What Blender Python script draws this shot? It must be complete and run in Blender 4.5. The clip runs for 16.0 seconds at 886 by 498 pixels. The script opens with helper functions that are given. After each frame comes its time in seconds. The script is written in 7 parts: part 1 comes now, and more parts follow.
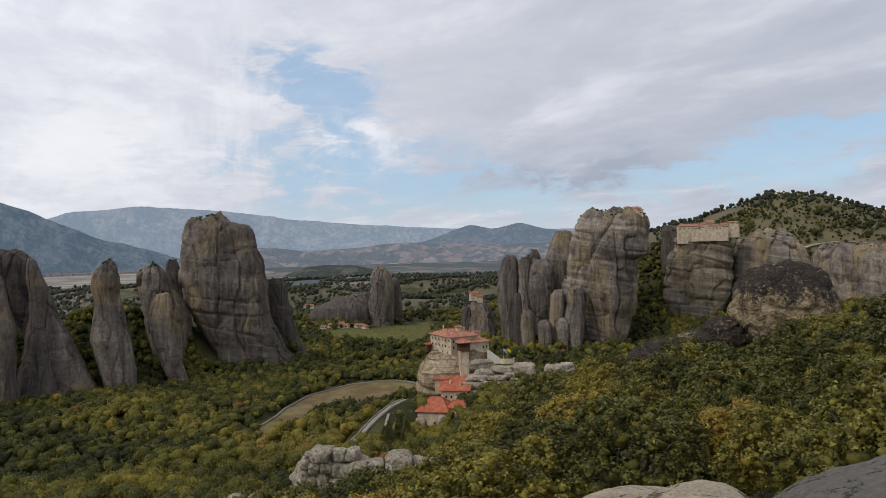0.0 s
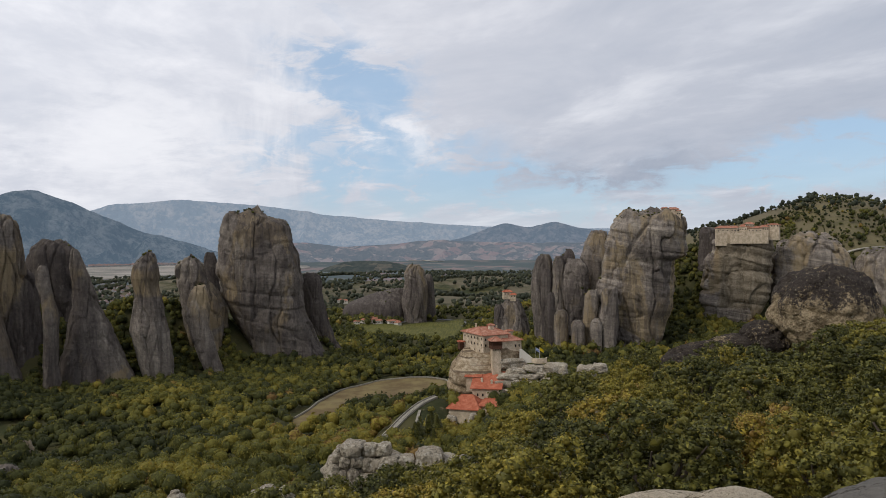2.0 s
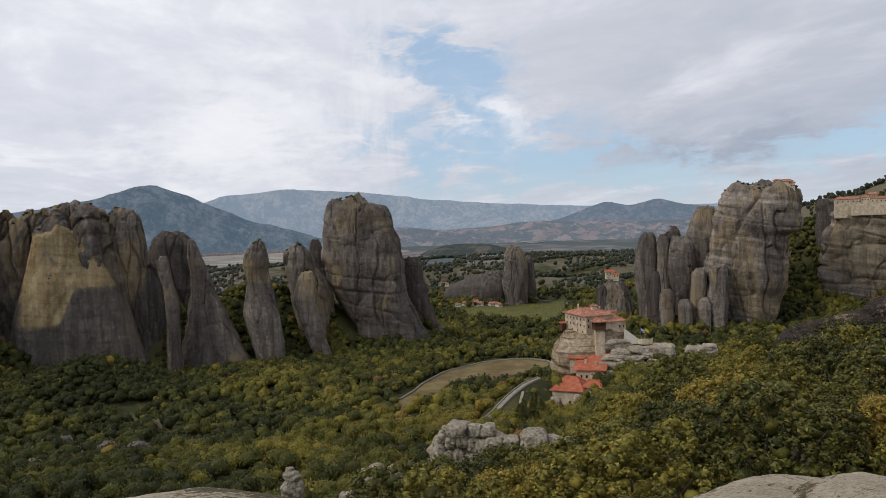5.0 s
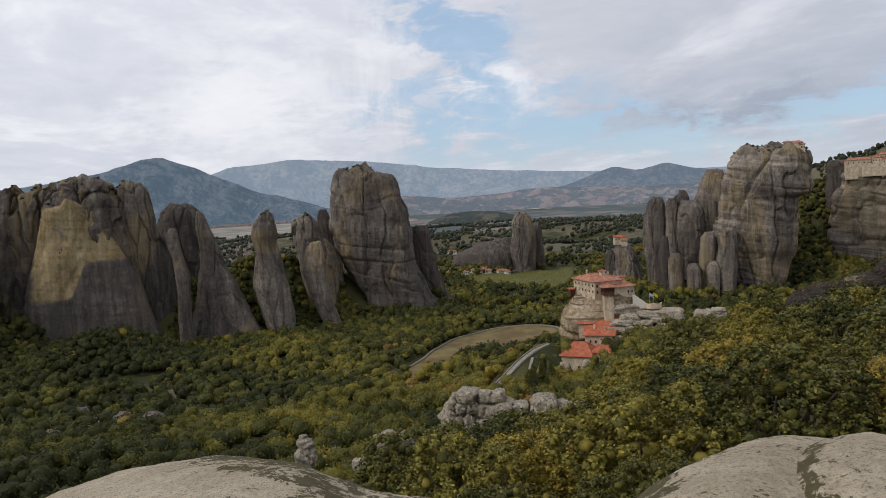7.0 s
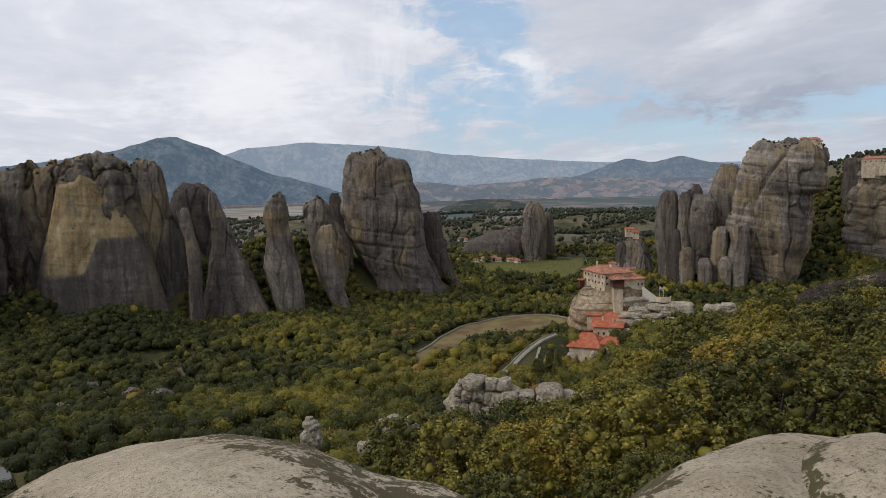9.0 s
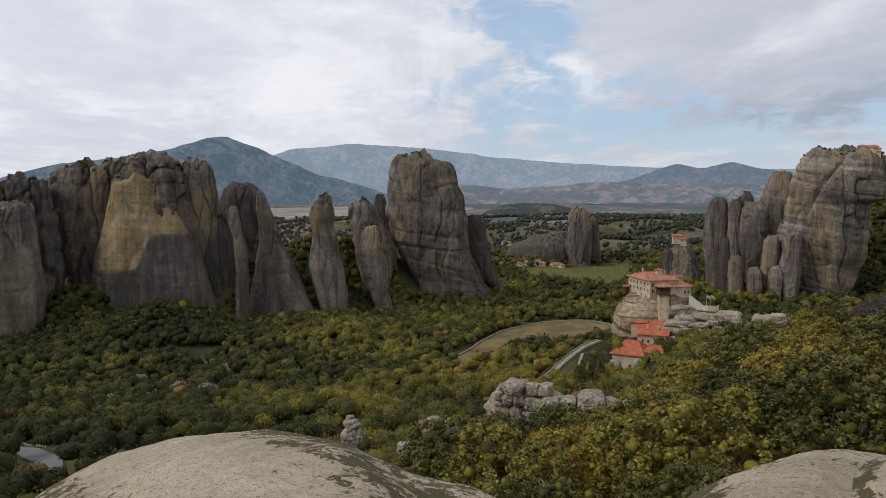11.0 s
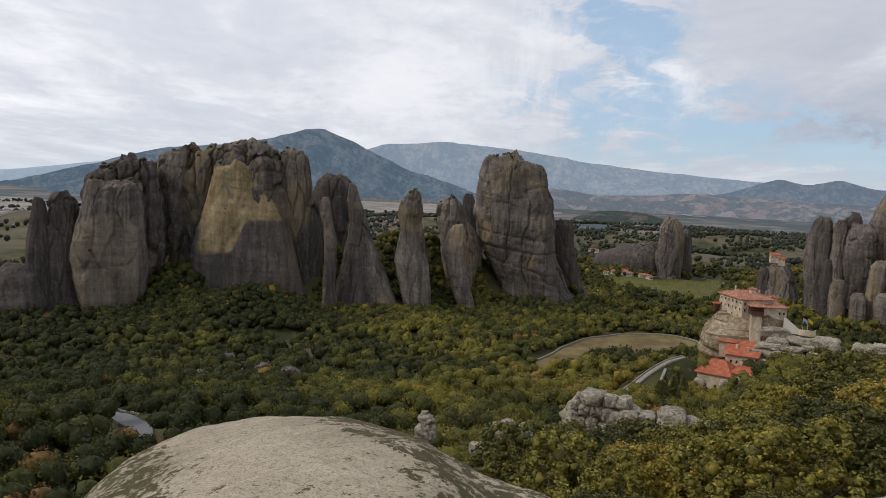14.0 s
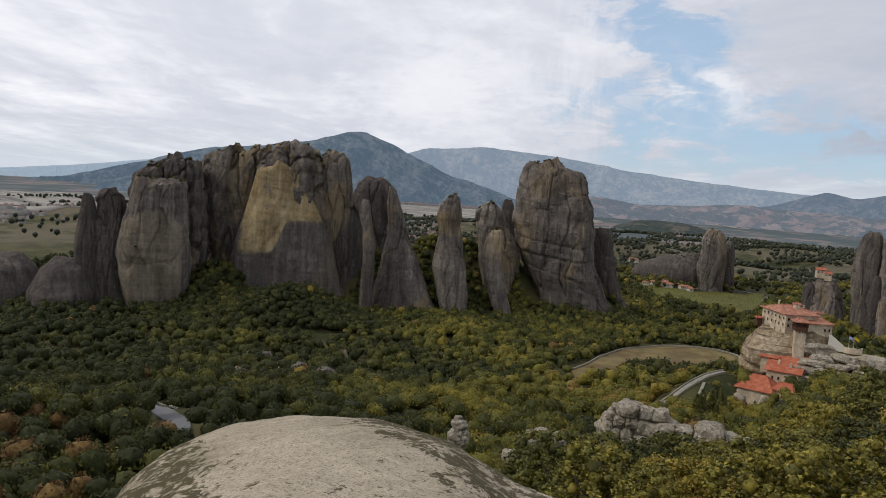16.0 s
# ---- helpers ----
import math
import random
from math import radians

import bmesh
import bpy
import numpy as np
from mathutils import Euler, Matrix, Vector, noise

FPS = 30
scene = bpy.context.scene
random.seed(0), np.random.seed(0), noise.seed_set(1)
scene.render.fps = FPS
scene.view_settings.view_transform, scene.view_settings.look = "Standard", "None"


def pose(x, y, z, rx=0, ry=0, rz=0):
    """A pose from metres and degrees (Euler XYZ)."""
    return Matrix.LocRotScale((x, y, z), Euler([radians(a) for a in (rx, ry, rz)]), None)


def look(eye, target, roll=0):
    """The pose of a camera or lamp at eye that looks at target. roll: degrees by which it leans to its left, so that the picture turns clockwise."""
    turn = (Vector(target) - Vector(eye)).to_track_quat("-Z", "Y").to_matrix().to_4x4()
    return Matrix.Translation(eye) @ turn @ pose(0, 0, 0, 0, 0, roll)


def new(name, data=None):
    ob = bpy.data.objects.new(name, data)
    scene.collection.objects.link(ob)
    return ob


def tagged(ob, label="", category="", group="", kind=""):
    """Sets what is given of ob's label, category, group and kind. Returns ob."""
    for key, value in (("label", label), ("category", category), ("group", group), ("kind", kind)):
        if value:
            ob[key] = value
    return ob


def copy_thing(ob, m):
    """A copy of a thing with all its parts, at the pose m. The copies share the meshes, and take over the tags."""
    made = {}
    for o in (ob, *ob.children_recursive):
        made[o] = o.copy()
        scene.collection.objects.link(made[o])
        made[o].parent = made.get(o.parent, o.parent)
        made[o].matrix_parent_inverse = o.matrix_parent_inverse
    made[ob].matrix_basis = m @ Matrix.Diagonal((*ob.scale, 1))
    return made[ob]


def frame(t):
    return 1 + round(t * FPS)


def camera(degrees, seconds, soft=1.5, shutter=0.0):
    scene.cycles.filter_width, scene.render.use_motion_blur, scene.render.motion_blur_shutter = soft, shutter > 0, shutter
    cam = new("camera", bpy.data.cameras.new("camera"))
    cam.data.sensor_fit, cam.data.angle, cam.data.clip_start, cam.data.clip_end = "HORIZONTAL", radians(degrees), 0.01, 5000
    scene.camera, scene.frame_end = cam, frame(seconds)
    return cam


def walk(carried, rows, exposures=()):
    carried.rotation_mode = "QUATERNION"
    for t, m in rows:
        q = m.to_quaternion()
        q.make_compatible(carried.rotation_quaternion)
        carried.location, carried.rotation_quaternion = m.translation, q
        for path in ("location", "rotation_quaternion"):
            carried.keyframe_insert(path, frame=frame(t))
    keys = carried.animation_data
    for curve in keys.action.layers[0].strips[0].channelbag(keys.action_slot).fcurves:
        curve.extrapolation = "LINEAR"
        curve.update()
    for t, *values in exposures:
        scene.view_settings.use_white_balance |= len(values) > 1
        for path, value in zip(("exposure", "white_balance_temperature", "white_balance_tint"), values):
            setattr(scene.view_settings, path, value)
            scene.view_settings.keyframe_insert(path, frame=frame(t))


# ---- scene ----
cam = camera(62.0, 16.0, 0.75)
PATH = [
    (0.0, pose(0.000, 0.000, 140.000, 89.470, 1.600, 0.000)),
    (0.5, pose(0.000, 0.000, 140.000, 89.706, 0.436, -1.743)),
    (1.0, pose(0.000, 0.000, 140.000, 89.460, 0.189, -1.796)),
    (1.5, pose(0.000, 0.000, 140.000, 89.583, -0.316, 1.690)),
    (2.0, pose(0.000, 0.000, 140.000, 89.328, 0.611, 2.648)),
    (2.5, pose(0.000, 0.000, 140.000, 89.039, 0.761, 3.977)),
    (3.0, pose(0.000, 0.000, 140.000, 88.658, 1.376, 5.118)),
    (3.5, pose(0.000, 0.000, 140.000, 88.776, 1.331, 6.700)),
    (4.0, pose(0.000, 0.000, 140.000, 88.654, 1.480, 7.935)),
    (6.5, pose(0.000, 0.000, 140.000, 86.559, 3.263, 12.317)),
    (7, pose(0.000, 0.000, 140.000, 85.688, 3.234, 10.884)),
    (7.5, pose(0.000, 0.000, 140.000, 84.919, 3.275, 11.778)),
    (8, pose(0.000, 0.000, 140.000, 84.398, 2.766, 11.124)),
    (10.5, pose(0.000, 0.000, 140.000, 85.266, -0.378, 13.786)),
    (11.0, pose(0.000, 0.000, 140.000, 84.988, 0.709, 15.318)),
    (11.5, pose(0.000, 0.000, 140.000, 85.197, -0.032, 16.875)),
    (12.0, pose(0.000, 0.000, 140.000, 84.961, -0.621, 17.763)),
    (12.5, pose(0.000, 0.000, 140.000, 85.133, -1.493, 18.959)),
    (13.0, pose(0.000, 0.000, 140.000, 84.738, -2.345, 19.925)),
    (13.5, pose(0.000, 0.000, 140.000, 84.694, -2.512, 21.236)),
    (14.0, pose(0.000, 0.000, 140.000, 84.902, -2.479, 22.249)),
    (14.5, pose(0.000, 0.000, 140.000, 84.919, -2.845, 22.897)),
    (15.0, pose(0.000, 0.000, 140.000, 84.909, -3.233, 24.084)),
    (15.5, pose(0.000, 0.000, 140.000, 85.126, -3.366, 25.018)),
    (16.0, pose(0.000, 0.000, 140.000, 85.116, -3.783, 25.319)),
]
walk(cam, PATH)

# ---------------------------------------------------------------- light
EYE = 140.0
SUN_AZ, SUN_EL = -128.0, 42.0
THIN_AZ, THIN_EL = -50.0, 42.0     # where the cloud is thinnest and brightest
world = bpy.data.worlds.new("sky")
scene.world = world
world.use_nodes = True


class Nodes:
    """Short-hand for building a node tree."""

    def __init__(self, tree):
        self.t = tree
        tree.nodes.clear()

    def put(self, sock, value):
        if isinstance(value, bpy.types.NodeSocket):
            self.t.links.new(value, sock)
        elif value is not None:
            if isinstance(value, tuple) and len(value) == 3 and sock.type == "RGBA":
                value = (*value, 1.0)
            sock.default_value = value

    def node(self, kind, **attrs):
        n = self.t.nodes.new(kind)
        for key, value in attrs.items():
            setattr(n, key, value)
        return n

    def math(self, op, a, b=None, c=None, clamp=False):
        n = self.node("ShaderNodeMath", operation=op, use_clamp=clamp)
        for i, v in enumerate((a, b, c)):
            self.put(n.inputs[i], v)
        return n.outputs[0]

    def vec(self, op, a, b=None, scale=None):
        n = self.node("ShaderNodeVectorMath", operation=op)
        self.put(n.inputs[0], a)
        self.put(n.inputs[1], b)
        if scale is not None:
            self.put(n.inputs["Scale"], scale)
        return n.outputs["Value"] if op in ("LENGTH", "DOT_PRODUCT") else n.outputs[0]

    def noise(self, vector, scale, detail=4.0, rough=0.55, distort=0.0):
        n = self.node("ShaderNodeTexNoise")
        self.put(n.inputs["Vector"], vector)
        for key, v in (("Scale", scale), ("Detail", detail), ("Roughness", rough), ("Distortion", distort)):
            self.put(n.inputs[key], v)
        return n.outputs["Fac"]

    def cells(self, vector, scale, feature="F1"):
        n = self.node("ShaderNodeTexVoronoi", feature=feature)
        self.put(n.inputs["Vector"], vector)
        self.put(n.inputs["Scale"], scale)
        return n.outputs["Distance"]

    def ramp(self, fac, lo, hi, a=0.0, b=1.0):
        n = self.node("ShaderNodeMapRange", interpolation_type="SMOOTHSTEP")
        for i, v in enumerate((fac, lo, hi, a, b)):
            self.put(n.inputs[i], v)
        return n.outputs[0]

    def mix(self, fac, a, b, blend="MIX"):
        n = self.node("ShaderNodeMix", data_type="RGBA", blend_type=blend)
        self.put(n.inputs[0], fac)
        self.put(n.inputs[6], a)
        self.put(n.inputs[7], b)
        return n.outputs[2]

    def colours(self, fac, stops):
        n = self.node("ShaderNodeValToRGB")
        self.put(n.inputs[0], fac)
        els = n.color_ramp.elements
        while len(els) < len(stops):
            els.new(0.5)
        for e, (p, c) in zip(els, stops):
            e.position, e.color = p, (*c, 1.0)
        return n.outputs[0]

    def stretch(self, vector, sx, sy, sz):
        return self.vec("MULTIPLY", vector, (sx, sy, sz))

    def bump(self, height, strength=0.5, distance=0.1, normal=None):
        n = self.node("ShaderNodeBump")
        self.put(n.inputs["Height"], height)
        n.inputs["Strength"].default_value, n.inputs["Distance"].default_value = strength, distance
        if normal is not None:
            self.put(n.inputs["Normal"], normal)
        return n.outputs[0]


def build_sky():
    n = Nodes(world.node_tree)
    way = n.node("ShaderNodeTexCoord").outputs["Generated"]
    sep = n.node("ShaderNodeSeparateXYZ")
    n.put(sep.inputs[0], way)
    x, y, z = sep.outputs
    sky = n.node("ShaderNodeTexSky", sky_type="NISHITA", sun_disc=False, sun_elevation=radians(SUN_EL),
                 sun_rotation=radians(SUN_AZ), altitude=500.0, air_density=1.0, dust_density=1.6)
    blue = n.mix(0.6, n.vec("SCALE", sky.outputs[0], scale=0.12), (0.40, 0.56, 0.74))
    # cloud sheet, seen in perspective
    up = n.math("MAXIMUM", z, 0.0)
    flat = n.math("ADD", up, 0.10)
    px, py = n.math("DIVIDE", x, flat), n.math("DIVIDE", y, flat)
    comb = n.node("ShaderNodeCombineXYZ")
    n.put(comb.inputs[0], n.math("ADD", n.math("MULTIPLY", px, 0.92), n.math("MULTIPLY", py, 0.39)))
    n.put(comb.inputs[1], n.math("SUBTRACT", n.math("MULTIPLY", py, 0.92), n.math("MULTIPLY", px, 0.39)))
    sheet = comb.outputs[0]
    streak = n.noise(n.stretch(sheet, 1.05, 0.45, 1), 0.58, 6, 0.58, 1.1)
    ripple = n.noise(n.stretch(sheet, 1.1, 0.75, 1), 1.7, 6, 0.62, 0.5)
    fine = n.noise(n.stretch(way, 1, 1, 2.2), 7.0, 7, 0.62, 0.4)
    az = n.math("ARCTAN2", x, y)
    slope = n.math("DIVIDE", z, n.math("SQRT", n.math("ADD", n.math("MULTIPLY", x, x), n.math("MULTIPLY", y, y))))
    wob = n.math("SUBTRACT", n.noise(way, 5.0, 6, 0.65), 0.5)
    az2 = n.math("ADD", az, n.math("MULTIPLY", wob, 0.34))
    sl2 = n.math("ADD", slope, n.math("MULTIPLY", n.math("SUBTRACT", fine, 0.5), 0.13))

    def gap(a, s, wa, ws, lean=0.0):
        da = n.math("SUBTRACT", az2, radians(a))
        ds = n.math("SUBTRACT", n.math("SUBTRACT", sl2, s), n.math("MULTIPLY", da, lean))
        q = n.math("ADD", n.math("POWER", n.math("DIVIDE", da, radians(wa)), 2.0), n.math("POWER", n.math("DIVIDE", ds, ws), 2.0))
        return n.math("EXPONENT", n.math("MULTIPLY", q, -1.0))

    clear = gap(-9.0, 0.195, 4.6, 0.075, -0.5)
    for spec in ((-5.5, 0.125, 6.5, 0.045, -0.1), (0.0, 0.070, 13.0, 0.035, -0.05), (6.0, 0.048, 8.0, 0.020, 0.0), (26.0, 0.112, 15.0, 0.024, 0.22), (24.0, 0.078, 12.0, 0.02, 0.0), (-13.0, 0.10, 4.0, 0.06, 0.0)):
        clear = n.math("MAXIMUM", clear, gap(*spec))
    puff = n.noise(n.stretch(way, 1, 1, 2.6), 13.0, 7, 0.62, 0.6)
    clear = n.math("SUBTRACT", n.math("MULTIPLY", clear, 1.35), n.ramp(puff, 0.46, 0.66, 0.0, 0.75))
    clear = n.ramp(clear, -0.05, 1.0, 0.0, 0.85)
    tone = n.colours(n.math("ADD", n.math("ADD", n.math("MULTIPLY", streak, 0.58), n.math("MULTIPLY", ripple, 0.30)), n.math("MULTIPLY", n.noise(n.stretch(sheet, 1.0, 0.8, 1), 4.5, 4, 0.6, 0.3), 0.12)),
                     ((0.34, (0.53, 0.56, 0.625)), (0.48, (0.635, 0.65, 0.70)), (0.62, (0.87, 0.865, 0.885))))
    # thinner and brighter to one side
    toward = n.vec("DOT_PRODUCT", n.vec("NORMALIZE", way),
                   (math.sin(radians(THIN_AZ)) * math.cos(radians(THIN_EL)), math.cos(radians(THIN_AZ)) * math.cos(radians(THIN_EL)), math.sin(radians(THIN_EL))))
    tone = n.mix(1.0, tone, n.colours(n.ramp(toward, 0.25, 1.0), ((0.0, (0.84, 0.85, 0.88)), (0.6, (1.03, 1.01, 1.01)), (1.0, (1.25, 1.22, 1.20)))), "MULTIPLY")
    # white plumes and puffs
    fan = n.noise(n.stretch(way, 7.0, 7.0, 1.6), 1.0, 6, 0.6, 0.8)
    plume = n.math("MULTIPLY", gap(-17.5, 0.20, 4.2, 0.10), n.ramp(fan, 0.36, 0.60))
    for spec in ((-25.0, 0.13, 9.0, 0.075, 0.0), (-7.5, 0.112, 3.2, 0.022, -0.35), (-5.2, 0.15, 3.6, 0.020, -0.3)):
        plume = n.math("MAXIMUM", plume, n.math("MULTIPLY", gap(*spec), n.ramp(n.math("ADD", n.math("MULTIPLY", puff, 0.5), n.math("MULTIPLY", fan, 0.5)), 0.42, 0.56)))
    tone = n.mix(n.math("MULTIPLY", plume, 0.85), tone, (0.93, 0.91, 0.925))
    clear = n.math("MULTIPLY", clear, n.math("SUBTRACT", 1.0, n.math("MULTIPLY", plume, 0.9)))
    grey_bank = gap(11.0, 0.085, 8.0, 0.030, 0.05)
    tone = n.mix(n.math("MULTIPLY", grey_bank, n.ramp(puff, 0.36, 0.56, 0.15, 0.85)), tone, (0.36, 0.40, 0.48))
    tone = n.mix(1.0, tone, (0.955, 0.985, 1.02), "MULTIPLY")
    col = n.mix(clear, tone, n.mix(1.0, blue, (0.95, 1.0, 1.05), "MULTIPLY"))
    low = n.ramp(slope, 0.075, -0.01, 0.0, 0.58)
    col = n.mix(low, col, (0.62, 0.68, 0.74))
    bg = n.node("ShaderNodeBackground")
    n.put(bg.inputs[0], col)
    bg.inputs[1].default_value = 1.0
    out = n.node("ShaderNodeOutputWorld")
    n.put(out.inputs[0], bg.outputs[0])


build_sky()
sun = new("sun", bpy.data.lights.new("sun", "SUN"))
sun.data.energy, sun.data.angle, sun.data.color = 1.25, radians(16), (1.0, 0.95, 0.86)
sun.matrix_world = look((math.sin(radians(SUN_AZ)) * 100, math.cos(radians(SUN_AZ)) * 100, 100 * math.tan(radians(SUN_EL)) + EYE), (0, 0, EYE))

# ---------------------------------------------------------------- plan helpers


def spot(az, r, z=0.0):
    """A place by its bearing in degrees (to the right of north) and its distance from the viewpoint."""
    return Vector((r * math.sin(radians(az)), r * math.cos(radians(az)), z))


VALLEY_R = (0, 8, 14, 30, 60, 100, 140, 180, 250, 330, 400, 490, 600, 800, 1000, 1500, 2500, 5200)
VALLEY_Z = (-3.5, -5, -12, -24, -36, -45, -53, -60, -74, -88.5, -94, -99, -103.5, -107, -110.5, -121, -136, -140)
CREST_AZ = (-180, -60, -20, -15, -12, 0, 7, 14.6, 22, 26, 30, 45, 60, 180)
CREST_R = (14, 14, 14, 60, 100, 105, 130, 105, 95, 85, 70, 60, 55, 40)
CREST_Z = (-12, -12, -12, -34, -40.5, -39.5, -28.5, -21, -18.5, -14.5, -10.0, -5, -2, 0)


def smooth(a, b, x):
    t = np.clip((x - a) / (b - a), 0, 1)
    return t * t * (3 - 2 * t)


def wave(x, y, scale, seed):
    """Cheap, smooth, repeatable unevenness between -1 and 1."""
    a = np.sin(x / scale * 1.7 + seed) * np.cos(y / scale * 1.3 - 2.1 * seed)
    b = np.sin((x * 0.6 + y * 0.8) / scale * 2.9 + 3.3 * seed) * 0.6
    c = np.cos((x * 0.8 - y * 0.6) / scale * 4.7 - 1.7 * seed) * 0.35
    return (a + b + c) / 1.6


def hashed(ix, iy, iz, k=0):
    """Repeatable random numbers in 0..1 for whole-number cells."""
    with np.errstate(over="ignore"):
        h = (ix.astype(np.int64) * 374761393 + iy.astype(np.int64) * 668265263 + iz.astype(np.int64) * 2147483647 + k * 1274126177) & 0xFFFFFFFF
        h = ((h ^ (h >> 13)) * 1274126177) & 0xFFFFFFFF
        h = ((h ^ (h >> 16)) * 2246822519) & 0xFFFFFFFF
    return ((h ^ (h >> 15)) & 0xFFFFFF) / 16777215.0


def lumps(x, y, z, k=0):
    """Smooth noise between -1 and 1 at arrays of points."""
    ix, iy, iz = np.floor(x), np.floor(y), np.floor(z)
    fx, fy, fz = (v * v * v * (v * (v * 6 - 15) + 10) for v in (x - ix, y - iy, z - iz))
    out = 0.0
    for dx, wx in ((0, 1 - fx), (1, fx)):
        for dy, wy in ((0, 1 - fy), (1, fy)):
            for dz, wz in ((0, 1 - fz), (1, fz)):
                out = out + hashed(ix + dx, iy + dy, iz + dz, k) * wx * wy * wz
    return out * 2 - 1


def fractal(x, y, z, octaves, k=0, gain=0.5):
    out, a, f = 0.0, 1.0, 1.0
    for i in range(octaves):
        out = out + a * lumps(x * f, y * f, z * f, k + i)
        a, f = a * gain, f * 2.03
    return out


def blocks(x, y, z, k=0):
    """Cells of broken rock: distance across the joint between the two nearest cells, and a number for each cell."""
    ix, iy, iz = np.floor(x), np.floor(y), np.floor(z)
    f1, f2, mark = np.full(x.shape, 9.0), np.full(x.shape, 9.0), np.zeros(x.shape)
    for dx in (-1, 0, 1):
        for dy in (-1, 0, 1):
            for dz in (-1, 0, 1):
                cx, cy, cz = ix + dx, iy + dy, iz + dz
                d = np.sqrt((cx + hashed(cx, cy, cz, k) - x) ** 2 + (cy + hashed(cx, cy, cz, k + 1) - y) ** 2 + (cz + hashed(cx, cy, cz, k + 2) - z) ** 2)
                closer = d < f1
                f2 = np.where(closer, f1, np.minimum(f2, d))
                mark = np.where(closer, hashed(cx, cy, cz, k + 3), mark)
                f1 = np.where(closer, d, f1)
    return f2 - f1, mark


def segment_distance(x, y, p, q):
    dx, dy = q[0] - p[0], q[1] - p[1]
    t = np.clip(((x - p[0]) * dx + (y - p[1]) * dy) / (dx * dx + dy * dy), 0, 1)
    return np.hypot(x - p[0] - t * dx, y - p[1] - t * dy), t


SPUR = (spot(9.0, 125), spot(4.8, 318))


# wooded screes at the foot of the cliffs and in the gullies between the pillars
SCREES = ((-36.6, 505, 40, 24), (-31.6, 590, 24, 40), (-26.3, 610, 24, 30), (-22.9, 610, 20, 28), (-19.9, 610, 18, 26), (-42.0, 560, 26, 26))
# the level ledge that carries the path to the monastery
LEDGE = tuple((spot(a, r), z) for a, r, z in ((-9.6, 243, -75.8), (-8.33, 258, -75.6), (-7.0, 275, -73.9), (-5.85, 290, -72.4), (-4.48, 305, -70.8), (-3.3, 316, -70.0)))
HILL = ((spot(21.0, 1180), spot(25.0, 1150), 22, 50), (spot(25.0, 1150), spot(30.0, 1190), 50, 24), (spot(30.0, 1190), spot(48.0, 1250), 24, 8))


def ground_z(x, y):
    """Height of the ground at x, y (arrays)."""
    x, y = np.asarray(x, float), np.asarray(y, float)
    r, az = np.hypot(x, y), np.degrees(np.arctan2(x, y))
    valley = np.interp(r, VALLEY_R, VALLEY_Z)
    cr, cz = np.interp(az, CREST_AZ, CREST_R), np.interp(az, CREST_AZ, CREST_Z)
    near = np.interp(r, (0, 7, 16), (-4.2, -5, -10.5))
    t = np.clip((r - 16) / np.maximum(cr - 16, 1), 0, 1)
    inner = np.where(r < 16, near, -10.5 + (cz + 10.5) * t)
    outer = cz - 0.55 * (r - cr)
    z = np.where(r < cr, np.maximum(inner, valley), np.maximum(valley, outer))
    z = np.where(cr < 20, np.where(r < 16, near, np.maximum(valley, -10.5 - 0.75 * (r - 16))), z)
    for (p, zp), (q, zq) in zip(LEDGE, LEDGE[1:]):
        d, t = segment_distance(x, y, p, q)
        z = np.maximum(z, zp + (zq - zp) * t - 0.03 * d ** 2 - 0.25 * d)
    d, t = segment_distance(x, y, SPUR[0], SPUR[1])
    spur = -33 - 34 * t - 0.012 * d ** 2 - 0.25 * d
    z = np.maximum(z, spur)
    # slopes rising to the cliffs, and the bare hill above them
    right = smooth(14, 24, az) * smooth(560, 790, r) * smooth(1500, 900, r)
    z = z + right * 34
    for p, q, h0, h1 in HILL:
        d, t = segment_distance(x, y, p, q)
        z = np.maximum(z, -150 + (150 + h0 + (h1 - h0) * t) * np.exp(-(d / 330) ** 1.7))
    foot = smooth(-60, -50, az) * smooth(-9, -15, az) * np.exp(-((r - 640) / 58) ** 2)
    z = z + 30 * foot
    gully = spot(16.5, 870)
    z = np.maximum(z, -104 + 92 * np.exp(-((x - gully.x) ** 2 + (y - gully.y) ** 2) / 75 ** 2))
    for a, b, wide, high in SCREES:
        c = spot(a, b)
        z = z + high * np.exp(-((x - c.x) ** 2 + (y - c.y) ** 2) / wide ** 2)
    rough = smooth(30, 150, r)
    z = z + rough * (1.6 * wave(x, y, 28, 1.0) + 3.2 * wave(x, y, 90, 2.0)) * smooth(3000, 1200, r)
    z = z + smooth(950, 1300, r) * smooth(2600, 1600, r) * (9 + 13 * wave(x, y, 190, 4.0))
    return z + EYE


def ground_at(x, y):
    return float(ground_z(np.array([x]), np.array([y]))[0])


def part(name, bm, material, parent=None, label="", smooth_faces=False):
    """Links a bmesh as one mesh object, under a thing where one is given."""
    me = bpy.data.meshes.new(name)
    bm.to_mesh(me)
    bm.free()
    if smooth_faces:
        me.polygons.foreach_set("use_smooth", [True] * len(me.polygons))
    me.materials.append(material)
    ob = new(name, me)
    if parent is not None:
        ob.parent = parent
    if label:
        ob["label"] = label
    return ob


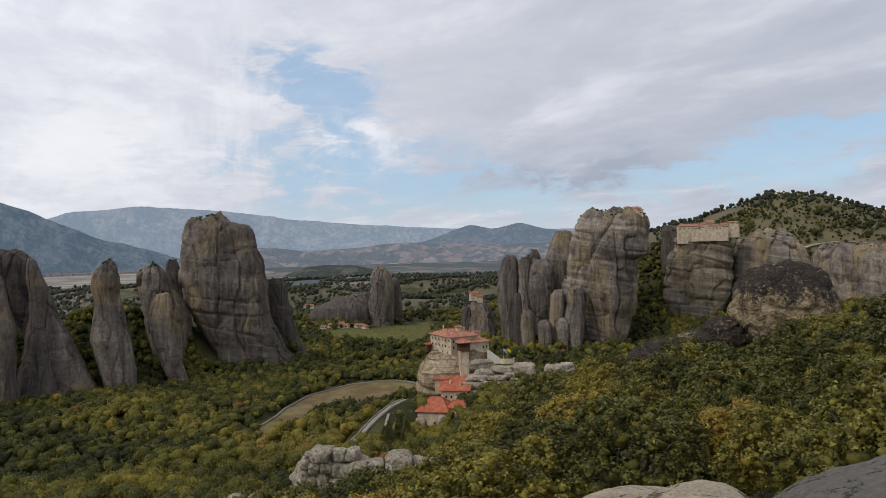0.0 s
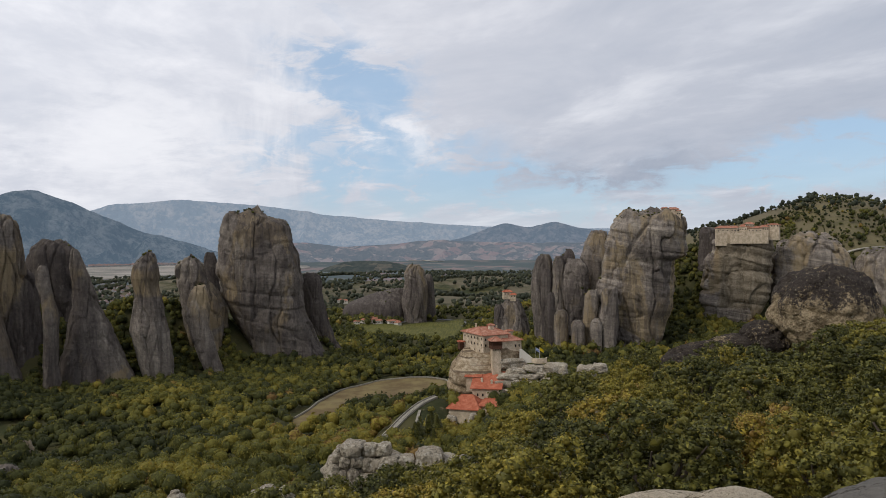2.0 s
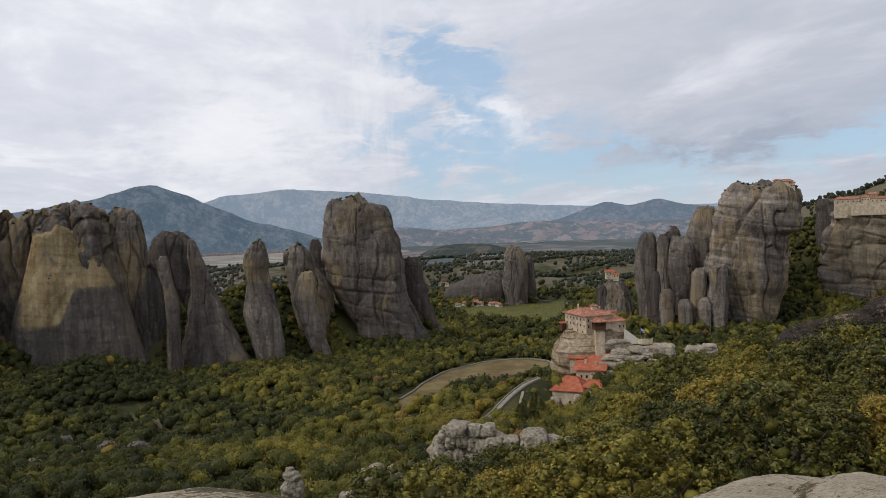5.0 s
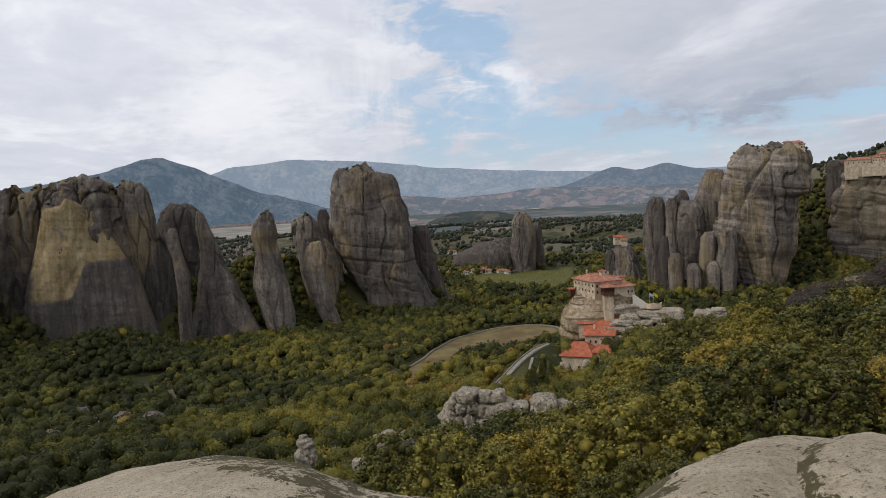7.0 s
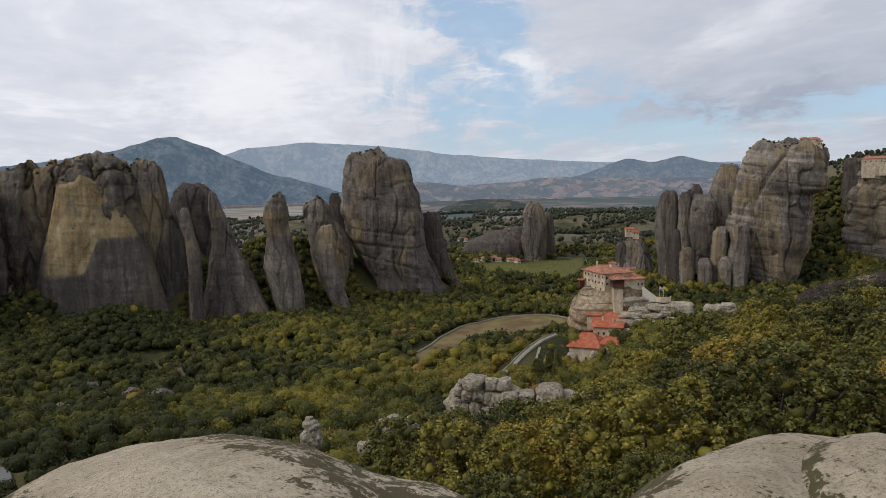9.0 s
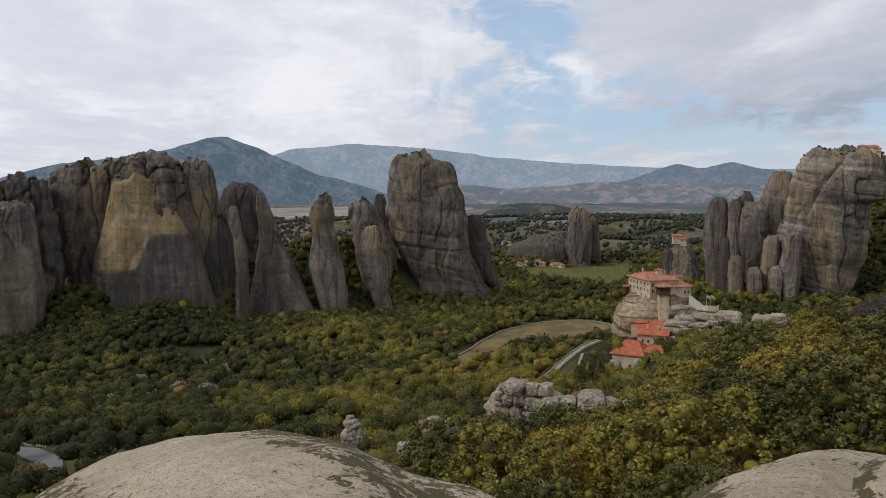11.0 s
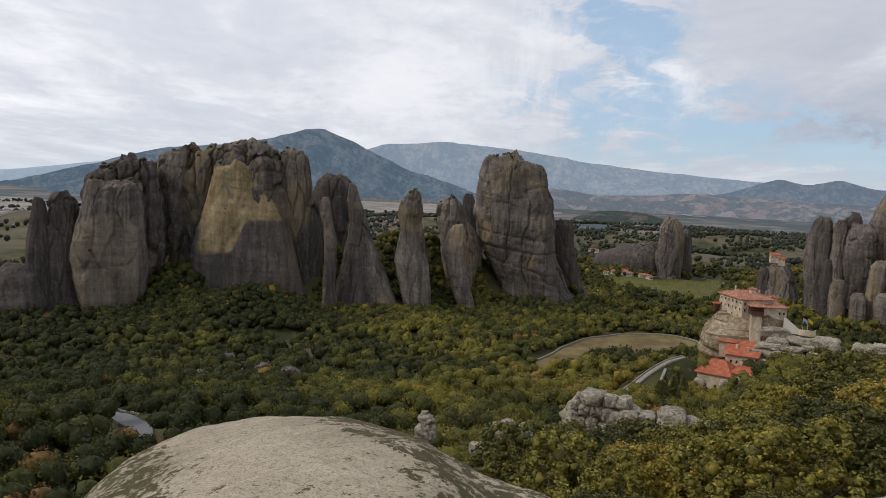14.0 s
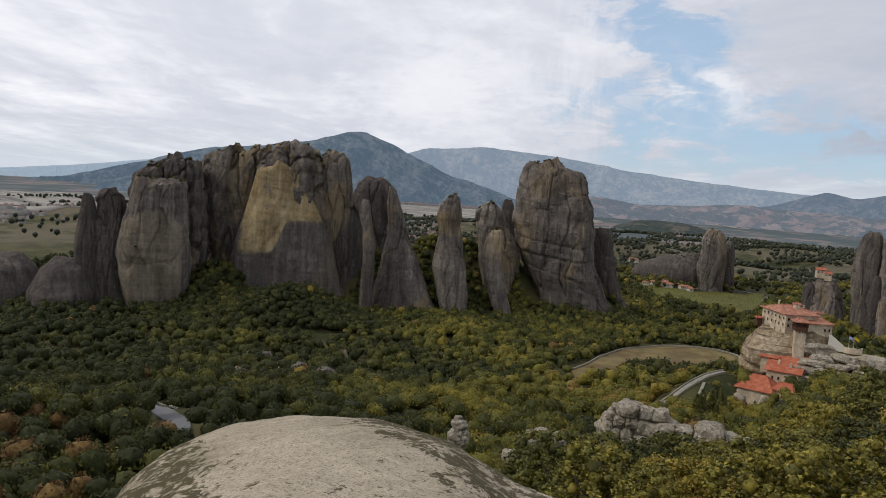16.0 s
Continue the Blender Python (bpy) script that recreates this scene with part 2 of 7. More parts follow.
def grid_mesh(name, verts, nu, nv, material, wrap=False, smooth_faces=True):
    """A mesh from rows of points: nv rows of nu points."""
    me = bpy.data.meshes.new(name)
    cols = nu if wrap else nu - 1
    i, j = np.meshgrid(np.arange(cols), np.arange(nv - 1))
    k = (i + 1) % nu
    quads = np.stack([j * nu + i, j * nu + k, (j + 1) * nu + k, (j + 1) * nu + i], -1).reshape(-1, 4)
    fill_mesh(me, verts.reshape(-1, 3), quads)
    me.polygons.foreach_set("use_smooth", [smooth_faces] * len(me.polygons))
    me.materials.append(material)
    return me


def fill_mesh(me, verts, faces):
    n, k = faces.shape
    me.vertices.add(len(verts))
    me.vertices.foreach_set("co", np.ascontiguousarray(verts, dtype=np.float32).ravel())
    me.loops.add(n * k)
    me.loops.foreach_set("vertex_index", np.ascontiguousarray(faces, dtype=np.int32).ravel())
    me.polygons.add(n)
    me.polygons.foreach_set("loop_start", np.arange(n, dtype=np.int32) * k)
    me.update(calc_edges=True)


def box(bm, size, at=(0, 0, 0), rot=0.0, taper=1.0):
    """Adds a box standing on at."""
    sx, sy, sz = size[0] / 2, size[1] / 2, size[2]
    c, s = math.cos(rot), math.sin(rot)
    vs = []
    for z, k in ((0, 1.0), (sz, taper)):
        for a, b in ((-sx, -sy), (sx, -sy), (sx, sy), (-sx, sy)):
            a, b = a * k, b * k
            vs.append(bm.verts.new((at[0] + c * a - s * b, at[1] + s * a + c * b, at[2] + z)))
    for f in ((3, 2, 1, 0), (4, 5, 6, 7), (0, 1, 5, 4), (1, 2, 6, 5), (2, 3, 7, 6), (3, 0, 4, 7)):
        bm.faces.new([vs[i] for i in f])


# ---------------------------------------------------------------- materials


def surface(name, colour, rough=0.9, bump=None, strength=0.6, distance=0.3, spec=0.2, metal=0.0):
    """A material whose colour(n, position) and bump(n, position) are node sockets."""
    m = bpy.data.materials.new(name)
    m.use_nodes = True
    n = Nodes(m.node_tree)
    pos = n.node("ShaderNodeNewGeometry").outputs["Position"]
    b = n.node("ShaderNodeBsdfPrincipled")
    n.put(b.inputs["Base Color"], colour(n, pos) if callable(colour) else colour)
    n.put(b.inputs["Roughness"], rough)
    b.inputs["Specular IOR Level"].default_value = spec
    b.inputs["Metallic"].default_value = metal
    if bump:
        n.put(b.inputs["Normal"], n.bump(bump(n, pos), strength, distance))
    out = n.node("ShaderNodeOutputMaterial")
    n.put(out.inputs[0], b.outputs[0])
    return m


GOLD = ((0.17, 0.115, 0.050), (0.36, 0.26, 0.125), (0.50, 0.395, 0.225))
BEIGE = ((0.115, 0.093, 0.066), (0.225, 0.184, 0.130), (0.34, 0.286, 0.210))


def crag_colour(ochre_amount, dark_amount, face=None, bare=GOLD, bite=0.0, banding=0.12, neck=None, gain=1.0):
    """Grey-brown sandstone, rain-streaked, with ochre breaks and a black crust that runs down in drips.
    face: bearing, distance, and the across and height range of a bare face; neck: two heights between which ochre shows."""
    def colour(n, pos):
        sep = n.node("ShaderNodeSeparateXYZ")
        n.put(sep.inputs[0], pos)
        grain = n.noise(pos, 0.45, 8, 0.72)
        patch = n.noise(n.stretch(pos, 0.028, 0.028, 0.012), 1.0, 5, 0.6, 0.4)
        streak = n.noise(n.stretch(pos, 0.26, 0.26, 0.012), 1.0, 6, 0.66, 0.25)
        lie = n.node("ShaderNodeCombineXYZ")
        n.put(lie.inputs[0], sep.outputs[0]), n.put(lie.inputs[1], sep.outputs[1])
        n.put(lie.inputs[2], n.math("ADD", sep.outputs[2], n.vec("DOT_PRODUCT", pos, (0.16, -0.10, 0.0))))
        strata = n.noise(n.stretch(lie.outputs[0], 0.012, 0.012, 0.20), 1.0, 3, 0.6, 0.7)
        rest = 1.0 - banding
        mixed = n.math("ADD", n.math("ADD", n.math("MULTIPLY", strata, banding), n.math("MULTIPLY", grain, 0.24 * rest)), n.math("ADD", n.math("MULTIPLY", patch, 0.38 * rest), n.math("MULTIPLY", streak, 0.38 * rest)))
        c = n.colours(mixed, tuple((at, tuple(v * gain for v in rgb)) for at, rgb in ((0.39, (0.088, 0.073, 0.064)), (0.50, (0.245, 0.208, 0.175)), (0.60, (0.470, 0.405, 0.330)))))
        ochre = n.noise(n.stretch(pos, 0.030, 0.030, 0.016), 1.0, 5, 0.62, 0.6)
        warm = n.mix(streak, (0.22, 0.155, 0.085), (0.46, 0.36, 0.215))
        c = n.mix(n.ramp(ochre, 0.60 - ochre_amount, 0.70 - ochre_amount, 0.0, 0.8), c, warm)
        if neck:
            h = n.math("ADD", sep.outputs[2], n.math("MULTIPLY", n.math("SUBTRACT", ochre, 0.5), 14.0))
            c = n.mix(n.math("MULTIPLY", n.ramp(h, EYE + neck[0] - 2, EYE + neck[0] + 2), n.ramp(h, EYE + neck[1] + 2, EYE + neck[1] - 2, 0.0, 0.8)), c, warm)
        where = n.noise(n.stretch(pos, 0.020, 0.020, 0.010), 1.0, 4, 0.55)
        blotch = n.noise(n.stretch(pos, 0.075, 0.075, 0.020), 1.0, 9, 0.70, 0.4)
        crust = n.math("ADD", n.math("ADD", n.math("MULTIPLY", blotch, 0.36), n.math("MULTIPLY", where, 0.36)), n.math("MULTIPLY", streak, 0.28))
        run = n.ramp(crust, 0.555 - dark_amount, 0.60 - dark_amount)
        drip = n.noise(n.stretch(pos, 0.42, 0.42, 0.010), 1.0, 4, 0.6, 0.1)
        run = n.math("MAXIMUM", run, n.math("MULTIPLY", n.ramp(drip, 0.56, 0.64, 0.0, 0.9), n.ramp(where, 0.50 - dark_amount, 0.60 - dark_amount)))
        if face:
            fa, fr, u0, u1, z0, z1 = face
            b = radians(fa)
            rel = n.vec("SUBTRACT", pos, tuple(spot(fa, fr, EYE)))
            u = n.vec("DOT_PRODUCT", rel, (math.cos(b), -math.sin(b), 0.0))
            h = n.vec("DOT_PRODUCT", rel, (0.0, 0.0, 1.0))
            edge = n.math("MULTIPLY", n.math("SUBTRACT", n.noise(n.stretch(pos, 0.06, 0.06, 0.05), 1.0, 6, 0.65), 0.5), 13.0)
            arch = n.math("MULTIPLY", n.math("POWER", n.math("DIVIDE", n.math("SUBTRACT", u, (u0 + u1) / 2), (u1 - u0) / 2), 2.0), 10.0)
            # the lower edge of the face climbs to one side
            foot = n.math("SUBTRACT", n.math("ADD", h, n.math("MULTIPLY", edge, 0.6)), n.ramp(u, u0 + 0.35 * (u1 - u0), u0 + 0.60 * (u1 - u0), 0.0, bite))
            inside = n.math("MULTIPLY", n.math("MULTIPLY", n.ramp(n.math("ADD", u, edge), u0 - 2, u0 + 2), n.ramp(n.math("ADD", u, n.math("MULTIPLY", edge, 0.5)), u1 + 2, u1 - 2)),
                            n.math("MULTIPLY", n.ramp(foot, z0 - 2, z0 + 2), n.ramp(n.math("ADD", n.math("ADD", h, arch), n.math("MULTIPLY", edge, 0.4)), z1 + 2, z1 - 2)))
            wash = n.noise(n.stretch(pos, 0.16, 0.16, 0.010), 1.0, 6, 0.66)
            gold = n.colours(n.math("ADD", n.math("ADD", n.math("MULTIPLY", wash, 0.5), n.math("MULTIPLY", strata, 0.2)), n.math("MULTIPLY", grain, 0.3)), ((0.38, bare[0]), (0.49, bare[1]), (0.60, bare[2])))
            c = n.mix(n.math("MULTIPLY", inside, 0.94), c, gold)
            run = n.math("MULTIPLY", run, n.math("SUBTRACT", 1.0, n.math("MULTIPLY", inside, 0.78)))
        c = n.mix(n.math("MULTIPLY", run, n.ramp(streak, 0.36, 0.60, 0.95, 0.60)), c, n.mix(grain, (0.036, 0.031, 0.030), (0.150, 0.124, 0.110)))
        bed = n.noise(n.stretch(lie.outputs[0], 0.015, 0.015, 0.6), 1.0, 4, 0.6, 0.6)
        c = n.mix(n.ramp(bed, 0.61, 0.67, 0.0, 0.05 + banding), c, (0.085, 0.069, 0.057))
        return n.mix(n.ramp(n.noise(n.stretch(pos, 0.16, 0.16, 0.08), 1.0, 7, 0.72), 0.62, 0.70, 0.0, 0.4), c, (0.36, 0.31, 0.25))
    return colour


def crag_relief(n, pos):
    a = n.noise(n.stretch(pos, 0.30, 0.30, 0.03), 1.0, 6, 0.65)
    b = n.noise(n.stretch(pos, 0.03, 0.03, 0.50), 1.0, 5, 0.65, 0.8)
    c = n.noise(pos, 0.5, 8, 0.76)
    return n.math("ADD", n.math("ADD", n.math("MULTIPLY", a, 0.6), n.math("MULTIPLY", b, 0.5)), n.math("MULTIPLY", c, 1.2))


CRAG = surface("grey conglomerate cliff", crag_colour(0.08, 0.070), 0.95, crag_relief, 0.9, 1.6, 0.1)
CRAG_BROWN = surface("brown-grey rain-streaked cliff", crag_colour(0.09, 0.085, gain=0.82), 0.95, crag_relief, 0.9, 1.6, 0.1)
CRAG_NECK = surface("grey cliff with an ochre neck", crag_colour(0.02, 0.085, neck=(-36.0, -18.0), gain=0.85), 0.95, crag_relief, 0.9, 1.6, 0.1)
CRAG_OCHRE = surface("ochre streaked cliff", crag_colour(0.13, 0.03), 0.95, crag_relief, 0.9, 1.5, 0.1)
CRAG_DARK = surface("dark stained cliff", crag_colour(0.03, 0.150, gain=0.72), 0.95, crag_relief, 0.9, 1.6, 0.1)
CRAG_BANDED = surface("bedded grey cliff with ochre breaks", crag_colour(0.13, 0.050, banding=0.36, gain=0.98), 0.95, crag_relief, 0.9, 1.6, 0.1)
FACE_CLIFF = surface("cliff with a bare ochre face", crag_colour(0.08, 0.165, (-36.6, 530, -37.0, 21.0, -57.0, 14.0), GOLD, 24.0, gain=0.72), 0.95, crag_relief, 0.7, 1.2, 0.1)
BULGE_CLIFF = surface("bulging cliff with a pale bare face", crag_colour(0.02, 0.12, (-46.0, 515, -26.0, 13.0, -112.0, -30.0), BEIGE), 0.95, crag_relief, 0.7, 1.2, 0.1)


def banded_colour(n, pos):
    grain, patch = n.noise(pos, 0.6, 7, 0.7), n.noise(pos, 0.07, 4, 0.6)
    c = n.colours(n.math("ADD", n.math("MULTIPLY", grain, 0.5), n.math("MULTIPLY", patch, 0.5)), ((0.40, (0.16, 0.115, 0.07)), (0.5, (0.36, 0.275, 0.175)), (0.58, (0.54, 0.445, 0.32))))
    bed = n.noise(n.stretch(pos, 0.03, 0.03, 0.42), 1.0, 5, 0.6, 0.8)
    c = n.mix(n.ramp(bed, 0.54, 0.60, 0.0, 0.75), c, (0.10, 0.072, 0.05))
    return n.mix(n.ramp(n.noise(pos, 0.045, 3, 0.5), 0.56, 0.66, 0.0, 0.7), c, (0.12, 0.065, 0.045))


MON_ROCK = surface("banded brown rock", banded_colour, 0.95, lambda n, p: n.math("ADD", n.noise(p, 0.9, 6, 0.7), n.noise(n.stretch(p, 0.05, 0.05, 0.6), 1.0, 4, 0.6, 0.8)), 0.9, 0.8, 0.1)
STRIPED_CLIFF = surface("pale striped cliff", crag_colour(0.10, 0.01, (19.6, 790, -24.0, 26.0, -70.0, 6.0), BEIGE, banding=0.5, gain=1.1), 0.95, crag_relief, 0.9, 1.8, 0.1)


def leaf_material(name, stops, vary=0.14):
    m = bpy.data.materials.new(name)
    m.use_nodes = True
    n = Nodes(m.node_tree)
    tint = n.node("ShaderNodeAttribute", attribute_name="tint").outputs["Fac"]
    geo = n.node("ShaderNodeNewGeometry")
    isl = geo.outputs["Random Per Island"]
    fac = n.math("ADD", tint, n.math("MULTIPLY", n.math("SUBTRACT", isl, 0.5), vary), clamp=True)
    c = n.colours(fac, stops)
    blot = n.noise(geo.outputs["Position"], 1.6, 3, 0.6)
    c = n.mix(1.0, c, n.colours(blot, ((0.3, (0.60, 0.60, 0.60)), (0.7, (1.2, 1.2, 1.15)))), "MULTIPLY")
    d = n.node("ShaderNodeBsdfPrincipled")
    n.put(d.inputs["Base Color"], c)
    d.inputs["Roughness"].default_value, d.inputs["Specular IOR Level"].default_value = 0.7, 0.15
    tr = n.node("ShaderNodeBsdfTranslucent")
    n.put(tr.inputs[0], c)
    mixer = n.node("ShaderNodeMixShader")
    mixer.inputs[0].default_value = 0.22
    n.put(mixer.inputs[1], d.outputs[0]), n.put(mixer.inputs[2], tr.outputs[0])
    out = n.node("ShaderNodeOutputMaterial")
    n.put(out.inputs[0], mixer.outputs[0])
    return m


LEAF_STOPS = ((0.0, (0.040, 0.046, 0.017)), (0.20, (0.092, 0.094, 0.026)), (0.42, (0.190, 0.172, 0.037)), (0.62, (0.310, 0.246, 0.043)), (0.80, (0.27, 0.170, 0.050)), (1.0, (0.155, 0.088, 0.040)))
LEAVES = leaf_material("autumn leaves", LEAF_STOPS)
# greyer leaves for the far trees: haze put into their colour
FAR_LEAVES = leaf_material("distant green leaves greyed for haze", ((0.0, (0.050, 0.058, 0.040)), (0.3, (0.075, 0.082, 0.050)), (0.6, (0.115, 0.112, 0.058)), (1.0, (0.150, 0.115, 0.062))), 0.2)
BARK = surface("bark", lambda n, p: n.mix(n.noise(p, 9.0), (0.06, 0.045, 0.035), (0.14, 0.11, 0.085)), 0.9)


def ground_colour(n, pos):
    a, b = n.noise(pos, 0.03, 5, 0.6), n.noise(pos, 0.35, 5, 0.65)
    c = n.mix(n.ramp(a, 0.4, 0.62), (0.040, 0.046, 0.019), (0.095, 0.085, 0.036))
    c = n.mix(n.ramp(b, 0.56, 0.74), c, (0.16, 0.13, 0.075))
    # dry grass on the high bare slopes, brown pasture far down the valley
    sep = n.node("ShaderNodeSeparateXYZ")
    n.put(sep.inputs[0], pos)
    high = n.math("MULTIPLY", n.ramp(sep.outputs[2], EYE - 42.0, EYE - 15.0), n.ramp(sep.outputs[1], 500.0, 640.0))
    c = n.mix(n.math("MULTIPLY", high, n.ramp(a, 0.30, 0.55, 0.4, 1.0)), c, n.mix(b, (0.115, 0.10, 0.048), (0.22, 0.18, 0.092)))
    far = n.math("MULTIPLY", n.ramp(n.vec("LENGTH", n.stretch(pos, 1, 1, 0)), 880.0, 1150.0), n.ramp(n.noise(pos, 0.010, 6, 0.68), 0.40, 0.54))
    return n.mix(n.math("MULTIPLY", far, 0.85), c, n.mix(n.noise(pos, 0.02, 6, 0.7), (0.075, 0.072, 0.046), (0.215, 0.175, 0.120)))


GROUND = surface("scrub and earth", ground_colour, 0.95, lambda n, p: n.noise(p, 0.8, 5, 0.7), 0.8, 0.5, 0.1)

# ---------------------------------------------------------------- ground, plain and mountains


def plain_colour(n, pos):
    v = n.node("ShaderNodeTexVoronoi", feature="F1")
    n.put(v.inputs["Vector"], n.stretch(pos, 1.0, 0.40, 0.0))
    v.inputs["Scale"].default_value = 0.016
    pick = n.node("ShaderNodeSeparateColor")
    n.put(pick.inputs[0], v.outputs["Color"])
    # field colours leaned to blue-grey, with the haze of distance painted in
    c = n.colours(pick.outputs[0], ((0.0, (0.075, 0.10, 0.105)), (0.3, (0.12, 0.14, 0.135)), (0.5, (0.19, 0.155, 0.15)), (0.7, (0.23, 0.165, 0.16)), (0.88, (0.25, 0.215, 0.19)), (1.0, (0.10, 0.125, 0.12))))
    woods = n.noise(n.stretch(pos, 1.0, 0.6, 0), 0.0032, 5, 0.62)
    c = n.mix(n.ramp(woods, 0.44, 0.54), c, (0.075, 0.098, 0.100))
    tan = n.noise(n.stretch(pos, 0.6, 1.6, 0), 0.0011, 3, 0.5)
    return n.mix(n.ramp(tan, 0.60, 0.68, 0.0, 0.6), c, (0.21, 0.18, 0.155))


PLAIN = surface("patchwork of fields", plain_colour, 0.95)


def build_ground():
    az = np.concatenate([np.arange(-72, 48, 0.55), np.arange(48, 288, 4.0)])
    rs = np.concatenate([[0.5, 3, 6, 8], 10 * 1.016 ** np.arange(0, 400)])
    rs = rs[rs < 4900]
    rs = np.append(rs, 4930.0)
    A, R = np.meshgrid(np.radians(az), rs)
    X, Y = R * np.sin(A), R * np.cos(A)
    verts = np.stack([X, Y, ground_z(X, Y)], -1)
    me = grid_mesh("ground", verts, len(az), len(rs), GROUND, wrap=True)
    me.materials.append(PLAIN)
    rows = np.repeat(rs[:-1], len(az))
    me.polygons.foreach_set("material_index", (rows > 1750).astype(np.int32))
    return tagged(new("ground", me), "wooded valley floor running out into a patchwork plain", "ground", kind="structure")


ground = build_ground()


def mountain_material(name, low, high, haze_glow, strength, fields=None):
    """Backdrop of far mountains: rock, woods and, low down, fields; bluish emission added to imitate haze."""
    m = bpy.data.materials.new(name)
    m.use_nodes = True
    n = Nodes(m.node_tree)
    pos = n.node("ShaderNodeNewGeometry").outputs["Position"]
    a = n.noise(pos, 0.006, 8, 0.68)
    b = n.noise(n.stretch(pos, 1, 1, 0.45), 0.03, 6, 0.70)
    c = n.mix(n.ramp(n.math("ADD", n.math("MULTIPLY", a, 0.55), n.math("MULTIPLY", b, 0.45)), 0.44, 0.60), low, high)
    if fields:
        v = n.node("ShaderNodeTexVoronoi", feature="F1")
        n.put(v.inputs["Vector"], n.stretch(pos, 1.0, 0.7, 1.6))
        v.inputs["Scale"].default_value = 0.020
        pick = n.node("ShaderNodeSeparateColor")
        n.put(pick.inputs[0], v.outputs["Color"])
        c = n.mix(n.math("MULTIPLY", n.ramp(pick.outputs[0], 0.45, 0.60), n.ramp(a, 0.44, 0.54)), c, n.mix(pick.outputs[1], *fields))
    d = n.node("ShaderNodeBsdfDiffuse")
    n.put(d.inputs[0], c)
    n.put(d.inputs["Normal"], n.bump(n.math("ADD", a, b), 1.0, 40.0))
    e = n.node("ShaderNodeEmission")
    n.put(e.inputs[0], haze_glow)
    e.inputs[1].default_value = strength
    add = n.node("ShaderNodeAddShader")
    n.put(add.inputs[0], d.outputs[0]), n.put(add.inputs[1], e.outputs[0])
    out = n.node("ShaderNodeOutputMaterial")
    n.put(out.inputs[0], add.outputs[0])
    return m


def range_of_hills(name, label, r, crest, material, depth, seed, rough, foot=-0.03):
    """A mountain range at the distance r, cut by ravines; crest: bearing and height as a slope from the viewpoint."""
    a0, a1 = crest[0][0], crest[-1][0]
    nu, nv = int((a1 - a0) * 9) + 2, 44
    az = np.linspace(a0, a1, nu)
    top = np.interp(az, [c[0] for c in crest], [c[1] for c in crest])
    k = np.ones(9) / 9
    top = np.convolve(np.pad(top, 4, "edge"), k, "valid")
    front = nv - 8
    j = np.arange(nv)
    t = np.where(j < front, j / (front - 1), 1 - (j - front + 1) * 0.11)[:, None]
    rr = (r - depth * (1 - np.minimum(1.0, j / (front - 1))) + depth * 0.07 * np.maximum(0, j - front + 1))[:, None]
    A = np.radians(az)[None]
    X, Y = rr * np.sin(A), rr * np.cos(A)
    Z = EYE + r * (foot + (top[None] - foot) * np.abs(t) ** 1.15)
    q = X * 0.0042, Y * 0.0030
    warp = 0.5 * lumps(X * 0.003, Y * 0.003, X * 0 + seed, 5)
    ridge = 0.0
    for i, (scale, amount) in enumerate(((1.0, 1.0), (2.3, 0.55), (5.0, 0.34), (11.0, 0.2))):
        ridge = ridge + amount * np.abs(lumps(q[0] * scale + warp, q[1] * scale - warp, X * 0 + seed + i, int(seed) + i))
    env = np.sin(np.pi * np.clip(t, 0, 1) * 0.97) + 0.03
    Z = Z - rough * (ridge - 0.55) * env
    me = grid_mesh(name, np.stack([X, Y, Z], -1), nu, nv, material)
    return tagged(new(name, me), label, "mountains", kind="structure")


# blue-grey base colours and an even glow paint the haze of distance
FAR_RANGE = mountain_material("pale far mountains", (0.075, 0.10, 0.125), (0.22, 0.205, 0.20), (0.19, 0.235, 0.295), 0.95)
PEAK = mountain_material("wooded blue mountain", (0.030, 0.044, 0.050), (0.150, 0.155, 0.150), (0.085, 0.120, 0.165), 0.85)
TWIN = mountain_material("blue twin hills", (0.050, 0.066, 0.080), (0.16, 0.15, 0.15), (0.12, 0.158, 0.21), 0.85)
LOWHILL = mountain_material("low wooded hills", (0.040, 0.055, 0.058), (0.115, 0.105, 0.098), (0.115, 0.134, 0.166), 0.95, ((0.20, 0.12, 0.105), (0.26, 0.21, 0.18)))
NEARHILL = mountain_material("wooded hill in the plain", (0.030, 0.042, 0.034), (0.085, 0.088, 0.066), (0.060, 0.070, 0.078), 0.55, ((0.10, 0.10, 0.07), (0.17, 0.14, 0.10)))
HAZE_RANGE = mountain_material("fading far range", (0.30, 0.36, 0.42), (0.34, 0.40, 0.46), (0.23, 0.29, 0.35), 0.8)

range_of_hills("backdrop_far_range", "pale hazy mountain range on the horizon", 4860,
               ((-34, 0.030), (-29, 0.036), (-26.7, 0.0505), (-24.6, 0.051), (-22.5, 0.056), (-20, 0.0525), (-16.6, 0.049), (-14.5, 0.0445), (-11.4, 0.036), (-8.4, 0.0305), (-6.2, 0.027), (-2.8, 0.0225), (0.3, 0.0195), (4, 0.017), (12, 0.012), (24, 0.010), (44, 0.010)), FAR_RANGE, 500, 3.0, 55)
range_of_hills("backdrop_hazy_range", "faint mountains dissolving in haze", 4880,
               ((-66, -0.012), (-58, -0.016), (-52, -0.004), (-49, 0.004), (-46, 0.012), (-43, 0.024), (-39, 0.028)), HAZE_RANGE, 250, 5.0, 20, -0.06)
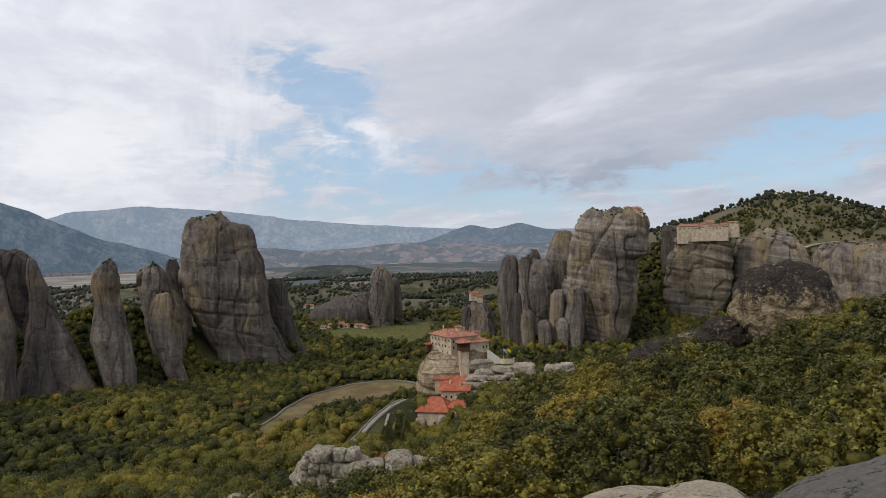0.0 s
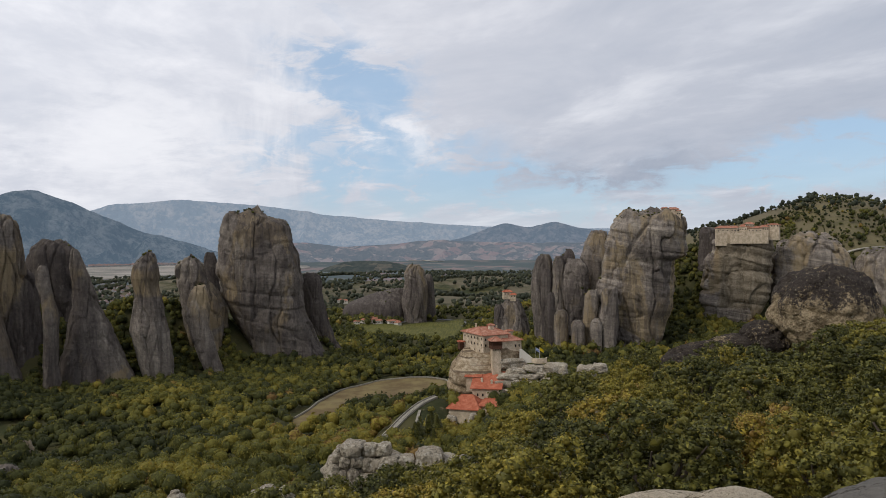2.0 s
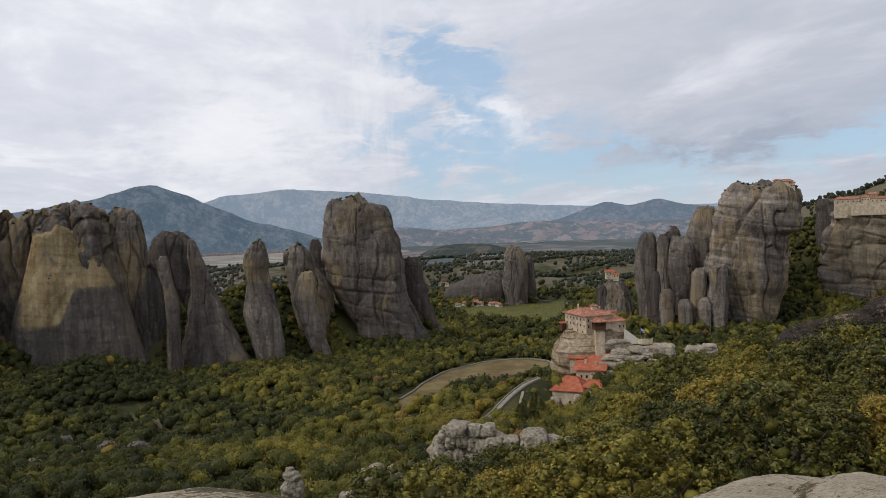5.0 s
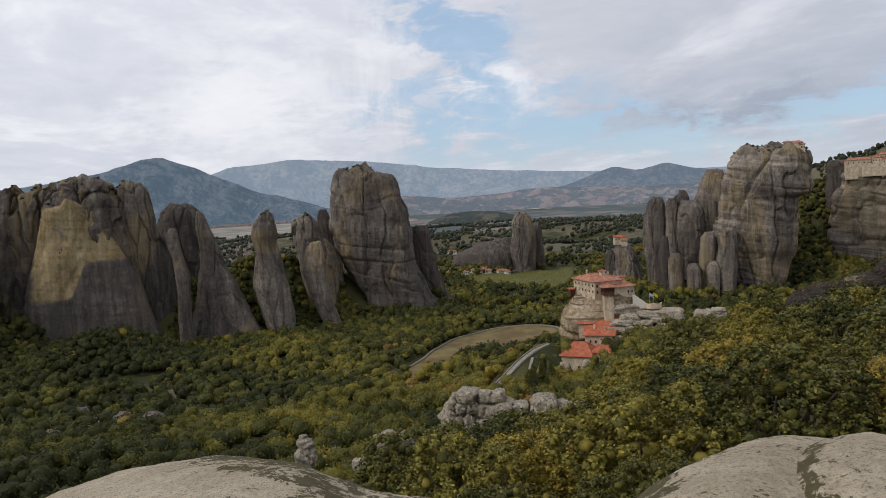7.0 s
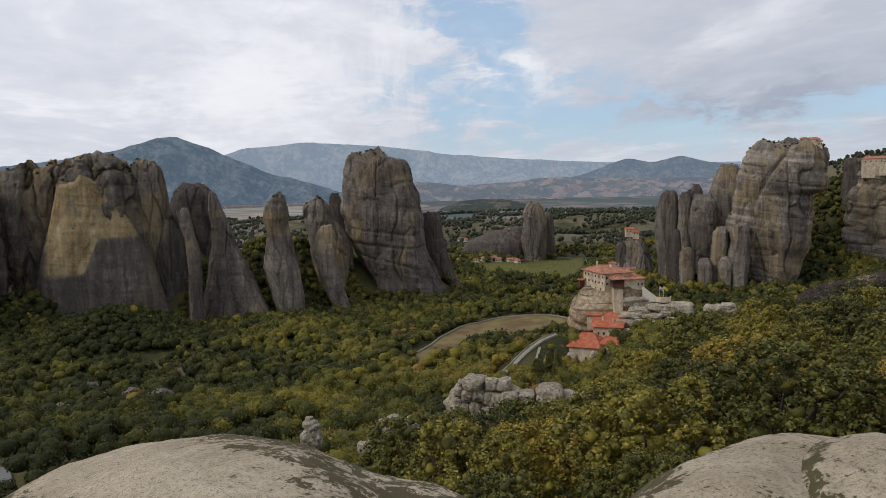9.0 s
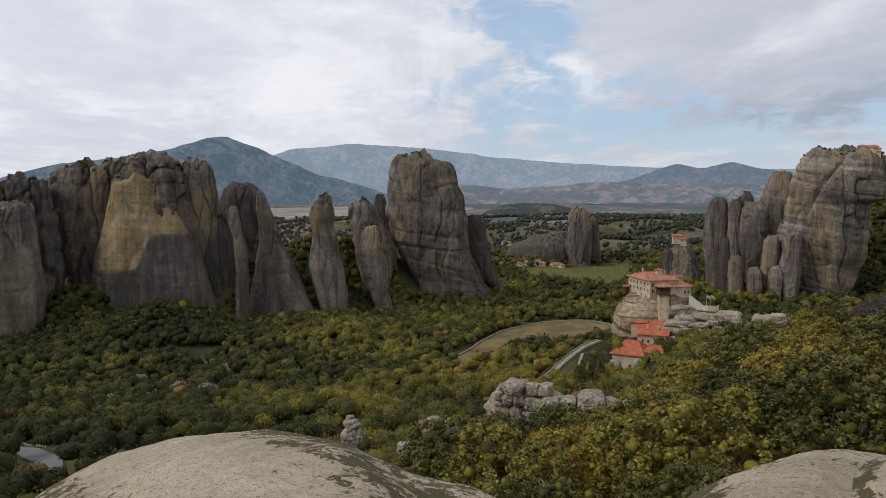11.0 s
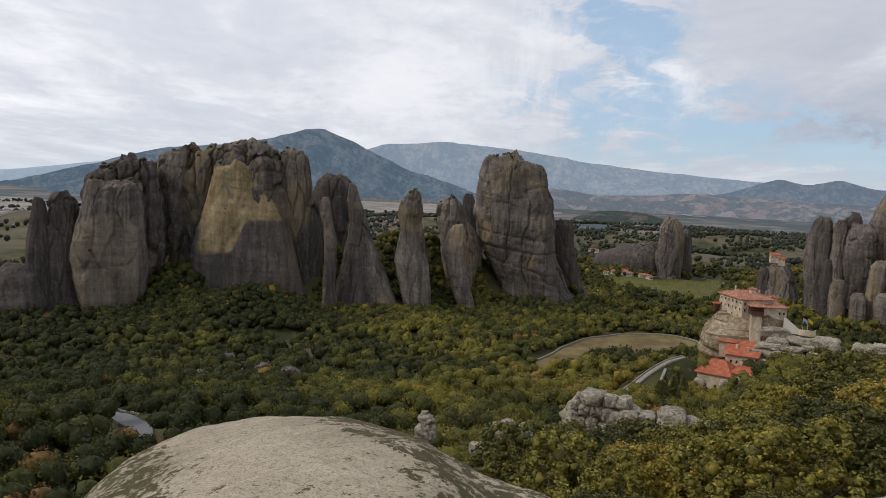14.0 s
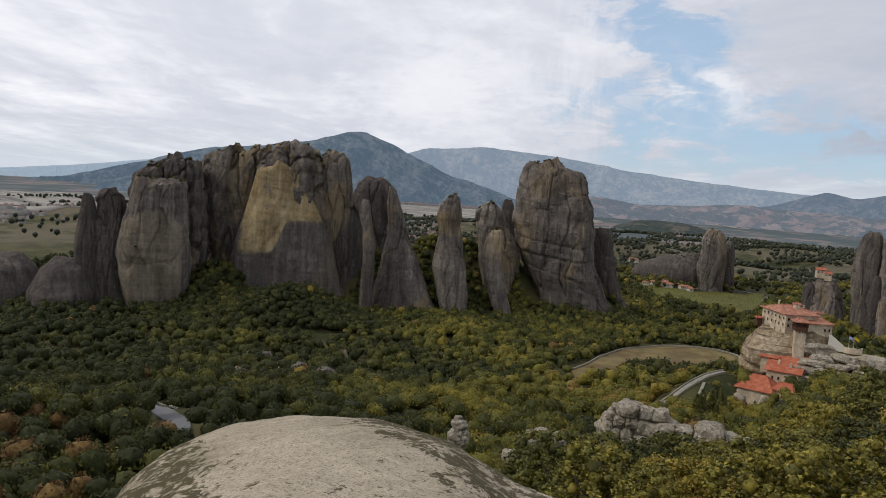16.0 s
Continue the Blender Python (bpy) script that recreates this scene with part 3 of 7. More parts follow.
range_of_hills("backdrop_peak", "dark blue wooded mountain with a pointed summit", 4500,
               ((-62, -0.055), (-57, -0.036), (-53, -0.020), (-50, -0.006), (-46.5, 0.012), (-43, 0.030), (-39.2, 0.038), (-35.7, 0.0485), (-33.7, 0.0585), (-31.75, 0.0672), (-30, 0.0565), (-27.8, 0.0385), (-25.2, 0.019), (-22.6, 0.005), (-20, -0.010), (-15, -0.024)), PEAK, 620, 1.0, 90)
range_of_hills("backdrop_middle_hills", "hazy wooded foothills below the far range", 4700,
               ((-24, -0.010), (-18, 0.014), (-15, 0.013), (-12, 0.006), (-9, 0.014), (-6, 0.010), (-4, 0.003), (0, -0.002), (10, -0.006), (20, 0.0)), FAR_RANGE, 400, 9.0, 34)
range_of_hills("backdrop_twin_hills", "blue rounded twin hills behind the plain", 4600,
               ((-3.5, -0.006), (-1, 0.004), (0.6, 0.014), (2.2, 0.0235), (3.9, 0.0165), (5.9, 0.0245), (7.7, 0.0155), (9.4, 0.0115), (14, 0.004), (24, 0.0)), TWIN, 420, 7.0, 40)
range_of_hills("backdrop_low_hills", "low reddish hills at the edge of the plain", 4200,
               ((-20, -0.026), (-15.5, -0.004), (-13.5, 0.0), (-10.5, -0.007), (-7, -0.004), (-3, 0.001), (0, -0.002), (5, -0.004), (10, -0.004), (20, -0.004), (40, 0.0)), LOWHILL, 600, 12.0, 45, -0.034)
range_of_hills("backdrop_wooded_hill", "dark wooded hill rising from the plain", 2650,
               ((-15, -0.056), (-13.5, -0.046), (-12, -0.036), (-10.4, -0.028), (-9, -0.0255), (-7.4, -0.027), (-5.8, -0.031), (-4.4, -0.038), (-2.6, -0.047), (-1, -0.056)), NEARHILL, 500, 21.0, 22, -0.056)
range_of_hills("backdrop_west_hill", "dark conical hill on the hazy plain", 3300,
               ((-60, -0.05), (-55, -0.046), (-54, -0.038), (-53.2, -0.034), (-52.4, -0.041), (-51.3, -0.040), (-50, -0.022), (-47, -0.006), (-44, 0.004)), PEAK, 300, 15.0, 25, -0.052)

# ---------------------------------------------------------------- crags
FOOTPRINTS = []
TRACKS = []


def crag(name, label, r, levels, material, seed=0.0, depth=0.8, seams=1.0, band=0.7, nu=150, nv=110, square=2.7, group="sandstone pillars", deep=14.0):
    """A weathered rock tower, split by upright joints and bedding. levels, top to foot: slope from the viewpoint, bearings of its two sides."""
    az = sum(l[1] + l[2] for l in levels) / (2 * len(levels))
    bear = np.array((math.sin(radians(az)), math.cos(radians(az))))
    side = np.array((bear[1], -bear[0]))
    zz = EYE + np.array([l[0] for l in levels]) * r
    left, right = (np.tan(np.radians(np.array([l[i] for l in levels]) - az)) * r for i in (1, 2))
    foot = zz[-1] - deep
    w0 = float(np.mean(right - left)) / 2
    m = min(max(w0, 5.0), 26.0, 0.24 * float(zz[0] - zz[-1]) + 2.0)
    nu, nv, caps = int(nu * 0.74), int(nv * 0.78), 6
    # rows run from the summit's middle outwards, then down; most of the columns face the valley
    t = np.linspace(0, 1, nv - caps) ** 1.08
    z = np.concatenate([np.full(caps, zz[0]), zz[0] + (foot - zz[0]) * t])
    shrink = np.concatenate([np.sqrt(np.linspace(0.0, 0.92, caps)), np.ones(nv - caps)])
    L, R = np.interp(-z, -zz, left), np.interp(-z, -zz, right)
    soft = np.array((1, 2, 3, 2, 1)) / 9
    L, R = (np.convolve(np.pad(v, 2, "edge"), soft, "valid") for v in (L, R))
    front = int(nu * 0.74)
    a = np.concatenate([math.pi + math.pi * np.arange(front) / front, math.pi * np.arange(nu - front) / (nu - front)])
    ca, sa = np.cos(a), np.sin(a)
    q = (np.abs(ca) ** square + np.abs(sa) ** square) ** (-1 / square)
    u, v = (ca * q)[None], (sa * q)[None]
    mid, half = ((L + R) / 2)[:, None], ((R - L) / 2)[:, None]
    hd = half * depth + 0.15 * w0
    Z = np.repeat(z[:, None], nu, 1)
    across, along = mid + u * half * shrink[:, None], v * hd * shrink[:, None]
    X, Y = (side[i] * across + bear[i] * (r + along) for i in (0, 1))
    k = int(seed * 10) * 7
    bend = 0.25 * fractal(X / 26, Y / 26, Z / 40, 3, k)
    cell = min(max(w0 * 0.66, 6.5), 24.0)
    joint, mark = blocks(X / cell + bend, Y / cell + bend, Z / (cell * 5.0) + seed, k + 11)
    joint2, mark2 = blocks(X / (cell * 0.42) + bend, Y / (cell * 0.42) - bend, Z / (cell * 1.5) + seed, k + 23)
    crack, crack2 = np.clip(1 - joint / 0.09, 0, 1), np.clip(1 - joint2 / 0.08, 0, 1)
    lie = Z + 0.16 * X - 0.10 * Y + 2.5 * fractal(X / 60, Y / 60, Z / 60, 2, k + 31)
    flat_xy = X * 0.010, Y * 0.010
    beds = lumps(*flat_xy, lie / 7.5, k + 41) + 0.6 * lumps(*flat_xy, lie / 3.0, k + 42)
    ledge = np.clip(1 - np.abs(lumps(*flat_xy, lie / 13.0, k + 43)) * 9, 0, 1)
    rugged = fractal(X / 15, Y / 15, Z / 22, 5, k + 51, 0.55)
    big = lumps(X / 45, Y / 45, Z / 70, k + 61)
    d = seams * m * (0.20 * (mark - 0.5) + 0.045 * (mark2 - 0.5) - 0.13 * crack - 0.03 * crack2) + 0.09 * m * big
    d = d + band * (0.030 * beds - 0.050 * ledge ** 2) * m + (0.036 * m + 0.25) * rugged
    crown = np.clip(1 - (zz[0] - Z) / (0.9 * m), 0, 1)
    d = d * (0.35 + 0.65 * shrink[:, None]) - 0.02 * m
    ox, oy = u * hd, v * half
    size = np.hypot(ox, oy) + 1e-6
    ox, oy = ox / size, oy / size
    X, Y = X + (side[0] * ox + bear[0] * oy) * d * shrink[:, None], Y + (side[1] * ox + bear[1] * oy) * d * shrink[:, None]
    Z = Z + crown * m * (0.16 * fractal(X / 11, Y / 11, X * 0 + seed, 3, k + 71) + seams * (0.16 * (mark2 - 0.5) - 0.05 * crack)) + (1 - shrink[:, None]) * 0.03 * m
    me = grid_mesh(name, np.stack([X, Y, Z], -1)[::-1], nu, nv, material, wrap=True)
    for lv, lf, rt in zip(zz, left, right):
        if lv < zz[0] - 0.4 * (zz[0] - zz[-1]):
            half_w = abs(rt - lf) / 2
            FOOTPRINTS.append((bear * r + side * (lf + rt) / 2, side, bear, half_w * 0.97, half_w * depth + 0.15 * w0))
    return tagged(new(name, me), label, "rock tower", group)


# the great pillar and its neighbours
crag("rock_pillar", "tall grey sandstone pillar with a flat bushy top", 612,
     ((0.0415, -18.81, -17.68), (0.0374, -19.06, -16.37), (0.0323, -19.26, -15.49), (0.0257, -19.46, -14.78), (0.0167, -19.61, -14.37), (-0.0044, -19.69, -14.21), (-0.0195, -19.73, -13.87), (-0.0423, -19.72, -13.66), (-0.0574, -19.5, -13.53), (-0.0726, -19.2, -13.44), (-0.0953, -18.61, -13.15), (-0.1179, -18.01, -12.68), (-0.133, -17.53, -12.29), (-0.148, -17.13, -11.68), (-0.1669, -16.9, -11.1)), CRAG_BROWN, 1.0, 0.75, seams=0.5, band=1.0, nu=260, nv=190, square=3.4)
crag("rock_pillar", "slim dark pillar beside the great one", 650,
     ((-0.0422, -13.35, -12.45), (-0.0481, -13.51, -12.09), (-0.0542, -13.53, -11.98), (-0.077, -13.41, -11.95), (-0.1072, -13.06, -11.59), (-0.1298, -12.64, -11.17), (-0.1462, -12.32, -10.51)), CRAG_DARK, 2.0, 0.9, nu=110, nv=90)
crag("rock_pillar", "pointed grey pillar with an ochre neck", 560,
     ((-0.0102, -24.75, -24.14), (-0.0148, -25, -23.96), (-0.0225, -25.42, -23.81), (-0.0317, -25.71, -23.7), (-0.0424, -25.77, -23.63), (-0.0531, -25.62, -23.74), (-0.0637, -25.42, -23.58), (-0.0868, -25.59, -23.31), (-0.1099, -25.77, -22.99), (-0.1408, -25.39, -22.83), (-0.1641, -25.08, -22.74), (-0.1813, -24.95, -22.65)), CRAG_NECK, 3.0, 0.85, seams=0.7, nu=150, nv=130)
crag("rock_pillar", "blunt pillar with a broken summit", 600,
     ((-0.0148, -21.81, -21.24), (-0.0217, -22.32, -20.79), (-0.0294, -22.65, -20.59), (-0.0401, -22.71, -20.39), (-0.0538, -22.68, -20.14), (-0.0688, -22.47, -19.39), (-0.084, -22.34, -19.13), (-0.1033, -22.12, -19.12), (-0.1304, -21.88, -19.23)), CRAG_BROWN, 4.0, 0.8, seams=1.3, nu=140, nv=110)
crag("rock_pillar", "pale leaning pinnacle with stepped ledges", 565,
     ((-0.055, -21.45, -20.53), (-0.0627, -21.69, -20.38), (-0.0751, -21.84, -20.3), (-0.0827, -21.86, -20.15), (-0.0906, -22.02, -20.26), (-0.1037, -21.9, -20.23), (-0.1191, -21.73, -20.05), (-0.1383, -21.33, -19.78), (-0.1613, -20.83, -19.37), (-0.1729, -20.62, -19.11)), CRAG_OCHRE, 5.0, 0.8, seams=0.7, band=1.4, nu=120, nv=110)
crag("rock_pillar", "small dark block between two pillars", 660,
     ((-0.0138, -20.46, -19.97), (-0.0192, -20.62, -19.79), (-0.0374, -20.61, -19.61), (-0.0681, -20.71, -19.39)), CRAG_DARK, 6.0, 0.8, nu=80, nv=60)
crag("rock_pillar", "broad leaning slab of dark rock", 560,
     ((-0.0077, -29.39, -29.05), (-0.0138, -29.51, -28.91), (-0.025, -29.53, -28.67), (-0.0378, -29.51, -28.39), (-0.0589, -29.39, -28.01), (-0.074, -29.36, -27.72), (-0.0893, -29.51, -27.3), (-0.1045, -29.7, -26.87), (-0.1275, -30, -26.3), (-0.1507, -30.35, -25.82), (-0.1739, -30.66, -25.28), (-0.1855, -30.82, -25.04)), CRAG_BROWN, 7.0, 0.6, seams=0.6, band=0.8, nu=180, nv=140, square=2.2)
crag("rock_pillar", "slender pillar against the cliff", 545,
     ((-0.0257, -31.41, -30.94), (-0.0317, -31.53, -30.8), (-0.049, -31.5, -30.73), (-0.0663, -31.22, -30.53), (-0.0867, -31.19, -30.24), (-0.1058, -31.11, -30.3), (-0.1442, -31.23, -30.32), (-0.1789, -31.3, -30.14)), CRAG_BROWN, 8.0, 0.9, seams=0.7, nu=100, nv=110)
crag("rock_pillar", "round-headed dark rock behind the slabs", 640,
     ((0.004, -31.28, -29.75), (-0.0005, -31.78, -29.36), (-0.0088, -32.07, -29.09), (-0.0298, -32.16, -28.92), (-0.0676, -32.19, -28.86), (-0.1133, -32.13, -28.86)), CRAG_DARK, 9.0, 0.8, nu=130, nv=90)
crag("cliff", "dark buttress beside the ochre face", 580,
     ((-0.0296, -33.01, -31.95), (-0.0371, -33.21, -31.73), (-0.0686, -33.25, -31.39), (-0.1065, -33.32, -31.2), (-0.1446, -33.36, -31.06), (-0.183, -33.22, -30.82)), CRAG_DARK, 9.5, 0.8, nu=110, nv=100)
# the massive wall of cliffs
crag("cliff", "massive cliff with a bare ochre face", 572,
     ((0.0138, -39.09, -35.8), (0.0095, -39.32, -35.59), (-0.0051, -39.59, -35.45), (-0.0198, -39.81, -35.31), (-0.0343, -40, -34.96), (-0.0563, -40.42, -34.27), (-0.0783, -40.8, -33.82), (-0.1079, -41.13, -33.32), (-0.1302, -41.08, -33.04), (-0.1526, -40.95, -32.5), (-0.1811, -40.7, -31.43), (-0.1902, -40.61, -31.07)), FACE_CLIFF, 10.0, 0.45, seams=0.16, band=0.3, nu=260, nv=190, square=5.0)
crag("cliff", "rugged crown of the ochre cliff", 580,
     ((0.0391, -37.52, -36.07), (0.0348, -38.15, -35.37), (0.0297, -38.71, -34.83), (0.021, -39.25, -34.24), (0.0064, -39.71, -33.89), (-0.0191, -39.85, -33.57), (-0.0559, -39.91, -33.39), (-0.1078, -40.07, -33.11), (-0.1753, -40.23, -32.81)), CRAG_BROWN, 10.5, 0.6, seams=1.2, band=1.6, nu=230, nv=150)
crag("cliff", "dark shoulder of the ochre cliff", 575,
     ((0.0341, -34.26, -32.93), (0.0304, -34.58, -32.67), (0.0201, -34.82, -32.45), (-0.0021, -34.95, -32.25), (-0.0281, -34.92, -32.13), (-0.0692, -34.63, -32.11), (-0.122, -34.23, -32.2), (-0.1793, -34.07, -31.95)), CRAG_BROWN, 10.7, 0.7, seams=1.3, nu=150, nv=130)
crag("cliff", "fluted cliff with a grassy top", 600,
     ((0.0352, -40.05, -38.63), (0.0307, -41.05, -37.91), (0.0245, -42.27, -37.67), (0.0156, -43.14, -37.5), (-0.0003, -43.47, -37.65), (-0.0362, -43.38, -37.86), (-0.0723, -43.07, -37.98), (-0.1087, -42.6, -38.28), (-0.1676, -42.38, -38.63)), CRAG_BROWN, 11.0, 0.5, seams=1.8, nu=240, nv=130)
crag("cliff", "bulging pale cliff streaked with black", 548,
     ((-0.0158, -47.81, -44.43), (-0.0214, -48.05, -44.28), (-0.0359, -48.23, -44.28), (-0.0602, -48.51, -44.23), (-0.088, -48.86, -44.12), (-0.109, -49, -43.89), (-0.1301, -48.8, -43.88), (-0.1513, -48.49, -44.1), (-0.1725, -48.15, -44.66), (-0.1903, -47.83, -45.21)), BULGE_CLIFF, 12.0, 0.5, seams=0.4, band=0.5, nu=210, nv=150, square=3.2)
crag("cliff", "rugged cliff top behind the bulging wall", 575,
     ((0.0103, -45.53, -43.62), (0.0058, -46.68, -43.4), (-0.0015, -47.59, -43.24), (-0.0113, -48.05, -43.17), (-0.0321, -48.3, -43.12), (-0.0739, -48.27, -43.07), (-0.1303, -47.75, -43.05), (-0.1803, -47.4, -43.11)), CRAG_DARK, 13.0, 0.6, seams=1.6, band=1.2, nu=220, nv=120)
# black-crusted rock, its dark colour also painting the shade deep in the cleft
crag("cliff", "dark cleft wall between two cliffs", 625,
     ((-0.0022, -44.32, -41.5), (-0.0163, -44.69, -41.1), (-0.0731, -44.79, -40.76), (-0.1307, -44.67, -40.65), (-0.1853, -44.47, -40.62)), CRAG_DARK, 13.5, 0.3, seams=1.8, nu=140, nv=90)
crag("cliff", "dark jagged end of the cliff wall", 560,
     ((-0.0282, -49.6, -49.05), (-0.0329, -50, -48.81), (-0.0383, -50.24, -48.64), (-0.0491, -50.41, -48.44), (-0.0748, -50.62, -48.44), (-0.1019, -50.77, -48.45), (-0.1292, -50.85, -48.38), (-0.1568, -50.72, -48.25), (-0.1776, -50.53, -48.11)), CRAG_DARK, 14.0, 0.8, seams=1.2, nu=140, nv=110)
crag("cliff", "ragged pinnacle at the end of the cliff wall", 556,
     ((-0.0377, -51.14, -50.67), (-0.0417, -51.27, -50.48), (-0.055, -51.37, -50.35), (-0.075, -51.55, -50.22), (-0.1018, -51.79, -50.1), (-0.1288, -51.71, -50.11), (-0.1492, -51.62, -49.98), (-0.1753, -51.27, -49.78)), CRAG_DARK, 14.5, 0.8, seams=0.9, nu=120, nv=100)
crag("cliff", "low dark outcrop in the woods", 560,
     ((-0.118, -52.8, -51.4), (-0.128, -53.6, -50.8), (-0.160, -54.6, -50.2)), CRAG_DARK, 15.0, 0.9, seams=0.5, nu=90, nv=50)
crag("cliff", "low rounded outcrop in the woods", 600,
     ((-0.112, -56.6, -54.8), (-0.126, -58.0, -53.9), (-0.155, -58.6, -53.5)), CRAG_DARK, 16.0, 0.9, seams=0.5, nu=90, nv=50)
# the pillars across the valley
crag("rock_pillar", "huge sheer pillar with a small monastery on top", 730,
     ((0.035, 11.38, 14.75), (0.032, 11.05, 15.3), (0.0262, 10.64, 15.57), (0.0175, 10.14, 15.6), (0.0043, 9.8, 15.56), (-0.0118, 9.63, 15.63), (-0.0242, 9.58, 15.59), (-0.0286, 9.5, 15.04), (-0.0485, 9.36, 14.95), (-0.0706, 9.18, 14.86), (-0.0928, 9.25, 14.54), (-0.115, 9.33, 14.21), (-0.141, 9.4, 13.88)), CRAG_BANDED, 20.0, 0.7, seams=0.7, band=1.5, nu=280, nv=200, square=3.4)
crag("rock_pillar", "rock shoulder behind the huge pillar", 790,
     ((0.0097, 8.72, 9.72), (0.0053, 8.43, 9.89), (-0.0074, 8.21, 10.05), (-0.026, 7.87, 10.12), (-0.0634, 7.76, 10.1), (-0.1084, 7.74, 10.08)), CRAG, 21.0, 0.8, seams=0.8, band=1.0, nu=110, nv=90)
crag("rock_needle", "grey needle in a cluster of fluted rock towers", 750,
     ((-0.0217, 4.77, 5.58), (-0.027, 4.51, 5.75), (-0.0444, 4.28, 5.78), (-0.0671, 4.18, 5.64), (-0.0937, 4.12, 5.49), (-0.1241, 4.32, 5.43)), CRAG, 22.0, 0.9, seams=0.9, band=1.0, nu=90, nv=90, group="rock needles")
crag("rock_needle", "grey needle in a cluster of fluted rock towers", 742,
     ((-0.0407, 5.1, 5.57), (-0.0497, 4.92, 5.69), (-0.0785, 4.86, 5.63), (-0.1203, 4.92, 5.56)), CRAG_DARK, 23.0, 0.9, seams=0.9, band=1.0, nu=90, nv=90, group="rock needles")
crag("rock_needle", "grey needle in a cluster of fluted rock towers", 745,
     ((-0.0234, 6.01, 6.6), (-0.0294, 5.79, 6.72), (-0.0483, 5.65, 6.67), (-0.0785, 5.59, 6.61), (-0.1088, 5.61, 6.68), (-0.1277, 5.6, 6.71)), CRAG, 24.0, 0.9, seams=0.9, band=1.0, nu=90, nv=90, group="rock needles")
crag("rock_needle", "knobbed grey tower in a cluster of rock towers", 760,
     ((-0.0145, 6.86, 7.24), (-0.019, 6.6, 7.41), (-0.0243, 6.43, 7.53), (-0.0371, 6.34, 7.61), (-0.0936, 6.39, 7.49)), CRAG_DARK, 25.0, 0.9, seams=0.9, band=1.0, nu=90, nv=90, group="rock needles")
crag("rock_needle", "broad blunt tower in a cluster of rock towers", 738,
     ((-0.0296, 6.98, 8.03), (-0.0356, 6.68, 8.37), (-0.0469, 6.59, 8.57), (-0.0619, 6.54, 8.64), (-0.0823, 6.65, 8.42), (-0.1086, 6.81, 8.24)), CRAG, 26.0, 0.9, seams=0.9, band=1.0, nu=90, nv=90, group="rock needles")
crag("rock_needle", "pale block leaning on the huge pillar", 705,
     ((-0.0687, 8.43, 9.14), (-0.0739, 8.22, 9.26), (-0.0934, 8.08, 9.3), (-0.1197, 7.98, 9.16), (-0.1385, 8.06, 9.15)), CRAG_OCHRE, 27.0, 0.9, seams=0.9, band=1.0, nu=90, nv=90, group="rock needles")
crag("rock_needle", "squat column at the foot of the huge pillar", 695,
     ((-0.0664, 9.56, 10.51), (-0.0709, 9.39, 10.63), (-0.0932, 9.38, 10.66), (-0.1007, 9.25, 10.66), (-0.1194, 9.24, 10.69), (-0.1395, 9.48, 10.56)), CRAG, 28.0, 0.9, seams=0.9, band=1.0, nu=90, nv=90, group="rock needles")
crag("rock_needle", "rounded block at the foot of the huge pillar", 688,
     ((-0.1054, 8.87, 9.25), (-0.1099, 8.66, 9.41), (-0.1219, 8.57, 9.49), (-0.1383, 8.65, 9.44)), CRAG, 29.0, 0.9, seams=0.9, band=1.0, nu=90, nv=90, group="rock needles")
crag("rock_needle", "grey needle in a cluster of fluted rock towers", 700,
     ((-0.0952, 6.09, 6.77), (-0.1012, 5.92, 6.94), (-0.1201, 5.82, 6.89), (-0.1375, 5.85, 6.88)), CRAG, 31.0, 0.9, seams=0.9, band=1.0, nu=90, nv=90, group="rock needles")
crag("rock_needle", "grey needle in a cluster of fluted rock towers", 715,
     ((-0.0725, 5.51, 5.89), (-0.0785, 5.38, 5.97), (-0.1088, 5.36, 6.04), (-0.1316, 5.43, 6.03)), CRAG_DARK, 32.0, 0.9, seams=0.9, band=1.0, nu=90, nv=90, group="rock needles")
crag("rock_needle", "grey needle in a cluster of fluted rock towers", 695,
     ((-0.1086, 7.32, 7.91), (-0.1146, 7.14, 8.16), (-0.1312, 7.13, 8.23), (-0.1478, 7.21, 8.14)), CRAG, 33.0, 0.9, seams=0.9, band=1.0, nu=90, nv=90, group="rock needles")
crag("cliff", "pale striped cliff carrying a large monastery", 800,
     ((0.0088, 18.05, 21.22), (0.0039, 17.75, 21.36), (-0.0059, 17.52, 21.43), (-0.034, 16.97, 21.43), (-0.0552, 16.78, 21.46), (-0.0764, 16.54, 21.27), (-0.0942, 16.45, 20.76), (-0.1064, 16.49, 20.39), (-0.1264, 16.63, 20.02)), STRIPED_CLIFF, 40.0, 0.5, seams=0.45, band=2.2, nu=240, nv=150, square=3.4)
crag("cliff", "dark shoulder of the striped cliff", 835,
     ((0.0117, 16.68, 17.83), (0.0059, 16.45, 18.28), (-0.0126, 16.37, 18.35), (-0.0412, 16.28, 18.34), (-0.077, 16.11, 17.95), (-0.1201, 16.09, 17.93)), CRAG_DARK, 40.5, 0.6, seams=0.9, band=1.0, nu=120, nv=90)
crag("cliff", "dark overhanging cliff below the bare hill", 830,
     ((0.0014, 22.92, 24.5), (-0.004, 22.15, 25.18), (-0.0122, 21.58, 25.77), (-0.0271, 21.32, 26.27), (-0.061, 21.2, 26.62), (-0.1017, 21.05, 26.74), (-0.1289, 20.97, 26.8)), CRAG_BANDED, 41.0, 0.5, seams=0.8, band=1.6, nu=200, nv=110)
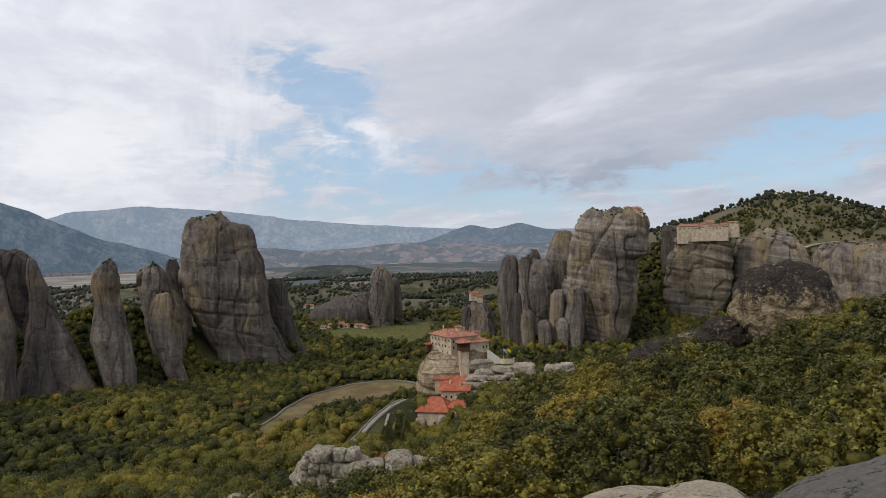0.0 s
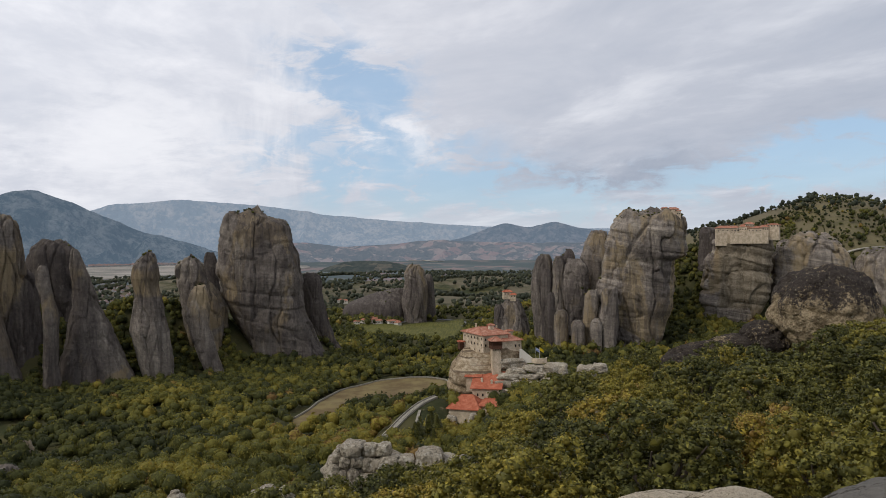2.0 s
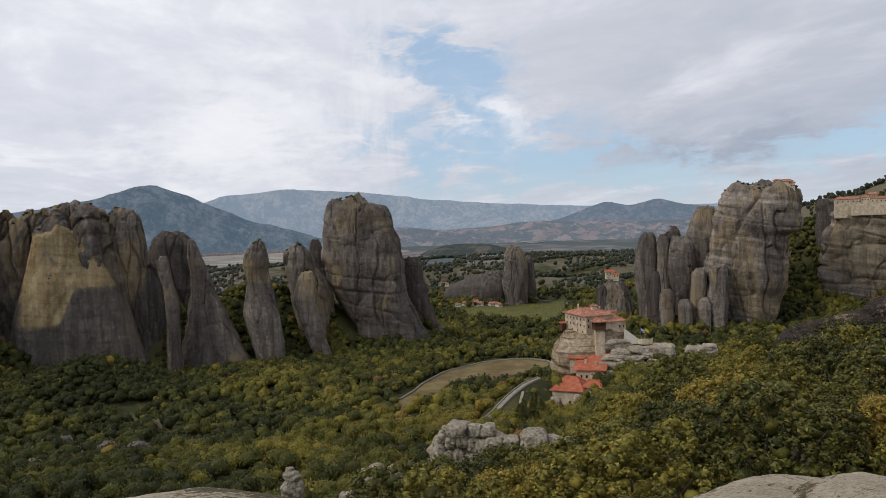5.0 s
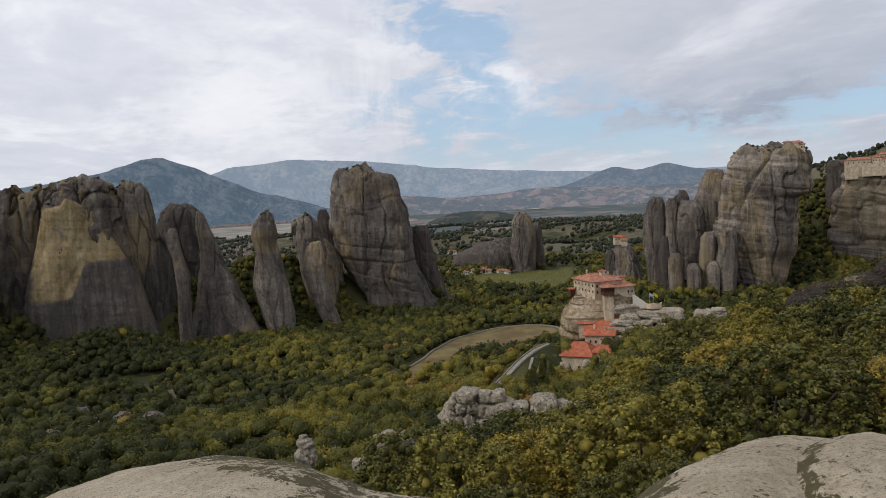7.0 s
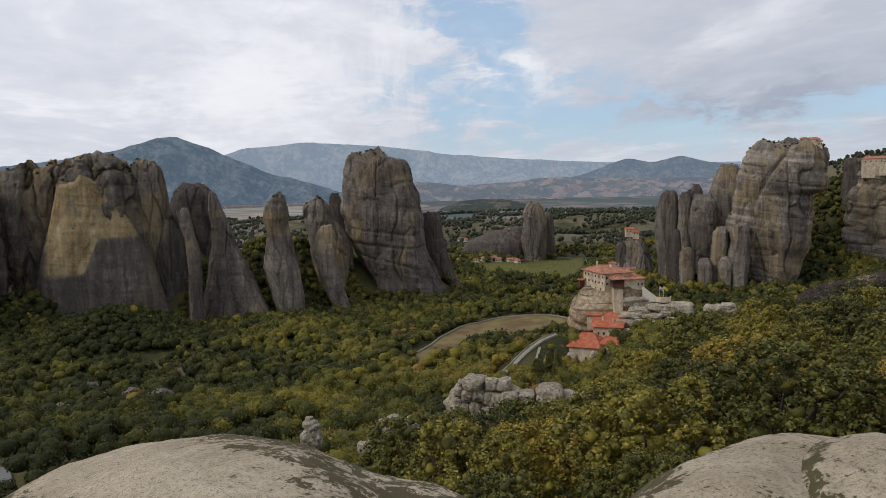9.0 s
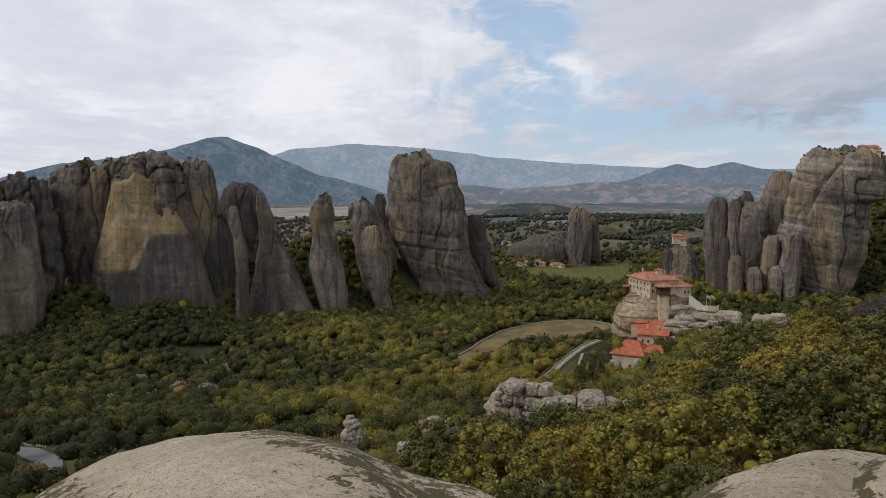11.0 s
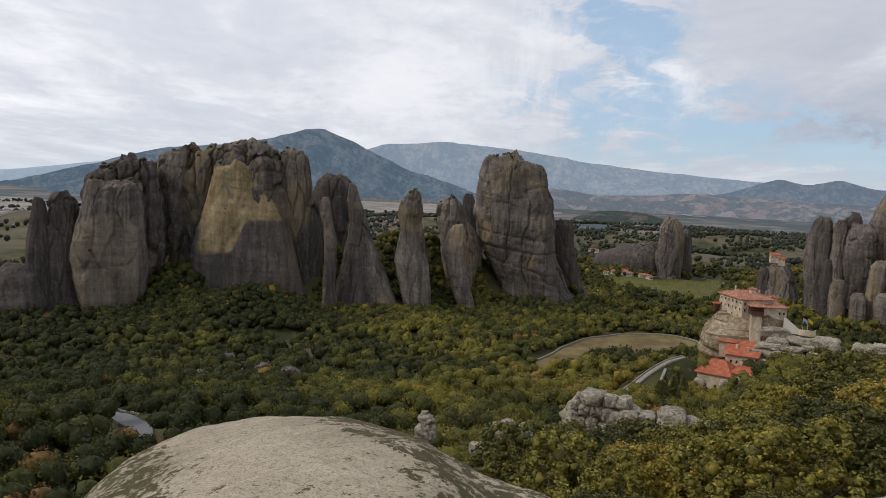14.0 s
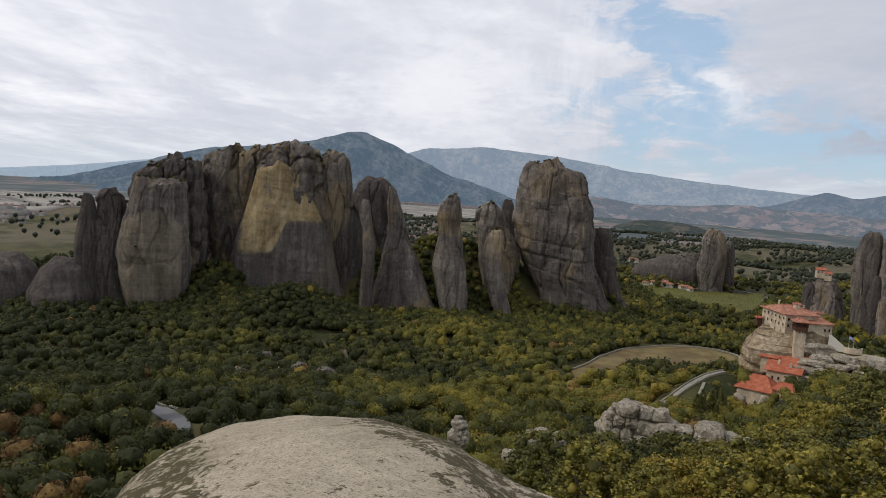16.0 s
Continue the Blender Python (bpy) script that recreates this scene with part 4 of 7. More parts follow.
crag("cliff", "long dark cliff below the bare hill", 850,
     ((-0.0167, 27.1, 33.25), (-0.0215, 26.67, 34.46), (-0.0413, 26.51, 35.62), (-0.0739, 26.33, 36.16), (-0.1, 26.22, 36.42)), CRAG, 42.0, 0.3, seams=0.9, band=1.4, nu=220, nv=90)
crag("cliff", "cliff running on below the bare hill", 860,
     ((-0.004, 38.2, 46.2), (-0.014, 37.6, 47.0), (-0.06, 37.2, 47.4), (-0.11, 37.0, 47.8)), CRAG_DARK, 43.0, 0.3, band=1.4, nu=120, nv=60)
# outcrops in the valley
crag("rock_pillar", "lone grey rock rising from the valley woods", 960,
     ((-0.0326, -5.35, -4.51), (-0.0371, -5.52, -4.17), (-0.0461, -5.69, -4.08), (-0.0574, -5.69, -3.99), (-0.0688, -5.78, -3.95), (-0.0839, -5.94, -3.98), (-0.1029, -5.68, -3.98)), CRAG, 50.0, 0.8, seams=1.0, nu=150, nv=100)
crag("rock_pillar", "long low rock ramp in the valley", 985,
     ((-0.065, -6.59, -5.69), (-0.0695, -7.88, -5.52), (-0.0756, -8.97, -5.43), (-0.0831, -10.06, -5.35), (-0.0923, -10.5, -5.26)), CRAG_DARK, 51.0, 0.6, seams=0.7, nu=150, nv=60)
crag("rock_pillar", "short shoulder of the lone valley rock", 985,
     ((-0.0462, -3.99, -3.66), (-0.0514, -4.25, -3.49), (-0.065, -4.41, -3.4), (-0.0952, -4.49, -3.3)), CRAG_DARK, 52.0, 0.8, nu=80, nv=60)
crag("rock_pillar", "small rock carrying a tiny chapel", 770,
     ((-0.0806, 2.21, 3.08), (-0.085, 1.97, 3.32), (-0.0939, 1.81, 3.49), (-0.1086, 1.67, 3.74), (-0.1233, 1.51, 3.99)), CRAG, 53.0, 0.9, seams=1.2, nu=110, nv=70)
crag("rock_pillar", "low knobs beside the chapel rock", 765,
     ((-0.0868, 1.49, 1.81), (-0.0912, 1.33, 1.97), (-0.109, 1.26, 2.07), (-0.1238, 1.19, 2.16)), CRAG_DARK, 54.0, 0.9, seams=1.2, nu=70, nv=50)

# ---------------------------------------------------------------- bedrock at the viewpoint


def bedrock_colour(flank=None):
    """Pale pebbly rock; moss and lichen crust its flanks. flank: a point on the crest line and the way across it."""
    def colour(n, pos):
        a, b = n.noise(pos, 0.5, 5, 0.6), n.noise(pos, 7.0, 6, 0.7)
        c = n.mix(n.ramp(a, 0.35, 0.65), (0.47, 0.395, 0.29), (0.66, 0.565, 0.43))
        c = n.mix(1.0, c, n.colours(b, ((0.25, (0.70, 0.68, 0.66)), (0.7, (1.12, 1.12, 1.1)))), "MULTIPLY")
        c = n.mix(n.ramp(n.cells(pos, 22.0), 0.10, 0.0, 0.0, 0.35), c, (0.62, 0.59, 0.53))
        c = n.mix(n.ramp(n.noise(pos, 60.0, 3, 0.75), 0.54, 0.62, 0.0, 0.6), c, (0.20, 0.155, 0.10))
        c = n.mix(n.ramp(n.noise(pos, 26.0, 4, 0.75), 0.54, 0.62, 0.0, 0.65), c, (0.15, 0.12, 0.085))
        lich = n.math("ADD", n.math("MULTIPLY", n.noise(n.stretch(pos, 1.0, 1.0, 1.8), 3.6, 6, 0.68, 0.5), 0.55), n.math("MULTIPLY", n.noise(pos, 15.0, 6, 0.75, 0.2), 0.45))
        broad = n.math("MULTIPLY", n.math("SUBTRACT", n.noise(pos, 0.55, 3, 0.5), 0.5), 0.14)
        if flank:
            off = n.vec("DOT_PRODUCT", n.vec("SUBTRACT", pos, flank[0]), flank[1])
            lift = n.math("ADD", n.ramp(off, 0.0, 1.0, -0.07, 0.052), n.ramp(off, -0.9, -1.7, 0.0, 0.12))
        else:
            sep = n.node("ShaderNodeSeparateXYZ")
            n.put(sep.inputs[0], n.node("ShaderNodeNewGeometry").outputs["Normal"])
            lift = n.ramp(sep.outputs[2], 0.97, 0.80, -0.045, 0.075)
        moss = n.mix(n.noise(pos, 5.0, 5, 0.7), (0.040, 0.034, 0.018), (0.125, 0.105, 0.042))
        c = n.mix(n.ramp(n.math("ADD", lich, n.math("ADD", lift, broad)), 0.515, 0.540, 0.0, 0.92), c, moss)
        return n.mix(n.ramp(n.noise(pos, 0.8, 4, 0.6), 0.60, 0.76, 0.0, 0.35), c, (0.42, 0.27, 0.16))
    return colour


def bedrock_relief(n, pos):
    return n.math("ADD", n.math("MULTIPLY", n.noise(pos, 5.0, 10, 0.78), 1.3), n.math("MULTIPLY", n.cells(pos, 16.0), -0.25))


DOME_ROCK = surface("pale bedrock with mossy flanks", bedrock_colour(((-1.97, 4.49, 0.0), (0.69, 0.724, 0.0))), 0.95, bedrock_relief, 0.8, 0.07, 0.15)
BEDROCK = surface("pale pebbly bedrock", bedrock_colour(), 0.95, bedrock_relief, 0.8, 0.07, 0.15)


def dome(name, label, az, dist, z0, la, lb, lc, turn, nu=200, nv=84, material=None, uneven=0.10, gully=0.0):
    c = spot(az, dist)
    verts = np.zeros((nv, nu, 3))
    for j in range(nv):
        v = -0.75 + (math.pi / 2 + 0.75) * j / (nv - 1)
        for i in range(nu):
            u = 2 * math.pi * i / nu
            X, Y, Z = la * math.cos(u) * math.cos(v), lb * math.sin(u) * math.cos(v), lc * math.sin(v)
            x, y = math.cos(turn) * X - math.sin(turn) * Y, math.sin(turn) * X + math.cos(turn) * Y
            p = Vector((c.x + x, c.y + y, EYE + z0 + Z))
            d = -gully * math.exp(-((x * 0.9 + y * 0.42 - 0.9) / 0.55) ** 2) + uneven * (0.9 * noise.noise(p * 0.55) + 0.45 * noise.noise(p * 1.4) + 0.2 * noise.noise(p * 3.7) + 0.1 * noise.noise(p * 9.0))
            o = Vector((x / la ** 2, y / lb ** 2, Z / lc ** 2)).normalized()
            verts[j, i] = p + o * d
    me = grid_mesh(name, verts, nu, nv, material or BEDROCK, wrap=True)
    return tagged(new(name, me), label, "boulder", "bedrock domes")


dome("bedrock_dome", "pale weathered bedrock dome with dark lichen at its edges", -23.7, 4.9, -4.04, 3.01, 6.46, 1.42, 0.81, material=DOME_ROCK, gully=0.15)
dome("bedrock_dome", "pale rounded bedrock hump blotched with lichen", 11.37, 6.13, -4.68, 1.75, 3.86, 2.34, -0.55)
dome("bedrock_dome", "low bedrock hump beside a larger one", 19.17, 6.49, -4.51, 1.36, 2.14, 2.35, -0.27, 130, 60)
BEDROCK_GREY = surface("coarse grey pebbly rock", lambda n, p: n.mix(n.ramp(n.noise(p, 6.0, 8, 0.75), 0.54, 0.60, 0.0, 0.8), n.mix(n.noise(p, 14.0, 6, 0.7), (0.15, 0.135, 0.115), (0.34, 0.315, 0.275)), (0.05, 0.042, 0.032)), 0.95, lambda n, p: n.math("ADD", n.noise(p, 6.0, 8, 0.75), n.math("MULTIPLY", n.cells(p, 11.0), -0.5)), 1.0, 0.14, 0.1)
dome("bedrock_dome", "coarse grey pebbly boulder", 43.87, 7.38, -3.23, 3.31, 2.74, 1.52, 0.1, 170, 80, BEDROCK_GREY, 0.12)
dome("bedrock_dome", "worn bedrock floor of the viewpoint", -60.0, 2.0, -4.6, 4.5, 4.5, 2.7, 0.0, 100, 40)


# ---------------------------------------------------------------- buildings


def masonry_colour(n, pos):
    a, b = n.noise(pos, 0.35, 5, 0.65), n.noise(pos, 3.0, 4, 0.7)
    c = n.mix(n.ramp(a, 0.35, 0.68), (0.46, 0.37, 0.265), (0.70, 0.585, 0.44))
    run = n.noise(n.stretch(pos, 0.9, 0.9, 0.08), 1.0, 4, 0.6)
    c = n.mix(n.ramp(run, 0.55, 0.74, 0.0, 0.4), c, (0.26, 0.22, 0.17))
    return n.mix(1.0, c, n.colours(b, ((0.3, (0.74, 0.73, 0.72)), (0.7, (1.14, 1.13, 1.12)))), "MULTIPLY")


def tile_colour(base, worn):
    def colour(n, pos):
        a, b = n.noise(pos, 0.5, 4, 0.6), n.noise(pos, 5.0, 3, 0.7)
        c = n.mix(n.ramp(a, 0.38, 0.68), base, worn)
        return n.mix(1.0, c, n.colours(b, ((0.3, (0.68, 0.66, 0.65)), (0.72, (1.2, 1.18, 1.16)))), "MULTIPLY")
    return colour


def tile_relief(n, pos):
    return n.noise(n.stretch(pos, 4.0, 4.0, 0.6), 1.0, 3, 0.6)


MASONRY = surface("pale rubble masonry", masonry_colour, 0.95, lambda n, p: n.cells(p, 1.8), 0.5, 0.06, 0.1)
ROOF_OLD = surface("weathered pinkish roof tiles", tile_colour((0.36, 0.15, 0.095), (0.50, 0.27, 0.19)), 0.9, tile_relief, 0.6, 0.08, 0.1)
ROOF_RED = surface("orange-red roof tiles", tile_colour((0.40, 0.115, 0.062), (0.52, 0.19, 0.11)), 0.85, tile_relief, 0.6, 0.08, 0.15)
TIMBER = surface("dark brown timber", lambda n, p: n.mix(n.noise(n.stretch(p, 5, 5, 0.5), 2.0), (0.055, 0.026, 0.016), (0.15, 0.075, 0.045)), 0.8)
PLASTER = surface("white plaster", lambda n, p: n.mix(n.noise(p, 1.5), (0.52, 0.48, 0.41), (0.70, 0.66, 0.58)), 0.9)
PANE = surface("dark window glass", (0.02, 0.02, 0.022), 0.15, spec=0.5)
ASPHALT = surface("worn asphalt", lambda n, p: n.mix(n.noise(p, 1.2, 5, 0.7), (0.13, 0.13, 0.135), (0.22, 0.215, 0.21)), 0.9)
GRAVEL = surface("pale gravel track", lambda n, p: n.mix(n.noise(p, 0.8, 5, 0.7), (0.30, 0.27, 0.22), (0.46, 0.42, 0.36)), 0.95)
CONCRETE = surface("pale concrete", lambda n, p: n.mix(n.noise(p, 2.0), (0.48, 0.46, 0.42), (0.64, 0.62, 0.58)), 0.9)
CLOTH_YELLOW = surface("yellow cloth", (0.70, 0.55, 0.03), 0.8)
CLOTH_BLUE = surface("blue and white cloth", lambda n, p: n.mix(n.ramp(n.noise(n.stretch(p, 0, 0, 5.0), 1.0, 0), 0.49, 0.51), (0.08, 0.16, 0.42), (0.7, 0.72, 0.76)), 0.8)


def wall_part(parent, name, w, d, h, x, y, z, turn, material, label="", wear=0.06):
    """A masonry body with slightly rounded corners."""
    bm = bmesh.new()
    box(bm, (w, d, h), (0, 0, 0), 0.0, 0.985)
    bmesh.ops.bevel(bm, geom=[e for e in bm.edges], offset=wear, segments=1, affect="EDGES")
    ob = part(name, bm, material, parent, label)
    ob.matrix_local = pose(x, y, z, 0, 0, turn)
    return ob


def hip_roof(parent, w, d, h, x, y, z, turn, material, over=0.6, ridge=0.5, label="", lean=False):
    """A tiled roof with eaves, its edge 0.25 m thick; lean: a single slope rising to the back."""
    a, b = w / 2 + over, d / 2 + over
    k = max(0.0, a - b) if ridge is None else a * ridge
    bm = bmesh.new()
    low = [bm.verts.new(p) for p in ((-a, -b, 0), (a, -b, 0), (a, b, 0), (-a, b, 0))]
    eave = [bm.verts.new((v.co.x, v.co.y, 0.25)) for v in low]
    if lean:
        top = [bm.verts.new((-a, b, h)), bm.verts.new((a, b, h))]
        faces = ((eave[0], eave[1], top[1], top[0]), (eave[1], eave[2], top[1]), (eave[3], eave[0], top[0]), (eave[2], eave[3], top[0], top[1]))
    elif k < 0.05:
        top = [bm.verts.new((0, 0, h))]
        faces = [(eave[i], eave[(i + 1) % 4], top[0]) for i in range(4)]
    else:
        top = [bm.verts.new((-k, 0, h)), bm.verts.new((k, 0, h))]
        faces = ((eave[0], eave[1], top[1], top[0]), (eave[1], eave[2], top[1]), (eave[2], eave[3], top[0], top[1]), (eave[3], eave[0], top[0]))
    for f in faces:
        bm.faces.new(f)
    for i in range(4):
        bm.faces.new((low[i], low[(i + 1) % 4], eave[(i + 1) % 4], eave[i]))
    bm.faces.new(low[::-1])
    # ridge and hip tiles
    def cap(p, q):
        axis = q - p
        m = Matrix.Translation((p + q) / 2 + Vector((0, 0, 0.05))) @ axis.to_track_quat("Z", "Y").to_matrix().to_4x4()
        bmesh.ops.create_cone(bm, cap_ends=True, segments=6, radius1=0.16, radius2=0.16, depth=axis.length, matrix=m)
    pts = [v.co.copy() for v in top]
    corners = [v.co.copy() for v in eave]
    if len(pts) == 2:
        cap(pts[0], pts[1])
    if not lean:
        for i, c in enumerate(corners):
            cap(c, pts[0] if len(pts) == 1 or i in (0, 3) else pts[1])
    ob = part("roof", bm, material, parent, label)
    ob.matrix_local = pose(x, y, z, 0, 0, turn)
    return ob


def window_part(parent, x, y, z, turn, w=0.8, h=1.2):
    """A small dark window in a stone frame, its face towards -y before turning."""
    bm = bmesh.new()
    t = 0.14
    for bx, bz, bw, bh in ((0, -t, w + 2 * t, t), (0, h, w + 2 * t, t), (-w / 2 - t / 2, 0, t, h), (w / 2 + t / 2, 0, t, h)):
        box(bm, (bw, 0.16, bh), (bx, 0, bz))
    ob = part("window", bm, MASONRY, parent)
    ob.matrix_local = pose(x, y, z, 0, 0, turn)
    bm = bmesh.new()
    box(bm, (w, 0.06, h), (0, 0.02, 0))
    part("pane", bm, PANE, ob)
    return ob


def chimney(parent, x, y, z, h=1.6, w=0.7):
    bm = bmesh.new()
    box(bm, (w, w, h), (x, y, z))
    box(bm, (w + 0.25, w + 0.25, 0.18), (x, y, z + h))
    box(bm, (w * 0.7, w * 0.7, 0.25), (x, y, z + h + 0.18))
    return part("chimney", bm, MASONRY, parent)


def empty(name, m, label, category, group=""):
    ob = new(name)
    ob.empty_display_size = 0.5
    ob.matrix_world = m
    return tagged(ob, label, category, group)


MON = pose(*spot(1.27, 330, EYE), 0, 0, -1.27)
E1, E2 = Vector((0.866, 0.5)), Vector((-0.5, 0.866))


def local(c, a, b):
    p = Vector(c) + E1 * a + E2 * b
    return p.x, p.y


def build_monastery():
    m = empty("monastery", MON, "stone monastery with weathered tile roofs on a rock", "monastery")
    c = (-5.0, -4.0)
    x, y = local(c, 6.5, 9.8)
    wall_part(m, "main_wall", 13.0, 19.6, 11.5, x, y, -54.0, 30, MASONRY, "tall pale rubble-stone walls")
    hip_roof(m, 13.0, 19.6, 2.9, x, y, -42.5, 30, ROOF_OLD, 0.7, 0.42)
    for j, z in enumerate((-44.6, -47.2)):
        for i in range(6):
            px, py = local(c, -0.05, 1.6 + i * 3.1)
            window_part(m, px, py, z, -60, 0.75, 1.1)
    for i in range(3):
        px, py = local(c, -0.05, 3.2 + i * 4.6)
        window_part(m, px, py, -49.8, -60, 0.6, 0.9)
    for z in (-44.8, -47.4):
        for a in (1.2, 3.2):
            px, py = local(c, a, -0.05)
            window_part(m, px, py, z, 30, 0.75, 1.1)
    # small lantern dome on the roof
    bm = bmesh.new()
    bmesh.ops.create_cone(bm, cap_ends=True, segments=8, radius1=1.35, radius2=1.3, depth=2.2, matrix=Matrix.Translation((-1.6, 5.5, -40.0)))
    part("lantern", bm, MASONRY, m)
    hip_roof(m, 2.2, 2.2, 0.9, -1.6, 5.5, -38.9, 30, ROOF_OLD, 0.35, 0.0)
    # wing towards the bridge
    c2 = (3.2, -1.5)
    x, y = local(c2, 5.2, 4.5)
    wall_part(m, "wing_wall", 10.4, 9.0, 8.2, x, y, -53.6, 30, MASONRY)
    hip_roof(m, 10.4, 9.0, 2.3, x, y, -45.4, 30, ROOF_OLD, 0.6, 0.3)
    for a, z in ((7.2, -48.2), (9.0, -48.2), (9.2, -51.0)):
        px, py = local(c2, a, -0.05)
        window_part(m, px, py, z, 30, 0.7, 1.1)
    for b, z in ((2.0, -48.0), (5.0, -48.0)):
        px, py = local(c2, 10.45, b)
        window_part(m, px, py, z, 120, 0.7, 1.1)
    wall_part(m, "bell_house", 2.6, 2.4, 2.6, 6.6, 9.0, -44.6, 30, MASONRY)
    hip_roof(m, 2.6, 2.4, 0.8, 6.6, 9.0, -42.0, 30, ROOF_OLD, 0.3, 0.2)
    chimney(m, -8.5, 12.5, -41.0, 2.0)
    chimney(m, 1.0, 8.5, -41.2, 1.6)
    # hoist tower with a timber loggia
    wall_part(m, "tower", 3.9, 3.9, 14.5, 0.5, -6.2, -61.5, 14, MASONRY, "slim square stone tower")
    for z in (-51.0, -54.0, -57.2):
        window_part(m, 0.0, -8.25, z, 14, 0.5, 0.9)
    bm = bmesh.new()
    box(bm, (5.0, 5.0, 0.3), (0, 0, 0))
    box(bm, (4.7, 4.7, 1.1), (0, 0, 0.3))
    box(bm, (4.9, 4.9, 0.3), (0, 0, 3.0))
    box(bm, (3.6, 3.6, 1.8), (0, 0, 1.3))
    for i in range(5):
        for s in (-2.3, 2.3):
            box(bm, (0.22, 0.22, 1.8), (-2.3 + i * 1.15, s, 1.3))
            box(bm, (0.22, 0.22, 1.8), (s, -2.3 + i * 1.15, 1.3))
    for i in range(4):
        for s in (-1.7, 1.7):
            box(bm, (0.25, 0.5, 0.7), (-1.7 + i * 1.13, s * 1.15, -0.7))
    loggia = part("loggia", bm, TIMBER, m, "dark brown timber loggia")
    loggia.matrix_local = pose(0.5, -6.2, -47.6, 0, 0, 14)
    hip_roof(m, 5.0, 5.0, 1.9, 0.5, -6.2, -44.3, 14, ROOF_OLD, 0.6, 0.0)
    # hanging balcony
    bm = bmesh.new()
    box(bm, (2.2, 2.0, 3.0), (0, 0, 0))
    box(bm, (2.4, 2.2, 0.2), (0, 0, -0.2))
    for i in range(4):
        box(bm, (0.15, 0.1, 2.4), (-0.9 + i * 0.6, -1.08, 0.3))
    part("balcony", bm, TIMBER, m, "small dark timber balcony").matrix_local = pose(-15.6, 10.5, -50.2, 0, 0, 30)
    hip_roof(m, 2.2, 2.0, 0.8, -15.6, 10.5, -47.1, 30, ROOF_RED, 0.3, 0.3)
    return m


build_monastery()


def build_lower_house(label, x, y, w, d, zw, z, rise, turn, lean=False, ridge=0.4, arches=()):
    m = empty("monastery_annex", MON @ pose(x, y, zw, 0, 0, turn), label, "building", "lower monastery buildings")
    wall_part(m, "wall", w, d, z - zw, 0, 0, 0, 0, MASONRY)
    hip_roof(m, w, d, rise, 0, 0, z - zw, 0, ROOF_RED, 0.8, ridge, "", lean)
    for ax, az_, aw, ah in arches:
        window_part(m, ax, -d / 2 - 0.05, az_, 0, aw, ah)
    return m


a = build_lower_house("stone annex with a steep orange-red roof", -3.0, -12.0, 12.0, 11.5, -71.0, -63.2, 5.4, -8, True, 0.4, ((-3.6, 4.6, 0.7, 1.2), (-1.4, 4.6, 0.7, 1.2), (1.4, 2.2, 1.2, 2.0), (3.6, 4.6, 0.7, 1.2)))
chimney(a, -2.4, -1.5, 9.3, 2.0, 0.8)
chimney(a, 2.0, -2.5, 8.8, 2.0, 0.8)
build_lower_house("annex with a broad red hip roof", -11.6, -20.5, 13.0, 12.5, -77.5, -70.0, 5.0, -14, False, 0.35, ((-3.0, 2.2, 0.9, 1.4), (1.0, 2.2, 0.9, 1.4), (4.0, 2.2, 0.9, 1.4)))
build_lower_house("low annex with a red hip roof", -1.6, -22.5, 10.0, 7.0, -76.0, -68.8, 2.6, -12, False, 0.45, ((-2.0, 2.4, 0.8, 1.2), (2.0, 2.4, 0.8, 1.2)))
build_lower_house("small annex with a red lean-to roof", -9.0, -6.5, 6.0, 6.5, -66.0, -59.6, 1.9, -8, True)


def build_gate():
    """The stepped wall and round terrace where the footbridge lands."""
    m = empty("entrance_terrace", MON @ pose(14.0, -2.0, -54.6), "white stepped wall and round terrace with a parapet", "terrace")
    bm = bmesh.new()
    prof = [(-3.0, 0.0), (3.4, 0.0), (3.4, 1.6), (-2.0, 6.0), (-3.0, 6.0)]
    front = [bm.verts.new((px, -0.5, pz)) for px, pz in prof]
    back = [bm.verts.new((px, 0.5, pz)) for px, pz in prof]
    bm.faces.new(front), bm.faces.new(back[::-1])
    for i in range(5):
        bm.faces.new((front[i], back[i], back[(i + 1) % 5], front[(i + 1) % 5]))
    part("stair_wall", bm, PLASTER, m, "sloping white plastered wall")
    bm = bmesh.new()
    n = 22
    for i in range(n):
        a0 = math.pi * (0.95 + 1.15 * i / n)
        box(bm, (0.62, 0.35, 2.3), (5.6 + 3.3 * math.cos(a0), 0.6 + 3.3 * math.sin(a0), 0), a0 + math.pi / 2)
    part("parapet", bm, MASONRY, m)
    bm = bmesh.new()
    bmesh.ops.create_cone(bm, cap_ends=True, segments=28, radius1=3.3, radius2=3.3, depth=1.4, matrix=Matrix.Translation((5.6, 0.6, 0.7)))
    part("terrace_floor", bm, CONCRETE, m)
    bm = bmesh.new()
    box(bm, (5.6, 1.6, 0.3), (-5.0, 1.6, 3.2), 0.3)
    for s in (-0.75, 0.75):
        box(bm, (5.6, 0.1, 0.9), (-5.0, 1.6 + s, 3.5), 0.3)
    part("footbridge", bm, TIMBER, m, "short timber footbridge")


